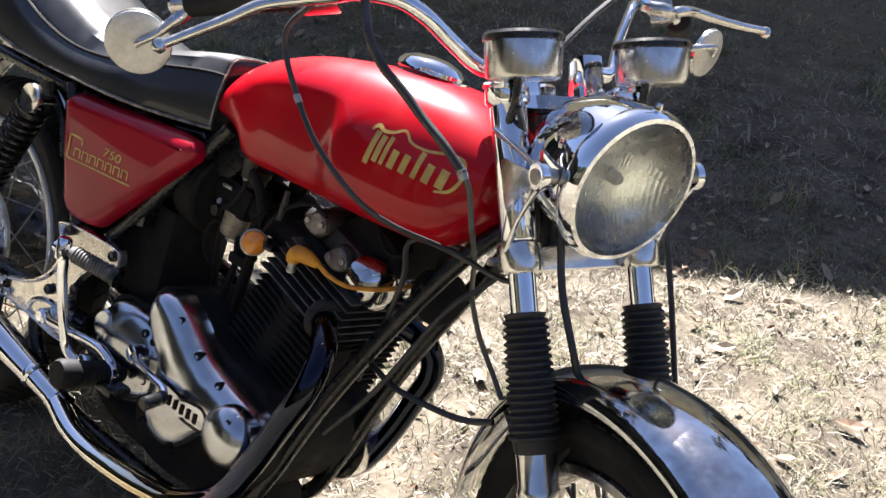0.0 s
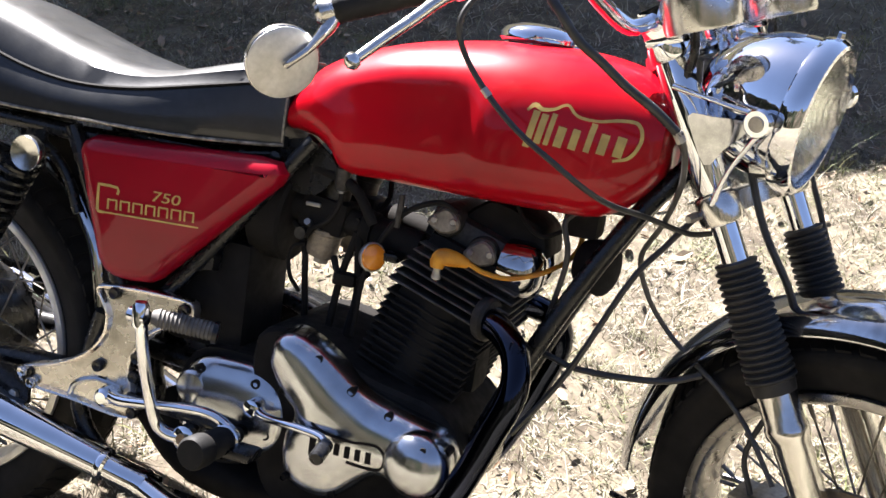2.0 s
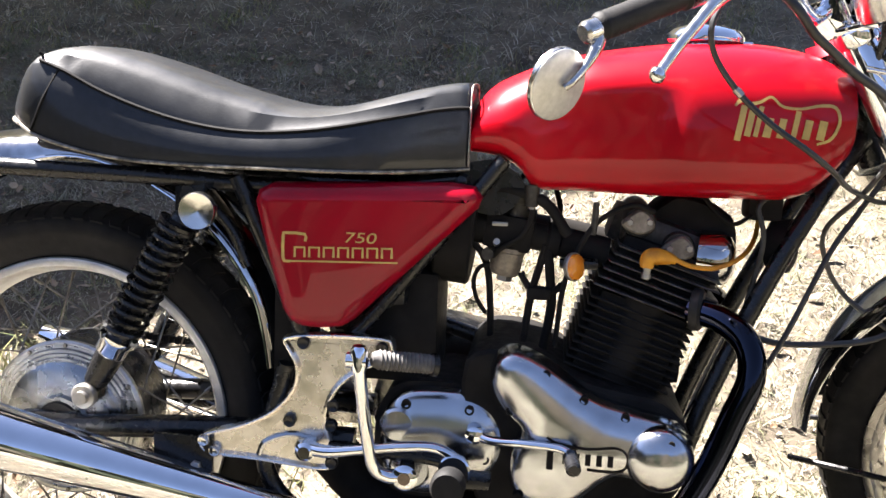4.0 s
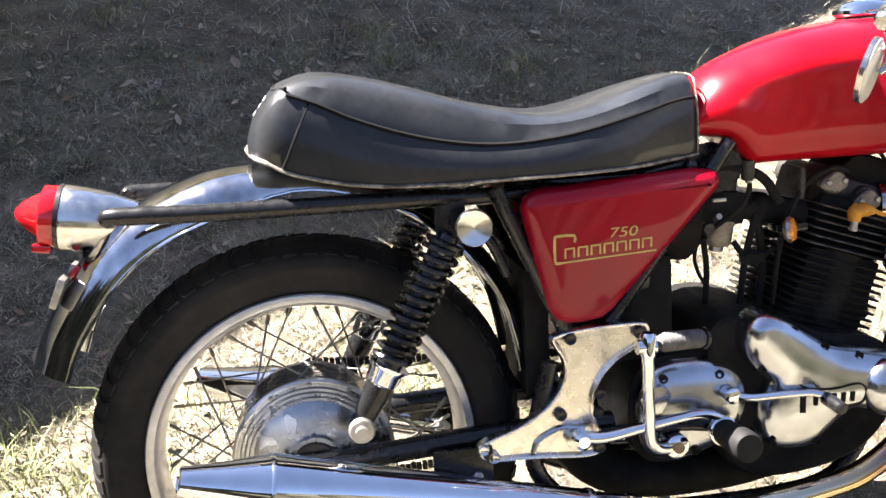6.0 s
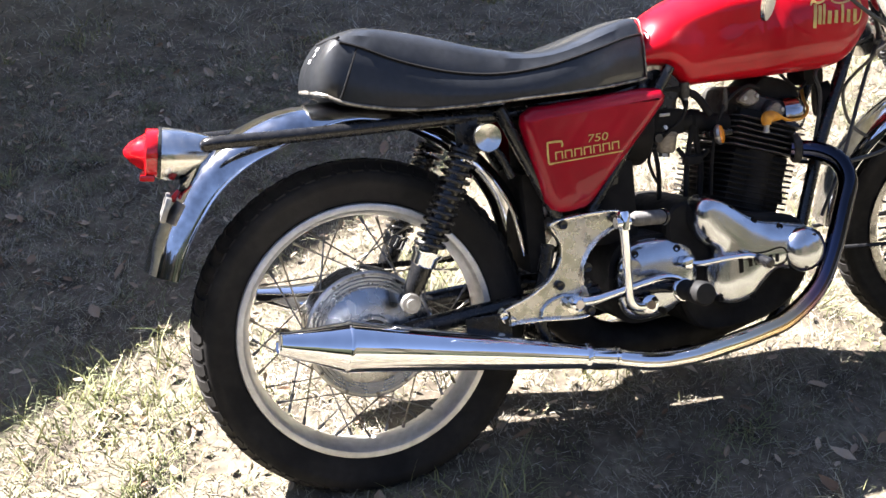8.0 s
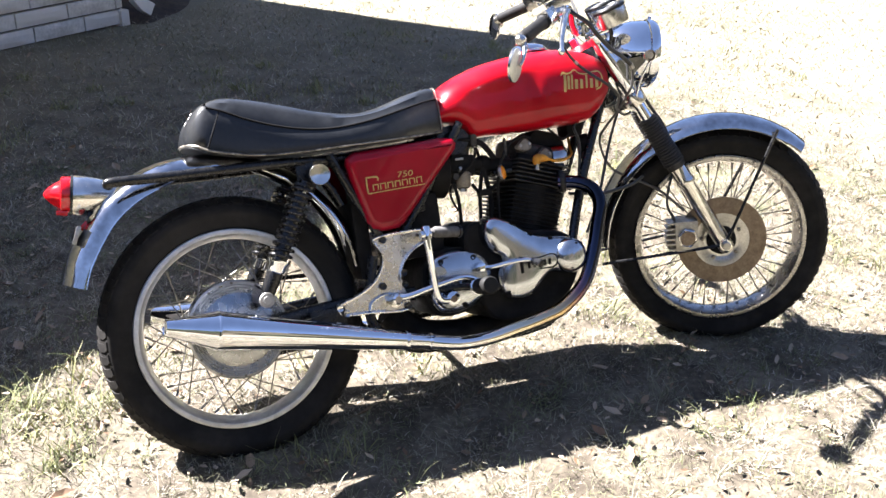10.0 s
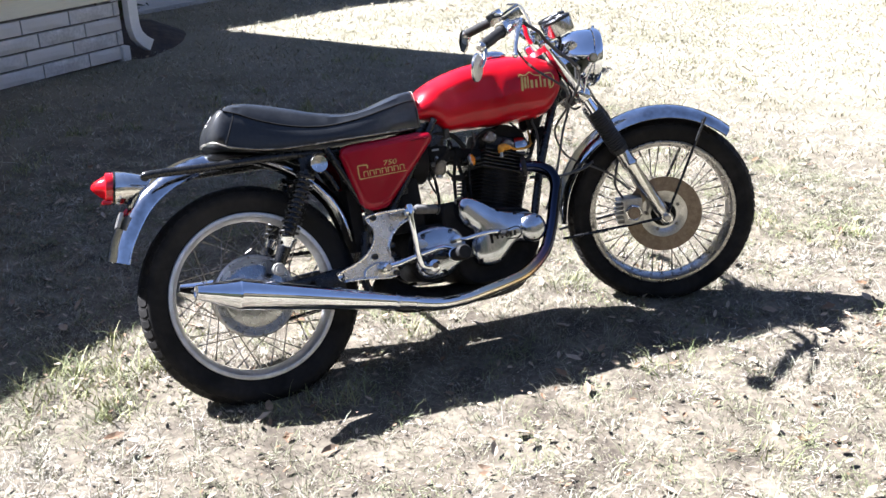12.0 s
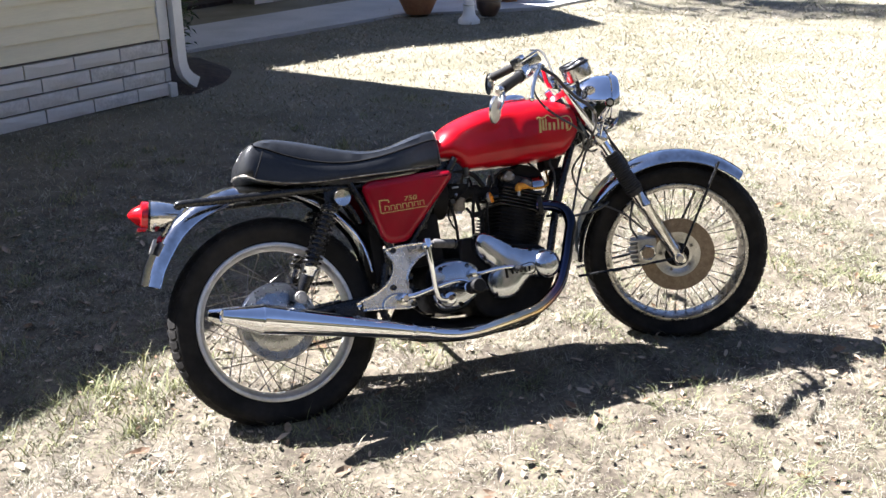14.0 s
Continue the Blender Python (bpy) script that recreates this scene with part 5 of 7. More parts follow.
# ---- seat
SEAT_TOP = smooth_interp([(-0.058, 0.818), (-0.048, 0.846), (-0.024, 0.878), (0.0, 0.895), (0.03, 0.904), (0.055, 0.905), (0.09, 0.9), (0.13, 0.891), (0.17, 0.88), (0.2, 0.871), (0.25, 0.855), (0.3, 0.842), (0.37, 0.83), (0.436, 0.836), (0.526, 0.861), (0.57, 0.871), (0.598, 0.874), (0.606, 0.869), (0.61, 0.858)])
SEAT_BASE = smooth_interp([(-0.058, 0.796), (-0.022, 0.782), (0.0, 0.77), (0.086, 0.75), (0.18, 0.742), (0.38, 0.742), (0.484, 0.743), (0.56, 0.746), (0.59, 0.748), (0.61, 0.75)])
SEAT_SEAM = smooth_interp([(-0.058, 0.812), (-0.022, 0.868), (0.0, 0.88), (0.03, 0.87), (0.098, 0.838), (0.192, 0.808), (0.289, 0.794), (0.392, 0.8), (0.497, 0.82), (0.573, 0.836), (0.61, 0.838)])
SEAT_W = smooth_interp([(-0.058, 0.072), (-0.051, 0.096), (-0.032, 0.117), (0.0, 0.127), (0.06, 0.132), (0.18, 0.132), (0.38, 0.13), (0.45, 0.122), (0.5, 0.11), (0.55, 0.09), (0.58, 0.078), (0.6, 0.072), (0.61, 0.066)])


def seat_ring(x):
    b, t, s, w = SEAT_BASE(x), SEAT_TOP(x), SEAT_SEAM(x), SEAT_W(x)
    s = min(max(s, b + (t - b) * 0.25), t - 0.006)
    half = [(0.0, b + 0.004), (0.6 * w, b), (0.95 * w, b), (1.0 * w, b + 0.006), (1.01 * w, b + (s - b) * 0.35), (0.985 * w, b + (s - b) * 0.7), (0.93 * w, s - 0.004), (0.91 * w, s), (0.885 * w, s + 0.002),
            (0.82 * w, s + (t - s) * 0.6), (0.66 * w, s + (t - s) * 0.9), (0.38 * w, s + (t - s) * 0.985)]
    right = [(-y, z) for y, z in half]
    left = [(y, z) for y, z in half[1:]]
    return [(x, y, z) for y, z in right] + [(x, 0, t)] + [(x, y, z) for y, z in left[::-1]]


def build_seat():
    xs = [-0.058, -0.0545, -0.049, -0.041, -0.032, -0.022, -0.011] + [0.0 + 0.02 * k for k in range(30)] + [0.592, 0.601, 0.607, 0.61]
    bm = bmesh.new()
    skin(bm, [seat_ring(x) for x in xs])
    seat = part("seat", bm, VINYL, bike, "long black vinyl dual seat with a raised hump")
    for s in (-1, 1):
        base = [(x, s * SEAT_W(x) * 1.012, SEAT_BASE(x) + 0.004) for x in xs[4::2]]
        part("base_trim", tube(base, 0.0028, 8, n=2), PIPING, seat, "worn silver trim strip")
        seam = [(x, s * SEAT_W(x) * 0.915, min(SEAT_SEAM(x), SEAT_TOP(x) - 0.006) + 0.001) for x in xs[7::2]]
        part("seam", tube(seam, 0.003, 6, n=2), STITCH, seat)
        cross = []
        for k in range(9):
            u = k / 8
            x = 0.03 - 0.042 * u
            b, sm, w = SEAT_BASE(x), min(SEAT_SEAM(x), SEAT_TOP(x) - 0.006), SEAT_W(x)
            cross.append((x, s * w * (0.915 + 0.1 * min(1, u * 1.8)), sm + (b + 0.008 - sm) * u))
        part("seam", tube(cross, 0.0022, 6, n=2), STITCH, seat)
    over = []
    for k in range(13):
        y = -1 + k / 6
        x = 0.0 - 0.018 * (1 - y * y)
        over.append((x, y * SEAT_W(x) * 0.9, SEAT_TOP(x) - 0.006 * y * y + 0.0005))
    part("seam", tube(over, 0.0024, 6, n=2), STITCH, seat)
    part("rear_trim", tube([(x, s * SEAT_W(x) * 1.012, SEAT_BASE(x) + 0.004) for x, s in [(-0.032, -1), (-0.049, -1), (-0.059, -0.5), (-0.0612, 0), (-0.059, 0.5), (-0.049, 1), (-0.032, 1)]], 0.0034, 8, n=3), PIPING, seat, "worn silver trim strip")
    front = [(x + 0.004, y * 1.01, z + 0.002) for x, y, z in seat_ring(0.605)[3:-3]]
    part("front_trim", tube(front, 0.0016, 6, n=2), PIPING, seat, "silver edging at the front of the seat")
    # faded white marking on the back of the hump: three short bars
    bm = bmesh.new()
    for y0, y1, x0, x1 in ((-0.062, -0.034, -0.03, -0.026), (-0.06, -0.05, -0.0375, -0.0335), (-0.05, -0.028, -0.0455, -0.0415)):
        vs = []
        for x in (x0, x1):
            r = seat_ring(x)
            vs.append([bm.verts.new((x - 0.0015, y, interp([(q[1], q[2]) for q in r[8:13]], y) + 0.0015)) for y in (y0, (y0 + y1) / 2, y1)])
        for k in range(2):
            bm.faces.new((vs[0][k], vs[0][k + 1], vs[1][k + 1], vs[1][k]))
    part("seat_marking", bm, SEATMARK, seat, "faded white printed bars", smooth=False)
    for s in (-1, 1):
        k = part("seat_knob", lathe([(-0.03, 0.008), (0.0, 0.01), (0.002, 0.0255), (0.005, 0.0265), (0.014, 0.0265), (0.0165, 0.025), (0.011, 0.0)], (0.243, s * 0.14, 0.684), (0, s, 0), 48), ALLOY, seat, "round machined seat knob")


build_seat()


# ---- side covers
COVER = [(0.318, 0.700), (0.323, 0.716), (0.342, 0.727), (0.46, 0.732), (0.59, 0.736), (0.622, 0.732), (0.633, 0.717), (0.628, 0.702), (0.54, 0.615), (0.457, 0.532), (0.441, 0.522), (0.41, 0.519), (0.385, 0.520), (0.368, 0.528), (0.356, 0.546), (0.337, 0.62)]


def build_side_cover(s):
    out = COVER
    fine = []
    for i in range(len(out)):
        a, b = np.array(out[i]), np.array(out[(i + 1) % len(out)])
        m = max(1, int(np.linalg.norm(b - a) / 0.02))
        fine += [tuple(a + (b - a) * k / m) for k in range(m)]

    def warp(x, z):
        return s * (0.113 - 0.1 * (x - 0.318) - 0.06 * max(0.0, 0.65 - z))

    lv = [(0.0, 0.0), (s * 0.008, 0.0), (s * 0.0145, 0.0012), (s * 0.02, 0.004), (s * 0.0245, 0.008), (s * 0.0278, 0.0128), (s * 0.0298, 0.018), (s * 0.0308, 0.0235)]
    bm = plate(fine, lv, warp)
    ob = part("side_cover", bm, SHADED_RED, bike, "triangular side cover, its red darkened to a shaded crimson")
    return ob


RIGHT_COVER = build_side_cover(-1)
build_side_cover(1)


def build_cover_badge():
    bvh = surface_of(RIGHT_COVER)
    bm = bmesh.new()
    x0, z0 = 0.362, 0.628
    # large open bracket, then a row of plain bars between two lines
    stroke(bvh, [(x0 + 0.03, z0 + 0.02), (x0 + 0.03, z0 + 0.03), (x0 + 0.004, z0 + 0.031), (x0, z0 + 0.027), (x0, z0 - 0.005), (x0 + 0.004, z0 - 0.009), (x0 + 0.01, z0 - 0.009)], 0.004, bm, n=2)
    dx, dz = 0.155, 0.004
    stroke(bvh, [(x0 + 0.004, z0 - 0.009), (x0 + 0.004 + dx, z0 - 0.009 + dz)], 0.0024, bm, n=4)
    for k in range(7):
        a = x0 + 0.016 + k * 0.0202
        z = z0 - 0.003 + dz * k / 7
        stroke(bvh, [(a, z), (a, z + 0.014), (a + 0.0135, z + 0.0143), (a + 0.0135, z + 0.0003)], 0.0034, bm, n=1)
    part("cover_emblem", bm, GOLD, RIGHT_COVER, "gold emblem of bars and lines", smooth=False)
    # the engine size, which can be read
    cu = bpy.data.curves.new("engine_size", "FONT")
    cu.body, cu.size, cu.extrude, cu.shear = "750", 0.021, 0.0004, 0.15
    tmp = new("engine_size", cu)
    me = bpy.data.meshes.new_from_object(tmp.evaluated_get(bpy.context.evaluated_depsgraph_get()))
    bpy.data.objects.remove(tmp)
    me.transform(Matrix.Diagonal((1.45, 1, 1, 1)))
    for v in me.vertices:
        x, z = x0 + 0.083 + v.co.x, z0 + 0.021 + v.co.y
        hit = bvh.ray_cast(Vector((x, -0.6, z)), Vector((0, 1, 0)))
        y = hit[0].y if hit[0] else -0.14
        v.co = Vector((x, y - 0.001 - v.co.z, z))
    me.materials.append(GOLD)
    ob = new("engine_size", me)
    ob.parent = RIGHT_COVER
    tagged(ob, "gold figures 750")


build_cover_badge()


# ---- frame
def build_frame():
    def t(name, pts, r, mat=BLACK, label="", seg=12):
        return part(name, tube(pts, r, seg), mat, bike, label)

    # black plate that fills the dark area under the tank's tail
    part("tail_bracket", plate(rounded([(0.575, 0.742), (0.64, 0.768), (0.69, 0.735), (0.66, 0.69), (0.6, 0.7)], 3), [(-0.052, 0.0), (-0.046, 0.0)]), BLACK, bike, "black bracket under the tail of the tank")
    part("backbone", tube([(0.66, 0, 0.8), (0.9, 0.01, 0.83), (1.12, 0.045, 0.87), (1.19, 0.05, 0.865)], 0.028, 16), BLACK, bike)
    for s in (-1, 1):
        y = lambda v, x=0.0: s * v + bend(x)
        t("seat_rail", [(-0.25, y(0.105), 0.728), (-0.238, y(0.118), 0.733), (-0.1, y(0.12), 0.729), (0.1, y(0.116), 0.726), (0.2, y(0.106), 0.723), (0.3, y(0.088), 0.718), (0.45, y(0.068), 0.72), (0.6, y(0.045), 0.738)], 0.0125, label="black tubular seat rail")
        t("rear_upright", [(0.285, y(0.105), 0.73), (0.33, y(0.105), 0.63), (0.375, y(0.104), 0.53), (0.39, y(0.1), 0.49)], 0.0125, label="black frame upright")
        t("diagonal_tube", [(0.66, y(0.07), 0.77), (0.6, y(0.075), 0.69), (0.52, y(0.08), 0.585), (0.45, y(0.085), 0.5)], 0.0115, label="black diagonal frame tube")
        t("down_tube", [(1.165, y(0.03, 1.2), 0.82), (1.1, y(0.05, 1.1), 0.725), (1.02, y(0.06, 1.0), 0.565), (0.965, y(0.07, 0.95), 0.43), (0.925, y(0.075, 0.9), 0.31), (0.88, y(0.08, 0.9), 0.225), (0.8, y(0.085, 0.8), 0.19), (0.6, y(0.09), 0.19), (0.42, y(0.095), 0.21), (0.33, y(0.1), 0.3), (0.36, y(0.1), 0.46)], 0.0135, label="black front down tube of the frame")
        # swinging arm
        t("swinging_arm", [(0.46, y(0.085), 0.345), (0.3, y(0.09), 0.35), (0.15, y(0.095), 0.345), (0.0, y(0.098), 0.335), (-0.03, y(0.098), 0.334)], [0.019, 0.0185, 0.0175, 0.0165, 0.015], label="black swinging arm")
        part("arm_end", box(-0.05, 0.035, s * 0.098 - 0.007, s * 0.098 + 0.007, 0.312, 0.358, 0.006), BLACK, bike)
        part("axle_adjuster", pipe_between((-0.075, s * 0.098, 0.335), (-0.04, s * 0.098, 0.335), 0.004, 8), PEWTER, bike)
        t("mudguard_strut", [(0.3, y(0.1), 0.6), (0.27, y(0.1), 0.66), (0.2, y(0.105), 0.72)], 0.008)
        part("shock_mount", box(0.195, 0.24, s * 0.108 - 0.004, s * 0.108 + 0.004, 0.655, 0.728, 0.004), BLACK, bike)


build_frame()


def build_shock(s):
    sh = new("rear_shock")
    sh.parent = bike
    tagged(sh, "rear shock absorber with a black coil spring")
    a, b = Vector((0.068, s * 0.122, 0.4)), Vector((0.212, s * 0.122, 0.672))
    d = (b - a).normalized()
    L = (b - a).length
    part("damper", lathe([(0.0, 0.008), (0.012, 0.014), (0.02, 0.0165), (0.05, 0.0175), (0.056, 0.021)], a, d, 20), BLACK, sh, "black damper foot")
    part("shroud", lathe([(0.02, 0.0175), (0.05, 0.0205), (0.074, 0.0215)], a, d, 24), BLACK, sh, "black lower damper tube")
    part("spring_seat", lathe([(0.07, 0.0215), (0.074, 0.0245), (0.09, 0.0255), (0.094, 0.029), (0.101, 0.03), (0.101, 0.012)], a, d, 24), CHROME, sh, "chrome spring seat ring")
    part("rod", pipe_between(a + d * 0.1, b, 0.007, 10), CHROME, sh)
    u = d.orthogonal().normalized()
    v = d.cross(u)
    turns, s0, s1 = 12, 0.104, L - 0.016
    pts = []
    for k in range(turns * 14 + 1):
        f = k / (turns * 14)
        an = 2 * math.pi * turns * f
        pts.append(a + d * (s0 + (s1 - s0) * f) + (u * math.cos(an) + v * math.sin(an)) * 0.0265)
    part("spring", tube(pts, 0.0044, 7, n=1), BLACK, sh, "coiled spring")
    part("damper_tube", lathe([(0.1, 0.019), (L - 0.03, 0.019)], a, d, 20), BLACK, sh)
    part("top_cap", lathe([(L - 0.022, 0.02), (L - 0.016, 0.0295), (L - 0.011, 0.0295), (L - 0.008, 0.016), (L, 0.014)], a, d, 24), BLACK, sh)
    part("lower_eye", lathe([(-0.016, 0.017), (0.016, 0.017)], a, (0, 1, 0), 20), BLACK, sh)
    part("lower_nut", lathe([(0.014, 0.019), (0.02, 0.0195), (0.024, 0.017), (0.024, 0.01), (0.034, 0.01)], a, (0, s, 0), 24), PEWTER, sh, "steel washer and nut")


build_shock(-1)
build_shock(1)


def build_rear_mudguard():
    # section swept on an arc over the tyre, then down behind the tail lamp
    path = smooth_path([(0.327, 0.44), (0.317, 0.5), (0.298, 0.56), (0.252, 0.628), (0.188, 0.686), (0.095, 0.734), (0.0, 0.752), (-0.09, 0.748), (-0.16, 0.73), (-0.22, 0.7), (-0.27, 0.66), (-0.31, 0.61), (-0.345, 0.555), (-0.365, 0.505)], 5)
    bm = bmesh.new()
    rings = []
    for i, p in enumerate(path):
        a, b = path[max(i - 1, 0)], path[min(i + 1, len(path) - 1)]
        d = np.array((b[0] - a[0], b[1] - a[1]))
        d /= np.linalg.norm(d)
        nrm = np.array((d[1], -d[0]))
        sec = []
        for j in range(13):
            t = -1 + 2 * j / 12
            k = min(1.0, max(0.0, (0.02 - p[0]) / 0.14))
            sec.append(((0.066 + 0.01 * k) * math.sin(t * math.pi / 2), (0.028 + 0.024 * k) * math.cos(t * math.pi / 2) - 0.004 - 0.018 * k - (0.008 * k if abs(t) > 0.99 else 0)))
        sec = sec + [(y, o - 0.003) for y, o in sec[::-1]]
        rings.append([(p[0] + nrm[0] * o, y, p[1] + nrm[1] * o) for y, o in sec])
    skin(bm, rings)
    guard = part("rear_mudguard", bm, OLD_CHROME, bike, "curved chrome rear mudguard")
    for s in (-1, 1):
        edge = []
        for i, p in enumerate(path[::3] + path[-1:]):
            k = min(1.0, max(0.0, (0.02 - p[0]) / 0.14))
            q = min(range(len(path)), key=lambda n: abs(path[n][0] - p[0]) + abs(path[n][1] - p[1]))
            a, b = path[max(q - 1, 0)], path[min(q + 1, len(path) - 1)]
            d = np.array((b[0] - a[0], b[1] - a[1]))
            d /= np.linalg.norm(d)
            o = -0.0055 - 0.026 * k
            edge.append((p[0] + d[1] * o, s * (0.0665 + 0.01 * k), p[1] - d[0] * o))
        part("edge_bead", tube(edge, 0.0024, 7, n=2), CHROME, guard, "rolled chrome edge")
    tail = new("tail_lamp")
    tail.parent = bike
    tail.matrix_local = Matrix.Translation((-0.3, 0.0, 0.715)) @ Matrix.Rotation(radians(10), 4, "Y")
    tagged(tail, "chrome bullet tail lamp with a pointed red lens")

    def oval(profile, bm, seg=32, yk=1.0, zk=1.0):
        rings = [[(x, math.cos(2 * math.pi * k / seg) * r * yk, math.sin(2 * math.pi * k / seg) * r * zk) for k in range(seg)] for x, r in profile]
        return skin(bm, rings)

    part("lamp_body", oval([(-0.032, 0.047), (-0.026, 0.0485), (0.0, 0.047), (0.035, 0.042), (0.07, 0.034), (0.1, 0.023), (0.112, 0.012), (0.114, 0.002)], bmesh.new()), ALLOY, tail, "polished alloy lamp body")
    part("gasket", oval([(-0.036, 0.0485), (-0.03, 0.0492), (-0.03, 0.04)], bmesh.new()), BLACK, tail)
    part("lens_base", oval([(-0.058, 0.043), (-0.056, 0.046), (-0.037, 0.047), (-0.035, 0.046)], bmesh.new(), zk=0.96), REDLENS, tail, "red ribbed lens base")
    part("lens", oval([(-0.096, 0.002), (-0.094, 0.008), (-0.085, 0.019), (-0.07, 0.03), (-0.06, 0.036), (-0.056, 0.04)], bmesh.new(), zk=0.95), REDLENS, tail, "pointed red lens")
    part("amber_foot", moved(box(-0.066, -0.04, -0.028, 0.028, -0.05, -0.038, 0.004), Matrix.Identity(4)), REDLENS, tail, "red lower lens foot")
    part("lamp_stay", tube([(0.01, -0.02, -0.04), (0.02, -0.025, -0.075), (0.045, -0.03, -0.1)], 0.009, 8), BLACK, tail)
    for s in (-1, 1):
        part("number_plate_bracket", moved(box(-0.005, 0.005, -0.02, 0.02, -0.02, 0.024, 0.003), Matrix.Translation((-0.337, s * 0.045 - 0.01, 0.622)) @ Matrix.Rotation(radians(24), 4, "Y")), PEWTER, bike, "small bent steel bracket")
    part("plate_lug", moved(box(-0.012, 0.012, -0.035, 0.035, -0.004, 0.004, 0.002), Matrix.Translation((-0.318, 0, 0.645)) @ Matrix.Rotation(radians(-40), 4, "Y")), REDLENS, bike)


build_rear_mudguard()


# ---- exhaust
def build_exhaust(s):
    Y = lambda v: s * v + (bend(0.9) * 0.4 if s > 0 else 0.0)
    a, b = Vector((-0.186, Y(0.21), 0.386)), Vector((0.412, Y(0.128), 0.232))
    d = (b - a).normalized()
    L = (b - a).length
    sil = new("silencer")
    sil.parent = bike
    tagged(sil, "long chrome megaphone silencer with a reverse cone")
    part("tail_cone", lathe([(0.008, 0.0145), (0.0, 0.0165), (0.002, 0.0195), (0.06, 0.031), (0.118, 0.0445)], a, d, 40, caps=False), CHROME, sil)
    part("outlet", lathe([(0.004, 0.0155), (0.05, 0.016), (0.051, 0.0)], a, d, 28), DARKGAP, sil)
    part("body", lathe([(0.118, 0.0445), (0.121, 0.0465), (0.125, 0.0465), (0.3, 0.038), (L - 0.02, 0.0245), (L - 0.012, 0.0245)], a, d, 44, caps=False), CHROME, sil)
    part("ring", lathe([(L - 0.014, 0.0245), (L - 0.011, 0.0262), (L - 0.004, 0.0262), (L, 0.0225)], a, d, 36, caps=False), CHROME, sil)
    part("sleeve", lathe([(L - 0.004, 0.0215), (L + 0.055, 0.0212), (L + 0.056, 0.0235), (L + 0.064, 0.0235), (L + 0.065, 0.0212), (L + 0.08, 0.0212)], a, d, 32, caps=False), CHROME, sil, "clamped sleeve joint")
    e = b + d * 0.05
    pts = [tuple(e), (0.545, Y(0.135), 0.2), (0.62, Y(0.142), 0.198), (0.7, Y(0.148), 0.208), (0.78, Y(0.15), 0.221), (0.85, Y(0.15), 0.24), (0.92, Y(0.148), 0.29), (0.96, Y(0.146), 0.36), (0.99, Y(0.142), 0.44)]
    pts += [(1.01, Y(0.137), 0.5), (1.003, Y(0.118), 0.542), (0.975, Y(0.09), 0.564), (0.935, Y(0.06), 0.572)]
    part("exhaust_pipe", tube(pts, 0.0192, 20, n=8), HEATED, bike, "chrome exhaust pipe, heat-blued dark towards the engine")
    part("port_ring", lathe([(0.0, 0.029), (0.004, 0.031), (0.012, 0.031), (0.016, 0.026)], (0.935, Y(0.06), 0.572), (0.95, s * 0.3, 0), 16), FIN, bike, "finned exhaust port ring")
    part("silencer_hanger", box(0.17, 0.26, Y(0.13) - 0.004, Y(0.13) + 0.004, 0.285, 0.35, 0.004), BLACK, bike, "black silencer hanger plate")
    for x in (0.19, 0.235):
        part("hanger_bolt", bolt((x, Y(0.133), 0.305), (0, s, 0), 0.009, 0.008), PEWTER, bike)


build_exhaust(-1)
build_exhaust(1)


# ---- engine
def outline_part(name, outline, levels, mat, label="", n=4, parent=None):
    return part(name, plate(rounded(outline, n), levels), mat, parent or bike, label)


def domed(name, outline, levels, spine, top, mat, label, n=4):
    """A plate whose face swells from its edge up to a spine of (x, z) points."""
    pts = rounded(outline, n)
    bm = bmesh.new()
    plate(pts, levels, bm=bm)
    cap = max((f for f in bm.faces if len(f.verts) > 8), key=lambda f: -f.calc_center_median().y)
    ring0 = [v.co.copy() for v in cap.verts]
    base = list(cap.verts)
    bmesh.ops.delete(bm, geom=[cap], context="FACES_ONLY")
    line = [Vector(p) for p in smooth_path(spine, 12)]
    y0 = levels[-1][0]
    prev = base
    for f in (0.04, 0.1, 0.19, 0.3, 0.45, 0.65, 0.9):
        row = []
        for q in ring0:
            e = min(line, key=lambda p: (p.x - q.x) ** 2 + (p.y - q.z) ** 2)
            row.append(bm.verts.new((q.x + (e.x - q.x) * f, y0 + (top - y0) * (1 - (1 - f) ** 2.4) ** (1 / 2.4), q.z + (e.y - q.z) * f)))
        for i in range(len(row)):
            j = (i + 1) % len(row)
            bm.faces.new((prev[i], prev[j], row[j], row[i]))
        prev = row
    bm.faces.new(prev)
    return part(name, bm, mat, bike, label)


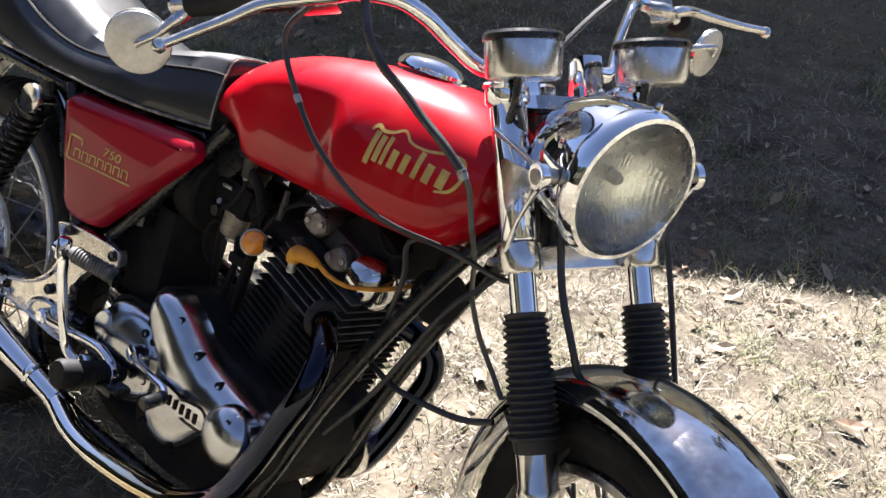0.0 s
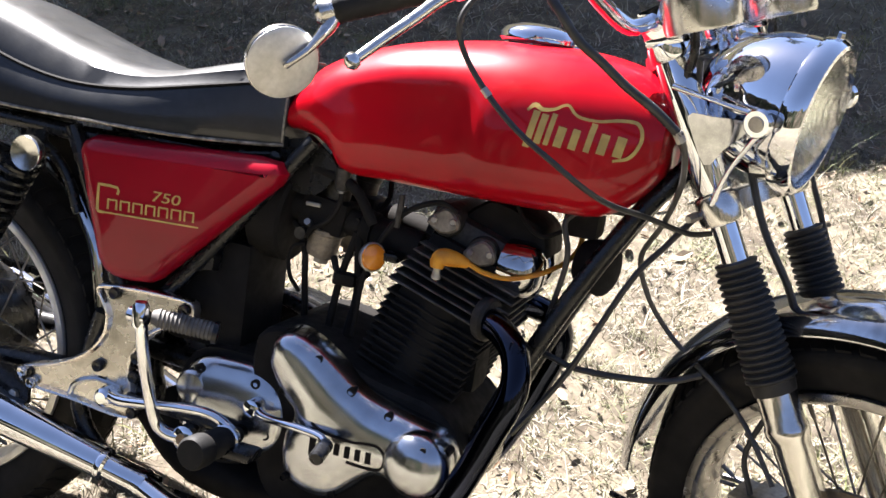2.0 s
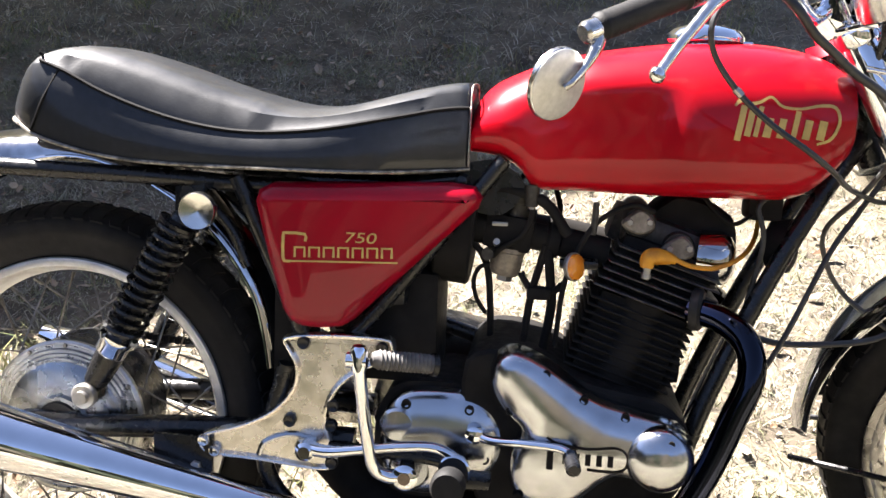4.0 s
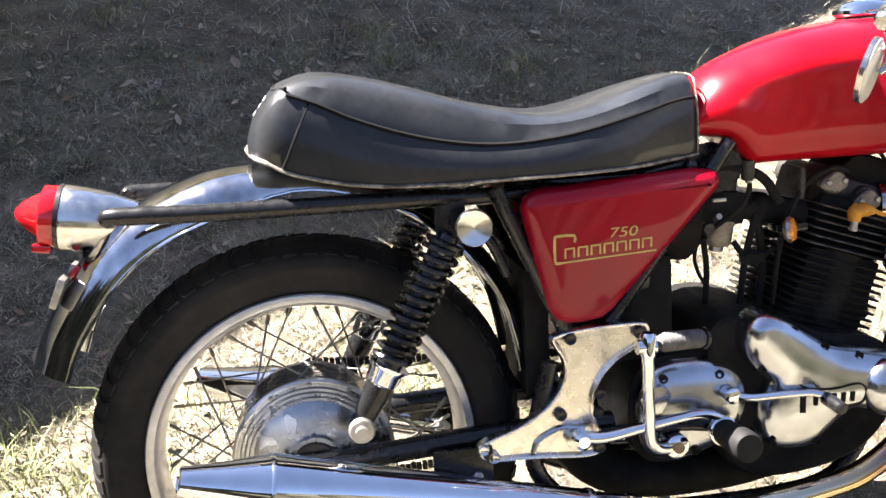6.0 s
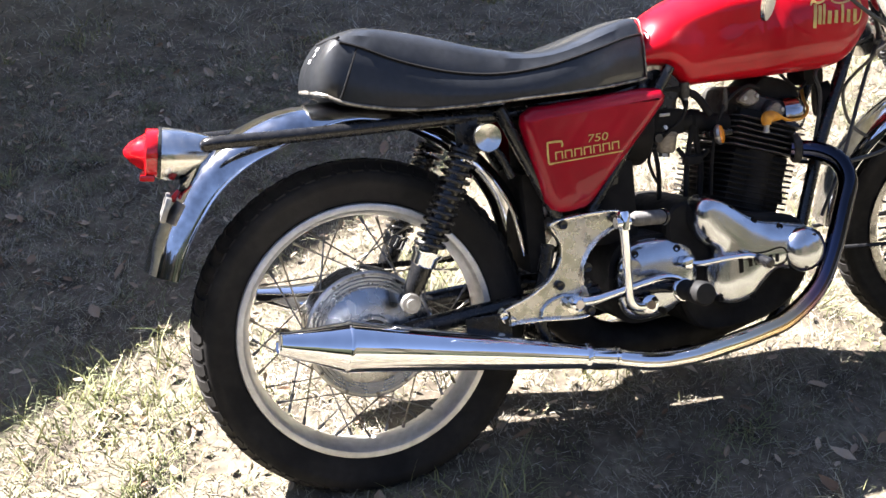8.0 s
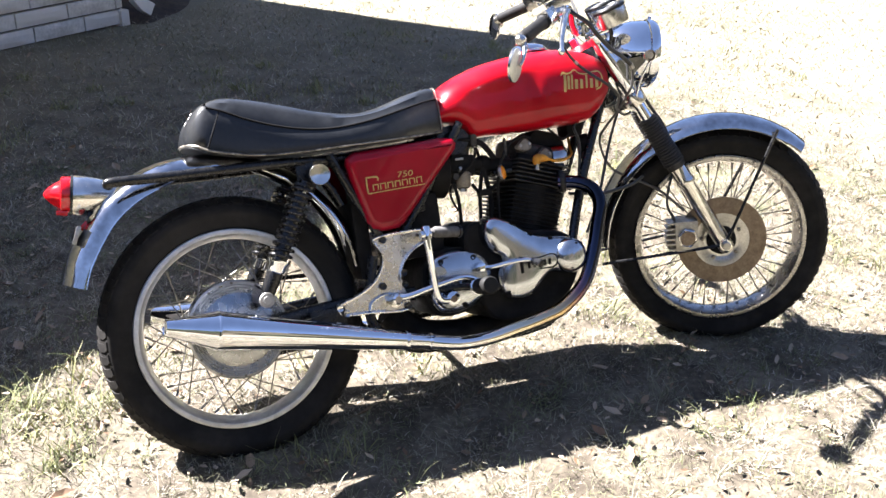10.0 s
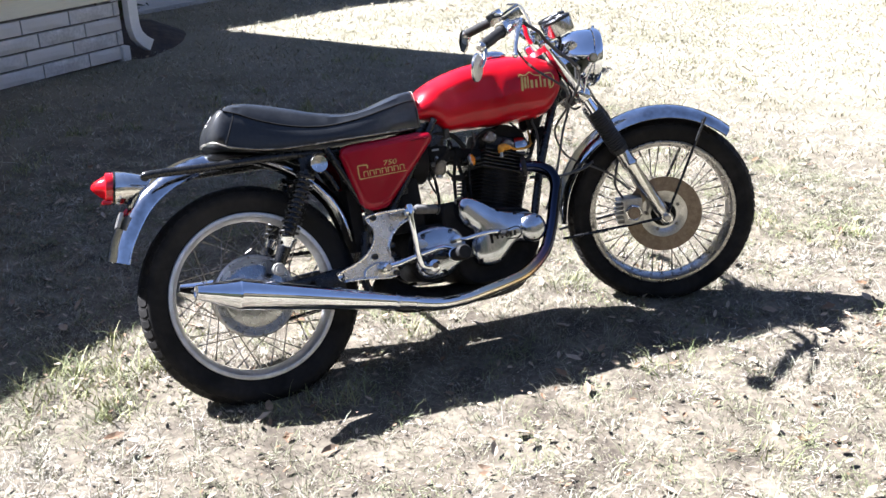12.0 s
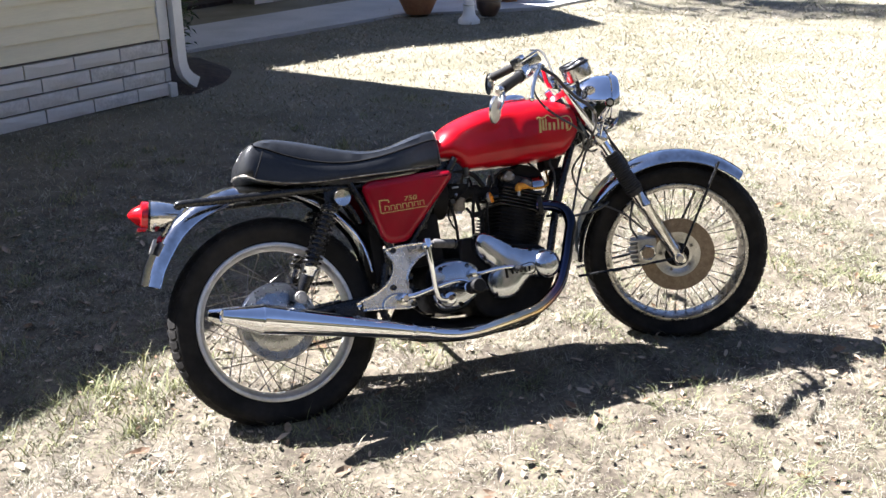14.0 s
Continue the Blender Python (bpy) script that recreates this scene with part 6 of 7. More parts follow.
def build_engine():
    # crankcase between the covers
    case = [(0.62, 0.48), (0.7, 0.5), (0.8, 0.46), (0.9, 0.44), (0.945, 0.39), (0.94, 0.33), (0.9, 0.27), (0.83, 0.235), (0.72, 0.225), (0.66, 0.25), (0.63, 0.33)]
    outline_part("crankcase", case, [(-0.1, 0.006), (-0.094, 0.0), (0.12, 0.0), (0.13, 0.008)], MATT, "black crankcase")
    # timing cover
    tim = [(0.658, 0.478), (0.668, 0.503), (0.694, 0.512), (0.738, 0.494), (0.8, 0.453), (0.86, 0.435), (0.92, 0.42), (0.945, 0.385), (0.945, 0.345), (0.915, 0.325), (0.88, 0.328), (0.84, 0.335), (0.81, 0.31), (0.78, 0.285), (0.745, 0.278), (0.71, 0.288), (0.692, 0.315), (0.692, 0.36), (0.704, 0.393), (0.684, 0.415), (0.662, 0.447)]
    tc = domed("timing_cover", tim, [(-0.092, 0.0), (-0.108, 0.0), (-0.113, 0.001)], [(0.69, 0.482), (0.715, 0.455), (0.75, 0.415), (0.77, 0.365), (0.82, 0.376), (0.9, 0.374)], -0.147, POLISH, "polished alloy timing cover")
    dome = lathe([(-0.01, 0.0475), (0.008, 0.0475), (0.015, 0.0462), (0.023, 0.0415), (0.03, 0.032), (0.0345, 0.017), (0.0355, 0.0)], (0.898, -0.13, 0.374), (0, -1, 0), 40)
    part("points_cover", dome, POLISH, tc, "round domed points cover")
    for x, z in ((0.91, 0.404), (0.89, 0.343)):
        part("points_screw", lathe([(0.0, 0.0045), (0.003, 0.0045)], (x, -0.157, z), (0, -1, 0), 10), MATT, tc)
    for x, z in ((0.674, 0.487), (0.736, 0.482), (0.79, 0.449), (0.848, 0.428), (0.688, 0.425), (0.705, 0.3), (0.78, 0.294), (0.935, 0.4)):
        part("screw", lathe([(0.0, 0.0062), (0.02, 0.0062), (0.0205, 0.0045), (0.017, 0.004), (0.017, 0.0)], (x, -0.117, z), (0, -1, 0), 14), MATT, tc, "dark recessed screw")
    # raised emblem on the cover: an outlined band with plain bars
    bvh = surface_of(tc)
    bm = bmesh.new()
    stroke(bvh, [(0.742, 0.396), (0.76, 0.388), (0.8, 0.384), (0.838, 0.388), (0.853, 0.378), (0.852, 0.36), (0.838, 0.352), (0.8, 0.354)], 0.003, bm, 0.0015)
    for k in range(5):
        a = 0.765 + k * 0.0155
        stroke(bvh, [(a + 0.004, 0.36), (a + 0.004, 0.376)], 0.0075, bm, 0.0015, n=1)
    stroke(bvh, [(0.748, 0.35), (0.748, 0.39)], 0.009, bm, 0.0015, n=1)
    part("cover_emblem", bm, MATT, tc, "black emblem of bars in an outline", smooth=False)
    # gearbox and its outer cover
    gb = [(0.498, 0.36), (0.505, 0.4), (0.53, 0.428), (0.575, 0.434), (0.625, 0.43), (0.66, 0.408), (0.675, 0.365), (0.663, 0.32), (0.625, 0.292), (0.575, 0.276), (0.525, 0.282), (0.502, 0.315)]
    outline_part("gearbox", [(0.5 + (x - 0.585) * 1.1 + 0.085, 0.36 + (z - 0.36) * 1.12) for x, z in gb], [(-0.08, 0.0), (0.08, 0.0)], MATT, "black gearbox casing")
    go = domed("gearbox_cover", [(0.59 + (x - 0.585) * 1.07, 0.36 + (z - 0.36) * 1.06) for x, z in gb], [(-0.06, 0.0), (-0.078, 0.0), (-0.081, 0.001)], [(0.55, 0.36), (0.59, 0.362), (0.63, 0.36)], -0.112, POLISH, "polished alloy gearbox cover")
    part("clutch_plug", lathe([(0.0, 0.026), (0.01, 0.026), (0.014, 0.022), (0.015, 0.0)], (0.527, -0.097, 0.382), (0, -1, 0), 28), POLISH, go, "round clutch inspection plug")
    for x, z in ((0.538, 0.414), (0.63, 0.412), (0.655, 0.34), (0.59, 0.29), (0.52, 0.31)):
        part("screw", lathe([(0.0, 0.007), (0.012, 0.007), (0.0125, 0.0045), (0.009, 0.004), (0.009, 0.0)], (x, -0.096, z), (0, -1, 0), 14), MATT, go)
    part("kick_spindle_housing", lathe([(0.0, 0.034), (0.022, 0.031), (0.026, 0.027), (0.026, 0.0)], (0.547, -0.085, 0.318), (0, -1, 0), 28), POLISH, go, "alloy boss round the kick-start spindle")
    # primary case on the left
    prim = [(0.45, 0.33), (0.48, 0.44), (0.545, 0.493), (0.633, 0.482), (0.722, 0.458), (0.82, 0.425), (0.93, 0.37), (0.95, 0.31), (0.9, 0.26), (0.7, 0.24), (0.5, 0.26)]
    outline_part("primary_case", prim, [(0.12, 0.0), (0.17, 0.0), (0.185, 0.01)], ALLOY, "polished primary chain case")
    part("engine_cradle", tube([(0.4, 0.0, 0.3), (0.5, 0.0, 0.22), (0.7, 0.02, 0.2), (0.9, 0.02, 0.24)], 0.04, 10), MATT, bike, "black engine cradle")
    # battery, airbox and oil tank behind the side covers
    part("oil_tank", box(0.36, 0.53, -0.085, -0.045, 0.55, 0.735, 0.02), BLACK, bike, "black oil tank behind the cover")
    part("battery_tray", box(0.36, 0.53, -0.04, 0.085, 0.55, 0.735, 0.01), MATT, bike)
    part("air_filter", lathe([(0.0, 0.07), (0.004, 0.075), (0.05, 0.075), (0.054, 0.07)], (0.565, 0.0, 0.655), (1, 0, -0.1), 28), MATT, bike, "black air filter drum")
    # plain black box that fills the dark area below the side cover
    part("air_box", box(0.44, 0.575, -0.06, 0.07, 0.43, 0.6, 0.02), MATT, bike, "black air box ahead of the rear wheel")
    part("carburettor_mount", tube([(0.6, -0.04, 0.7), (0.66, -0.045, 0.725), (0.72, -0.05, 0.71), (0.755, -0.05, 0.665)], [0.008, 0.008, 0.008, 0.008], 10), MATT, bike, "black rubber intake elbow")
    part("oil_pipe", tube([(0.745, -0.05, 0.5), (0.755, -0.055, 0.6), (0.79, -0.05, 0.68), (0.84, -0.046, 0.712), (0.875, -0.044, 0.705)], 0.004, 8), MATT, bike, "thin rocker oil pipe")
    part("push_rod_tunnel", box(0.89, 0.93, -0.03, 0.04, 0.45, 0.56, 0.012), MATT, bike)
    # black filler between the frame and the rear wheel
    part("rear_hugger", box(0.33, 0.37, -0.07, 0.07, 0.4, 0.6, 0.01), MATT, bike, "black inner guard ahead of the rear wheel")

    # cylinders: tilted block of thin fins; the axis leans ahead
    tilt = radians(-18)
    eng = Matrix.Translation((0.828, 0.043, 0.44)) @ Matrix.Rotation(-tilt, 4, "Y")
    for k in range(11):
        z = 0.004 + k * 0.0118
        part("barrel_fin", moved(box(-0.078, 0.078, -0.105, 0.105, z, z + 0.0042, 0.0016, segments=1), eng), MATT, bike, "black cylinder fin")
    part("barrel_core", moved(box(-0.066, 0.066, -0.096, 0.096, 0.0, 0.138, 0.012), eng), MATT, bike, "black iron cylinder block")
    for v in (-0.055, 0.055):
        part("cylinder_barrel", moved(lathe([(0.0, 0.049), (0.14, 0.049)], (0, v, 0), (0, 0, 1), 28), eng), MATT, bike, "black iron cylinder barrel")
    for k in range(6):
        z = 0.142 + k * 0.0122
        g = 0.005 * k
        part("head_fin", moved(box(-0.082 + g * 0.6, 0.098 - g * 0.4, -0.112 + g * 0.6, 0.112 - g * 0.6, z, z + 0.003, 0.0013, segments=1), eng), FINEDGE, bike, "cylinder head fin")
    part("head_core", moved(box(-0.065, 0.08, -0.08, 0.08, 0.135, 0.225, 0.02), eng), MATT, bike, "dark alloy cylinder head")
    part("rocker_box", moved(box(-0.068, 0.07, -0.068, 0.068, 0.2, 0.258, 0.028, segments=4), eng), GRIMY, bike, "grey cast rocker box")
    for u in (-0.02, 0.045):
        part("rocker_housing", moved(lathe([(-0.076, 0.021), (-0.072, 0.0235), (0.072, 0.0235), (0.076, 0.021)], (u - 0.03, 0.0, 0.244 if u < 0 else 0.229), (0, 1, 0), 20), eng), GRIMY, bike, "rounded cast rocker spindle housing")
    for v in (-0.045, 0.05):
        part("rocker_cover", moved(lathe([(0.0, 0.04), (0.03, 0.04), (0.042, 0.034), (0.05, 0.02), (0.052, 0.0)], (0.052, v, 0.226), (0.85, -0.2, 0.25), 30), eng), OLD_CHROME, bike, "domed polished rocker cover")
    for u, w in ((-0.05, 0.246), (0.016, 0.231)):
        rc = part("rocker_spindle_cap", moved(plate(rounded([(u - 0.024, w - 0.01), (u - 0.008, w + 0.015), (u + 0.01, w + 0.013), (u + 0.022, w - 0.003), (u + 0.006, w - 0.018), (u - 0.014, w - 0.018)], 3), [(-0.07, 0), (-0.083, 0.0), (-0.086, 0.003)]), eng), BOWL, bike, "oval cast spindle cover plate")
        for du, dw in ((-0.014, -0.006), (0.012, 0.004)):
            part("bolt", moved(bolt((u + du, -0.085, w + dw), (0, -1, 0), 0.0052, 0.005), eng), PEWTER, rc)
    # the head steady over the cylinder head, made solid to keep the gap dark
    part("head_steady", moved(plate(rounded([(-0.03, 0.25), (-0.022, 0.285), (0.0, 0.3), (0.06, 0.3), (0.082, 0.285), (0.086, 0.25)], 3), [(-0.05, 0.004), (-0.044, 0.0), (0.044, 0.0), (0.05, 0.004)]), eng), MATT, bike, "black steady bracket over the cylinder head")
    part("intake_cover", moved(box(-0.085, -0.05, -0.035, 0.04, 0.2, 0.255, 0.012), eng), GRIMY, bike)
    # spark plug with its yellow cap and lead
    part("spark_plug", lathe([(0.012, 0.007), (0.016, 0.007), (0.018, 0.0055), (0.03, 0.0055)], (0.8655, -0.073, 0.604), (0.04, -0.22, 0.95), 10), PEWTER, bike)
    part("plug_cap", tube([(0.866, -0.079, 0.63), (0.867, -0.078, 0.64), (0.873, -0.076, 0.646), (0.89, -0.071, 0.645), (0.906, -0.066, 0.641)], [0.009, 0.0115, 0.0125, 0.0105, 0.006], 12), YELLOW, bike, "yellow rubber spark plug cap")
    part("plug_lead", tube([(0.906, -0.066, 0.642), (0.93, -0.062, 0.633), (0.965, -0.055, 0.632), (1.005, -0.02, 0.645), (1.03, 0.03, 0.668), (1.035, 0.045, 0.71)], 0.0036, 8), YELLOW, bike, "yellow spark plug lead")


build_engine()


def build_carburettor(v):
    c = new("carburettor")
    c.parent = bike
    c.matrix_local = Matrix.Translation((0.675, v, 0.66)) @ Matrix.Rotation(radians(8), 4, "Y")
    tagged(c, "grimy grey alloy carburettor")
    part("body", lathe([(-0.06, 0.026), (-0.04, 0.026), (-0.035, 0.021), (0.05, 0.02), (0.055, 0.026), (0.07, 0.026)], (0, 0, 0), (1, 0, 0), 20), MATT, c)
    part("choke_body", box(-0.042, 0.03, -0.026, 0.024, -0.026, 0.026, 0.01), MATT, c, "dark square choke body")
    part("mixing_chamber", lathe([(-0.02, 0.019), (0.045, 0.019), (0.046, 0.022), (0.056, 0.022), (0.06, 0.014)], (0, 0, 0), (0, 0, 1), 20), GRIMY, c)
    part("float_bowl", lathe([(-0.066, 0.012), (-0.064, 0.02), (-0.058, 0.0235), (-0.03, 0.0245), (-0.028, 0.027), (-0.022, 0.027), (-0.02, 0.02)], (-0.002, -0.002, 0), (0, 0, 1), 24), BOWL, c, "round float bowl of stained alloy")
    part("bowl_plug", lathe([(0.0, 0.012), (0.012, 0.012)], (0.0, 0, -0.074), (0, 0, 1), 6), PEWTER, c)
    part("manifold", lathe([(0.0, 0.022), (0.07, 0.024)], (0.07, 0, 0.0), (1, 0.1, -0.08), 18), MATT, c)
    part("tickler", lathe([(0, 0.005), (0.02, 0.005)], (-0.02, -0.02, -0.02), (0, -1, 0.4), 8), PEWTER, c)
    part("fuel_banjo", lathe([(0, 0.009), (0.012, 0.009)], (-0.03, -0.02, -0.035), (0, -1, 0), 12), GRIMY, c)


build_carburettor(-0.012)
build_carburettor(0.09)


# ---- footrest plate, levers and pedals
def build_controls():
    zp = [(0.36, 0.505), (0.42, 0.512), (0.5, 0.51), (0.517, 0.5), (0.515, 0.478), (0.49, 0.466), (0.46, 0.45), (0.436, 0.425), (0.424, 0.39), (0.432, 0.35), (0.44, 0.325), (0.432, 0.308), (0.4, 0.306), (0.33, 0.316), (0.262, 0.322), (0.243, 0.33), (0.238, 0.346), (0.25, 0.358), (0.3, 0.372), (0.345, 0.396), (0.372, 0.43), (0.376, 0.462), (0.366, 0.482)]

    def warp(x, z):
        return -0.11 * (0.39 - x) * 1.0 + 0.002

    for s in (-1, 1):
        w = (lambda x, z: warp(x, z)) if s < 0 else (lambda x, z: -warp(x, z))
        b = -0.104 if s < 0 else 0.104
        pl = part("footrest_plate", plate(rounded(zp, 3), [(b, 0.0), (b + s * 0.012, 0.0), (b + s * 0.016, 0.0015), (b + s * 0.0165, 0.003), (b + s * 0.0155, 0.0055), (b + s * 0.009, 0.0085)], w), BUFFED, bike, "polished alloy footrest plate with raised edges")
        for x, z in ((0.388, 0.497), (0.5, 0.493), (0.37, 0.38), (0.432, 0.405), (0.43, 0.375), (0.432, 0.318), (0.246, 0.345), (0.262, 0.33)):
            part("plate_bolt", lathe([(0.0, 0.0095), (0.007, 0.0095), (0.009, 0.008), (0.007, 0.005)], (x, b + s * 0.0095 + w(x, z), z), (0, s, 0), 12), BLACK if x > 0.3 else ALLOY, pl)
        part("plate_rib", tube([(0.408, b + s * 0.01 + w(0.408, 0.352), 0.352), (0.37, b + s * 0.01 + w(0.37, 0.358), 0.358), (0.335, b + s * 0.01 + w(0.335, 0.345), 0.345), (0.325, b + s * 0.01 + w(0.325, 0.325), 0.325)], 0.0045, 8), POLISH, pl)
        part("plate_boss", lathe([(0.0, 0.018), (0.012, 0.017), (0.014, 0.01)], (0.395, b + s * 0.009 + w(0.395, 0.338), 0.338), (0, s, 0), 24), ALLOY, pl)
    # kick-start: boss on its spindle, crank up the side, folded rubber pedal
    kick = new("kick_starter")
    kick.parent = bike
    tagged(kick, "chrome kick-start crank with a folding ribbed rubber pedal")
    part("boss", lathe([(0.0, 0.019), (0.03, 0.019), (0.033, 0.015)], (0.545, -0.115, 0.318), (0, -1, 0), 20), CHROME, kick)
    part("spindle_end", lathe([(0.0, 0.009), (0.036, 0.009)], (0.545, -0.115, 0.318), (0, -1, 0), 12), RUST, kick)
    part("crank", tube([(0.545, -0.135, 0.318), (0.52, -0.142, 0.318), (0.5, -0.15, 0.335), (0.492, -0.165, 0.39), (0.486, -0.178, 0.45), (0.483, -0.184, 0.495)], [0.012, 0.0105, 0.0095, 0.009, 0.009, 0.0095], 12), CHROME, kick, "curved chrome crank arm")
    bm = lathe([(-0.017, 0.011), (0.012, 0.0125), (0.018, 0.009)], (0.483, -0.186, 0.5), (0, 0, 1), 16)
    lathe([(-0.012, 0.011), (0.016, 0.011)], (0.478, -0.185, 0.497), (1, 0, 0), 16, bm)
    part("knuckle", bm, CHROME, kick)
    a, d = Vector((0.5, -0.183, 0.5)), Vector((0.085, 0.036, -0.012)).normalized()
    prof = [(0.0, 0.009), (0.006, 0.012)]
    for k in range(13):
        prof += [(0.008 + k * 0.0058, 0.0125), (0.011 + k * 0.0058, 0.0145), (0.0125 + k * 0.0058, 0.0125)]
    prof += [(0.088, 0.0135), (0.089, 0.004)]
    part("pedal_rubber", lathe(prof, a, d, 18), PEGRUB, kick, "ribbed grey pedal rubber")
    part("pedal_cap", lathe([(0.086, 0.0165), (0.093, 0.0165), (0.094, 0.0)], a, d, 18), BLACK, kick)
    # gear lever
    gl = new("gear_lever")
    gl.parent = bike
    tagged(gl, "chrome gear lever with a rubber toe piece")
    part("lever", tube([(0.64, -0.12, 0.383), (0.665, -0.135, 0.38), (0.71, -0.15, 0.385), (0.76, -0.158, 0.385), (0.778, -0.168, 0.378)], [0.0085, 0.007, 0.006, 0.006, 0.006], 10), CHROME, gl)
    part("pivot", lathe([(0.0, 0.013), (0.02, 0.013), (0.022, 0.009)], (0.64, -0.112, 0.384), (0, -1, 0), 18), CHROME, gl)
    part("toe_rubber", lathe([(0.0, 0.009), (0.002, 0.0105), (0.04, 0.0105), (0.043, 0.008), (0.044, 0.0)], (0.775, -0.162, 0.378), (0.12, -1, -0.12), 14), BLACK, gl)
    # rider's footrest and the brake pedal's rod
    fr = new("footrest")
    fr.parent = bike
    tagged(fr, "rider's footrest with a black ribbed rubber")
    a, d = Vector((0.616, -0.118, 0.335)), Vector((-0.01, -1, 0.09)).normalized()
    prof = [(0.0, 0.012), (0.02, 0.012), (0.021, 0.02), (0.028, 0.0215), (0.03, 0.018)]
    for k in range(9):
        prof += [(0.033 + k * 0.006, 0.0185), (0.0365 + k * 0.006, 0.021), (0.038 + k * 0.006, 0.0185)]
    prof += [(0.09, 0.021), (0.092, 0.0235), (0.116, 0.0235), (0.121, 0.02), (0.122, 0.0)]
    part("rubber", lathe(prof, a, d, 22), GRIP, fr, "black ribbed footrest rubber")
    part("collar", lathe([(0.026, 0.0195), (0.028, 0.0228), (0.036, 0.0228), (0.038, 0.0195)], a, d, 22), CHROME, fr, "chrome footrest collar")
    part("footrest_bar", tube([(0.43, -0.12, 0.345), (0.5, -0.122, 0.345), (0.57, -0.122, 0.342), (0.62, -0.125, 0.335)], 0.0095, 10), BLACK, fr)
    bp = new("brake_pedal")
    bp.parent = bike
    tagged(bp, "chrome brake pedal lever")
    part("lever", tube([(0.4, -0.128, 0.345), (0.43, -0.14, 0.346), (0.48, -0.148, 0.356), (0.54, -0.15, 0.366), (0.585, -0.148, 0.368), (0.615, -0.145, 0.355), (0.63, -0.145, 0.338)], [0.0105, 0.0095, 0.008, 0.0075, 0.0075, 0.0075, 0.009], 12), CHROME, bp)
    part("pivot", lathe([(0.0, 0.014), (0.022, 0.014), (0.026, 0.009)], (0.398, -0.118, 0.342), (0, -1, 0), 20), CHROME, bp)
    part("pad", box(0.622, 0.668, -0.175, -0.135, 0.322, 0.336, 0.005), BLACK, bp)


build_controls()


def build_side_stand():
    st = new("side_stand")
    st.parent = bike
    tagged(st, "black side stand reaching to the lawn")
    foot = BIKE.inverted() @ Vector((0.62, 0.38, 0.006))
    part("leg", tube([(0.56, 0.1, 0.2), tuple((Vector((0.56, 0.1, 0.2)) + foot) / 2), tuple(foot)], 0.011, 10), BLACK, st)
    part("foot", lathe([(0, 0.016), (0.012, 0.014), (0.02, 0.011)], foot, Vector((0.56, 0.1, 0.2)) - foot, 14), BLACK, st)


build_side_stand()


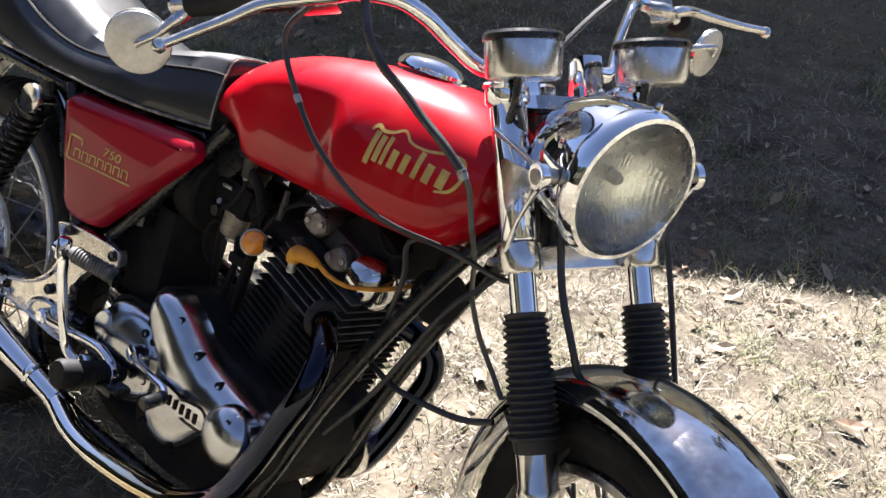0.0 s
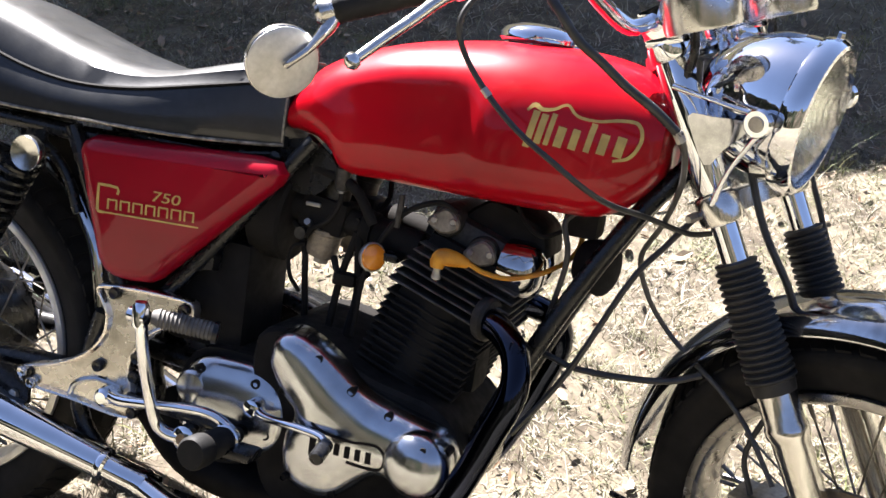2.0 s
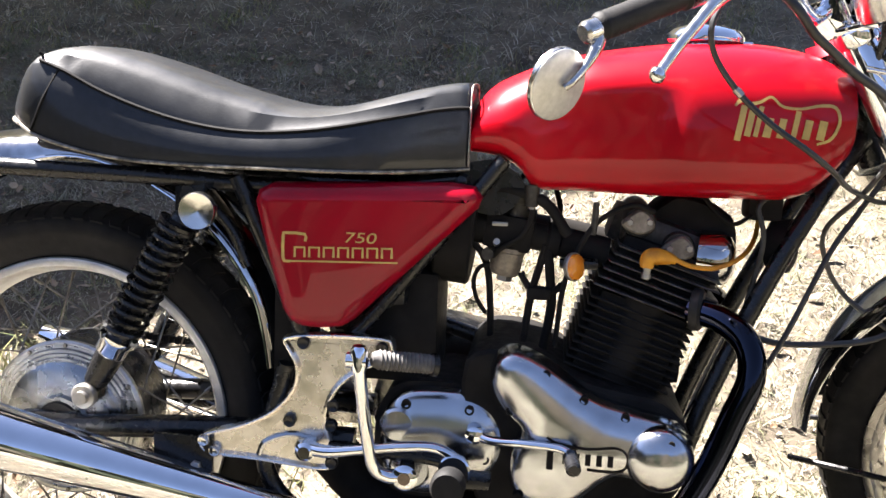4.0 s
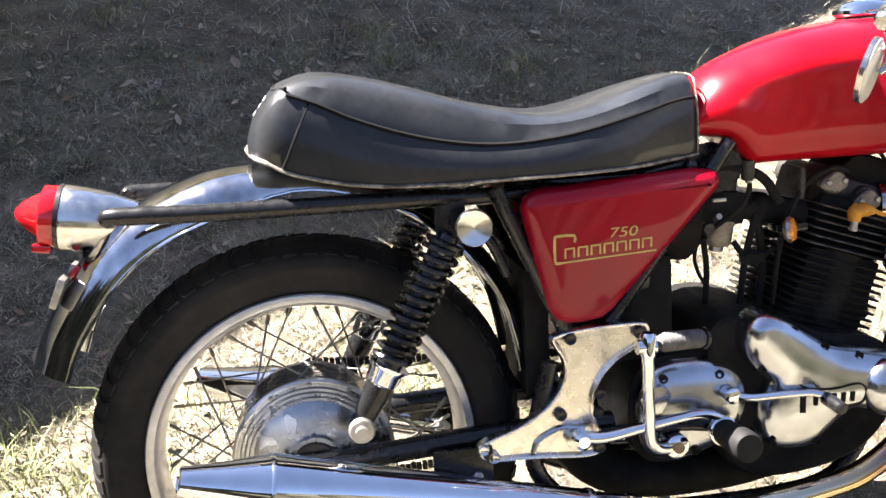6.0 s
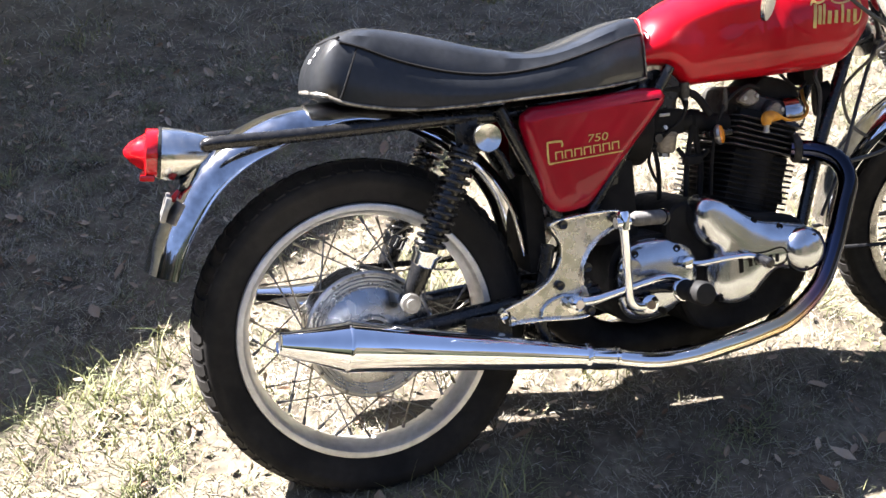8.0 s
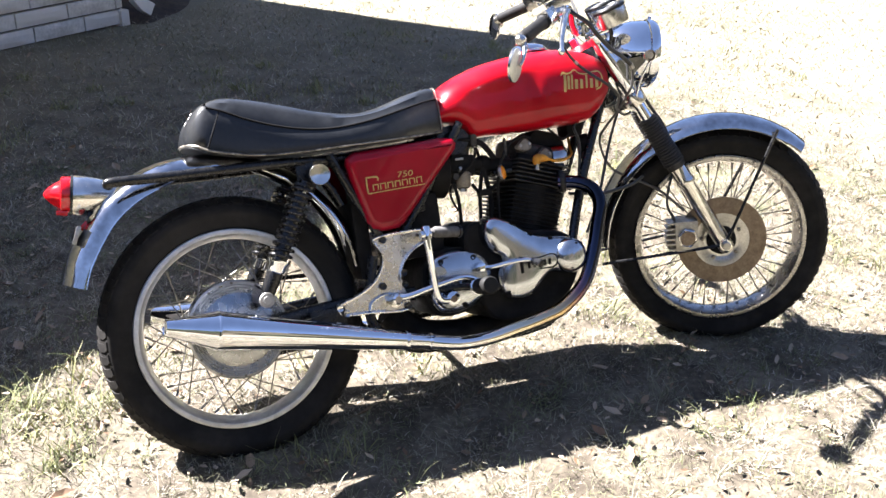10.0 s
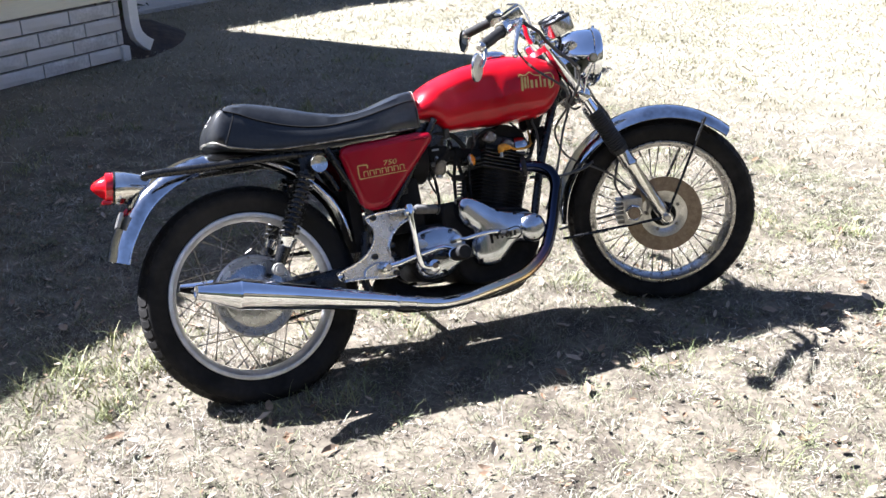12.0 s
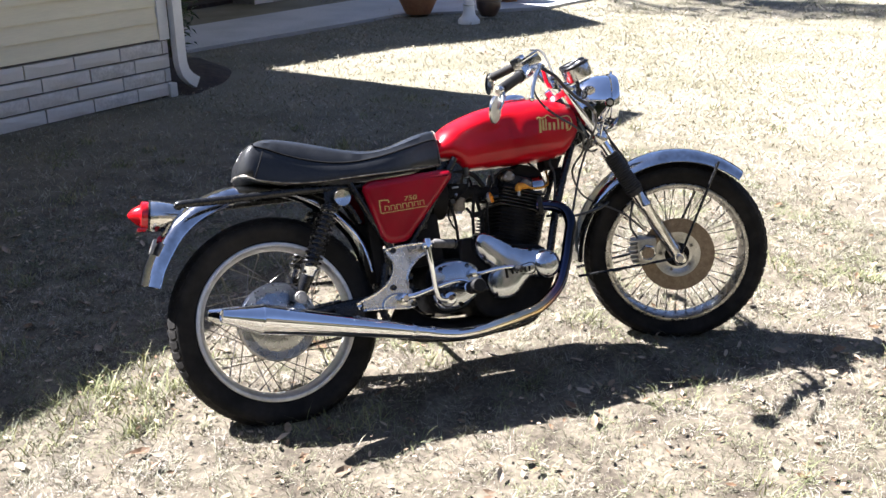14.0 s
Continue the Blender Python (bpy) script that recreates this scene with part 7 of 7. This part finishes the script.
# ---- cables, hoses and small fittings
def build_cables():
    S = lambda u, v, w: tuple(STEER @ Vector((u, v, w)))
    clutch = [S(0.03, 0.22, 0.46), S(0.06, 0.1, 0.43), S(0.04, -0.02, 0.33), (1.1, 0.0, 0.9)]
    part("cable", tube(clutch, 0.0042, 8), CABLE, bike)
    # two cables from the right lever: one over the tank's flank, one round the fork
    part("cable", tube([S(0.0, -0.315, 0.408), (0.905, -0.245, 0.955), (0.912, -0.239, 0.919), (0.944, -0.233, 0.877), (0.987, -0.233, 0.84), (1.034, -0.227, 0.81), (1.072, -0.205, 0.784), (1.097, -0.161, 0.767), (1.13, -0.09, 0.752), (1.18, -0.04, 0.735), (1.21, -0.03, 0.74)], 0.0037, 8), CABLE, bike, "black throttle cable over the tank side")
    part("cable", tube([S(0.014, -0.255, 0.43), S(0.03, -0.262, 0.4), (1.007, -0.212, 0.979), (1.032, -0.204, 0.95), (1.061, -0.188, 0.929), (1.09, -0.175, 0.907), (1.125, -0.166, 0.886), (1.158, -0.153, 0.86)], 0.0058, 10), CABLE, bike, "thick black brake hose")
    part("hose", tube([(1.158, -0.153, 0.86), (1.166, -0.14, 0.84), (1.167, -0.116, 0.801), (1.149, -0.055, 0.744), (1.122, 0.007, 0.685), (1.138, 0.034, 0.629), (1.171, 0.048, 0.584), (1.213, 0.037, 0.553), (1.257, 0.018, 0.526), (1.3, -0.005, 0.49), (1.345, -0.03, 0.43)], 0.0038, 8), HOSE, bike, "thin grey brake hose down to the caliper")
    part("cable_ferrule", tube([(0.94, -0.2335, 0.881), (0.948, -0.2332, 0.873)], 0.0048, 8, n=1), PEWTER, bike)
    part("hose_union", tube([(1.154, -0.1545, 0.864), (1.161, -0.151, 0.853)], 0.0064, 8, n=1), PEWTER, bike)
    part("cable", tube([S(0.1, -0.1, 0.26), S(0.05, -0.06, 0.2), S(0.03, -0.05, 0.1), (1.16, -0.02, 0.72), (1.12, -0.04, 0.66), (1.06, -0.05, 0.52), (1.0, -0.06, 0.42)], 0.0042, 8), CABLE, bike)
    part("cable", tube([S(0.1, 0.1, 0.26), S(0.08, 0.12, 0.2), S(0.07, 0.13, 0.05), S(0.06, 0.13, -0.1), S(0.055, 0.12, -0.3), S(0.055, 0.08, -0.43)], 0.0042, 8), CABLE, bike, "black instrument cable")
    part("cable", tube([S(0.09, -0.045, 0.13), S(0.085, -0.05, 0.04), S(0.09, -0.045, -0.04), S(0.08, -0.03, -0.1)], 0.005, 8), CABLE, bike)
    part("cable", tube([(1.12, 0.0, 0.74), (1.06, -0.02, 0.74), (1.02, -0.03, 0.72), (1.03, -0.03, 0.66), (1.0, -0.02, 0.5)], 0.004, 8), CABLE, bike)
    part("oil_hose", tube([(0.985, -0.01, 0.535), (1.033, -0.02, 0.528), (1.062, -0.02, 0.521), (1.115, -0.02, 0.522), (1.186, -0.02, 0.532), (1.23, -0.015, 0.55)], 0.0048, 8), CABLE, bike, "black hose behind the front wheel")
    # fuel hoses and breather pipes behind the cylinders
    part("hose", tube([(0.585, -0.02, 0.63), (0.605, -0.02, 0.643), (0.623, -0.02, 0.636), (0.639, -0.02, 0.609), (0.646, -0.02, 0.56), (0.648, -0.01, 0.5), (0.645, 0.0, 0.44)], 0.0052, 8), MATT, bike, "black rubber breather hose")
    part("hose", tube([(0.642, -0.025, 0.612), (0.628, -0.03, 0.606), (0.621, -0.03, 0.585), (0.627, -0.03, 0.56), (0.64, -0.022, 0.538)], 0.0034, 8), MATT, bike)
    part("hose", tube([(0.725, -0.03, 0.645), (0.717, -0.03, 0.615), (0.707, -0.03, 0.572), (0.699, -0.03, 0.505), (0.695, -0.02, 0.45)], 0.0058, 8), MATT, bike, "black rubber hose")
    part("hose", tube([(0.728, -0.03, 0.64), (0.733, -0.03, 0.599), (0.737, -0.03, 0.557), (0.729, -0.03, 0.497), (0.72, -0.02, 0.45)], 0.007, 8), MATT, bike, "black rubber hose")
    part("hose", tube([(0.69, -0.024, 0.602), (0.7, -0.03, 0.585), (0.715, -0.034, 0.574), (0.737, -0.034, 0.578), (0.753, -0.04, 0.592)], 0.0052, 8), MATT, bike)
    part("hose_clip", box(0.7, 0.735, -0.045, -0.02, 0.566, 0.584, 0.005), MATT, bike, "black hose clip")
    part("fuel_banjo", tube([(0.792, -0.05, 0.715), (0.792, -0.05, 0.69), (0.79, -0.05, 0.668)], [0.004, 0.0055, 0.0045], 8, n=1), GRIMY, bike, "brass and steel oil pipe union")
    part("lower_bar", tube([(0.52, 0.1, 0.492), (0.557, 0.1, 0.488), (0.633, 0.1, 0.467), (0.722, 0.1, 0.443), (0.78, 0.1, 0.43)], 0.013, 10), BLACK, bike, "black lower engine bar")
    # throttle cables, choke levers and wiring crowded under the tank
    for v in (-0.012, 0.09):
        part("throttle_cable", tube([(0.68, v, 0.715), (0.684, v * 0.8, 0.74), (0.72, v * 0.5, 0.765), (0.8, 0.0, 0.775)], 0.0032, 8), MATT, bike)
        part("cable_adjuster", lathe([(0.0, 0.006), (0.012, 0.006), (0.013, 0.004), (0.02, 0.004)], (0.678, v, 0.712), (0.05, 0, 1), 8), PEWTER, bike)
    part("fuel_pipe", tube([(0.7, -0.05, 0.712), (0.702, -0.052, 0.69), (0.688, -0.05, 0.66), (0.66, -0.045, 0.64), (0.648, -0.034, 0.626)], 0.0042, 8), MATT, bike, "black fuel pipe")
    part("fuel_pipe", tube([(0.735, 0.05, 0.72), (0.742, 0.03, 0.69), (0.73, 0.0, 0.668), (0.722, -0.03, 0.662)], 0.0042, 8), MATT, bike)
    part("pipe_clip", lathe([(0.0, 0.0055), (0.006, 0.0055)], (0.7005, -0.0515, 0.7), (0, 0, 1), 10), PEWTER, bike)
    part("choke_lever", box(0.645, 0.668, -0.045, -0.04, 0.672, 0.678, 0.002), PEWTER, bike)
    part("wiring", tube([(0.72, -0.03, 0.745), (0.8, -0.04, 0.735), (0.88, -0.03, 0.742), (0.96, 0.0, 0.738), (1.03, 0.01, 0.73)], 0.005, 8), MATT, bike, "black wiring under the tank")
    part("wiring", tube([(0.94, -0.01, 0.735), (0.965, -0.02, 0.705), (0.99, -0.015, 0.69), (1.02, 0.0, 0.705)], 0.0034, 8), MATT, bike)
    part("head_steady", box(0.86, 0.91, -0.02, 0.09, 0.735, 0.745, 0.003), BLACK, bike, "black head steady plate")
    part("fuel_tap", lathe([(0.0, 0.012), (0.03, 0.01), (0.032, 0.006)], (0.7, -0.05, 0.735), (0, 0, -1), 12), GRIMY, bike)
    # amber side reflector below the tank
    ref = part("reflector", lathe([(-0.006, 0.014), (0.0, 0.0205), (0.005, 0.021), (0.006, 0.019)], (0.763, -0.062, 0.622), (0.8, -0.58, 0.12), 28), PEWTER, bike, "round amber side reflector in a metal ring")
    part("reflector_lens", lathe([(0.006, 0.019), (0.01, 0.0175), (0.013, 0.01), (0.014, 0.0)], (0.763, -0.062, 0.622), (0.8, -0.58, 0.12), 28), AMBER, ref)
    part("reflector_stay", box(0.745, 0.8, -0.058, -0.03, 0.618, 0.63, 0.003), BLACK, bike)
    part("ignition_switch", box(1.01, 1.06, -0.005, 0.06, 0.695, 0.745, 0.01), MATT, bike, "black coil housing under the tank")
    part("horn", lathe([(0.0, 0.035), (0.03, 0.04), (0.035, 0.03)], (1.05, 0.02, 0.66), (0.8, -0.4, 0), 20), MATT, bike)
    part("seat_bolt", lathe([(0, 0.009), (0.008, 0.009), (0.01, 0.005)], (0.6, -0.062, 0.735), (0, -1, 0), 10), BLACK, bike)


build_cables()
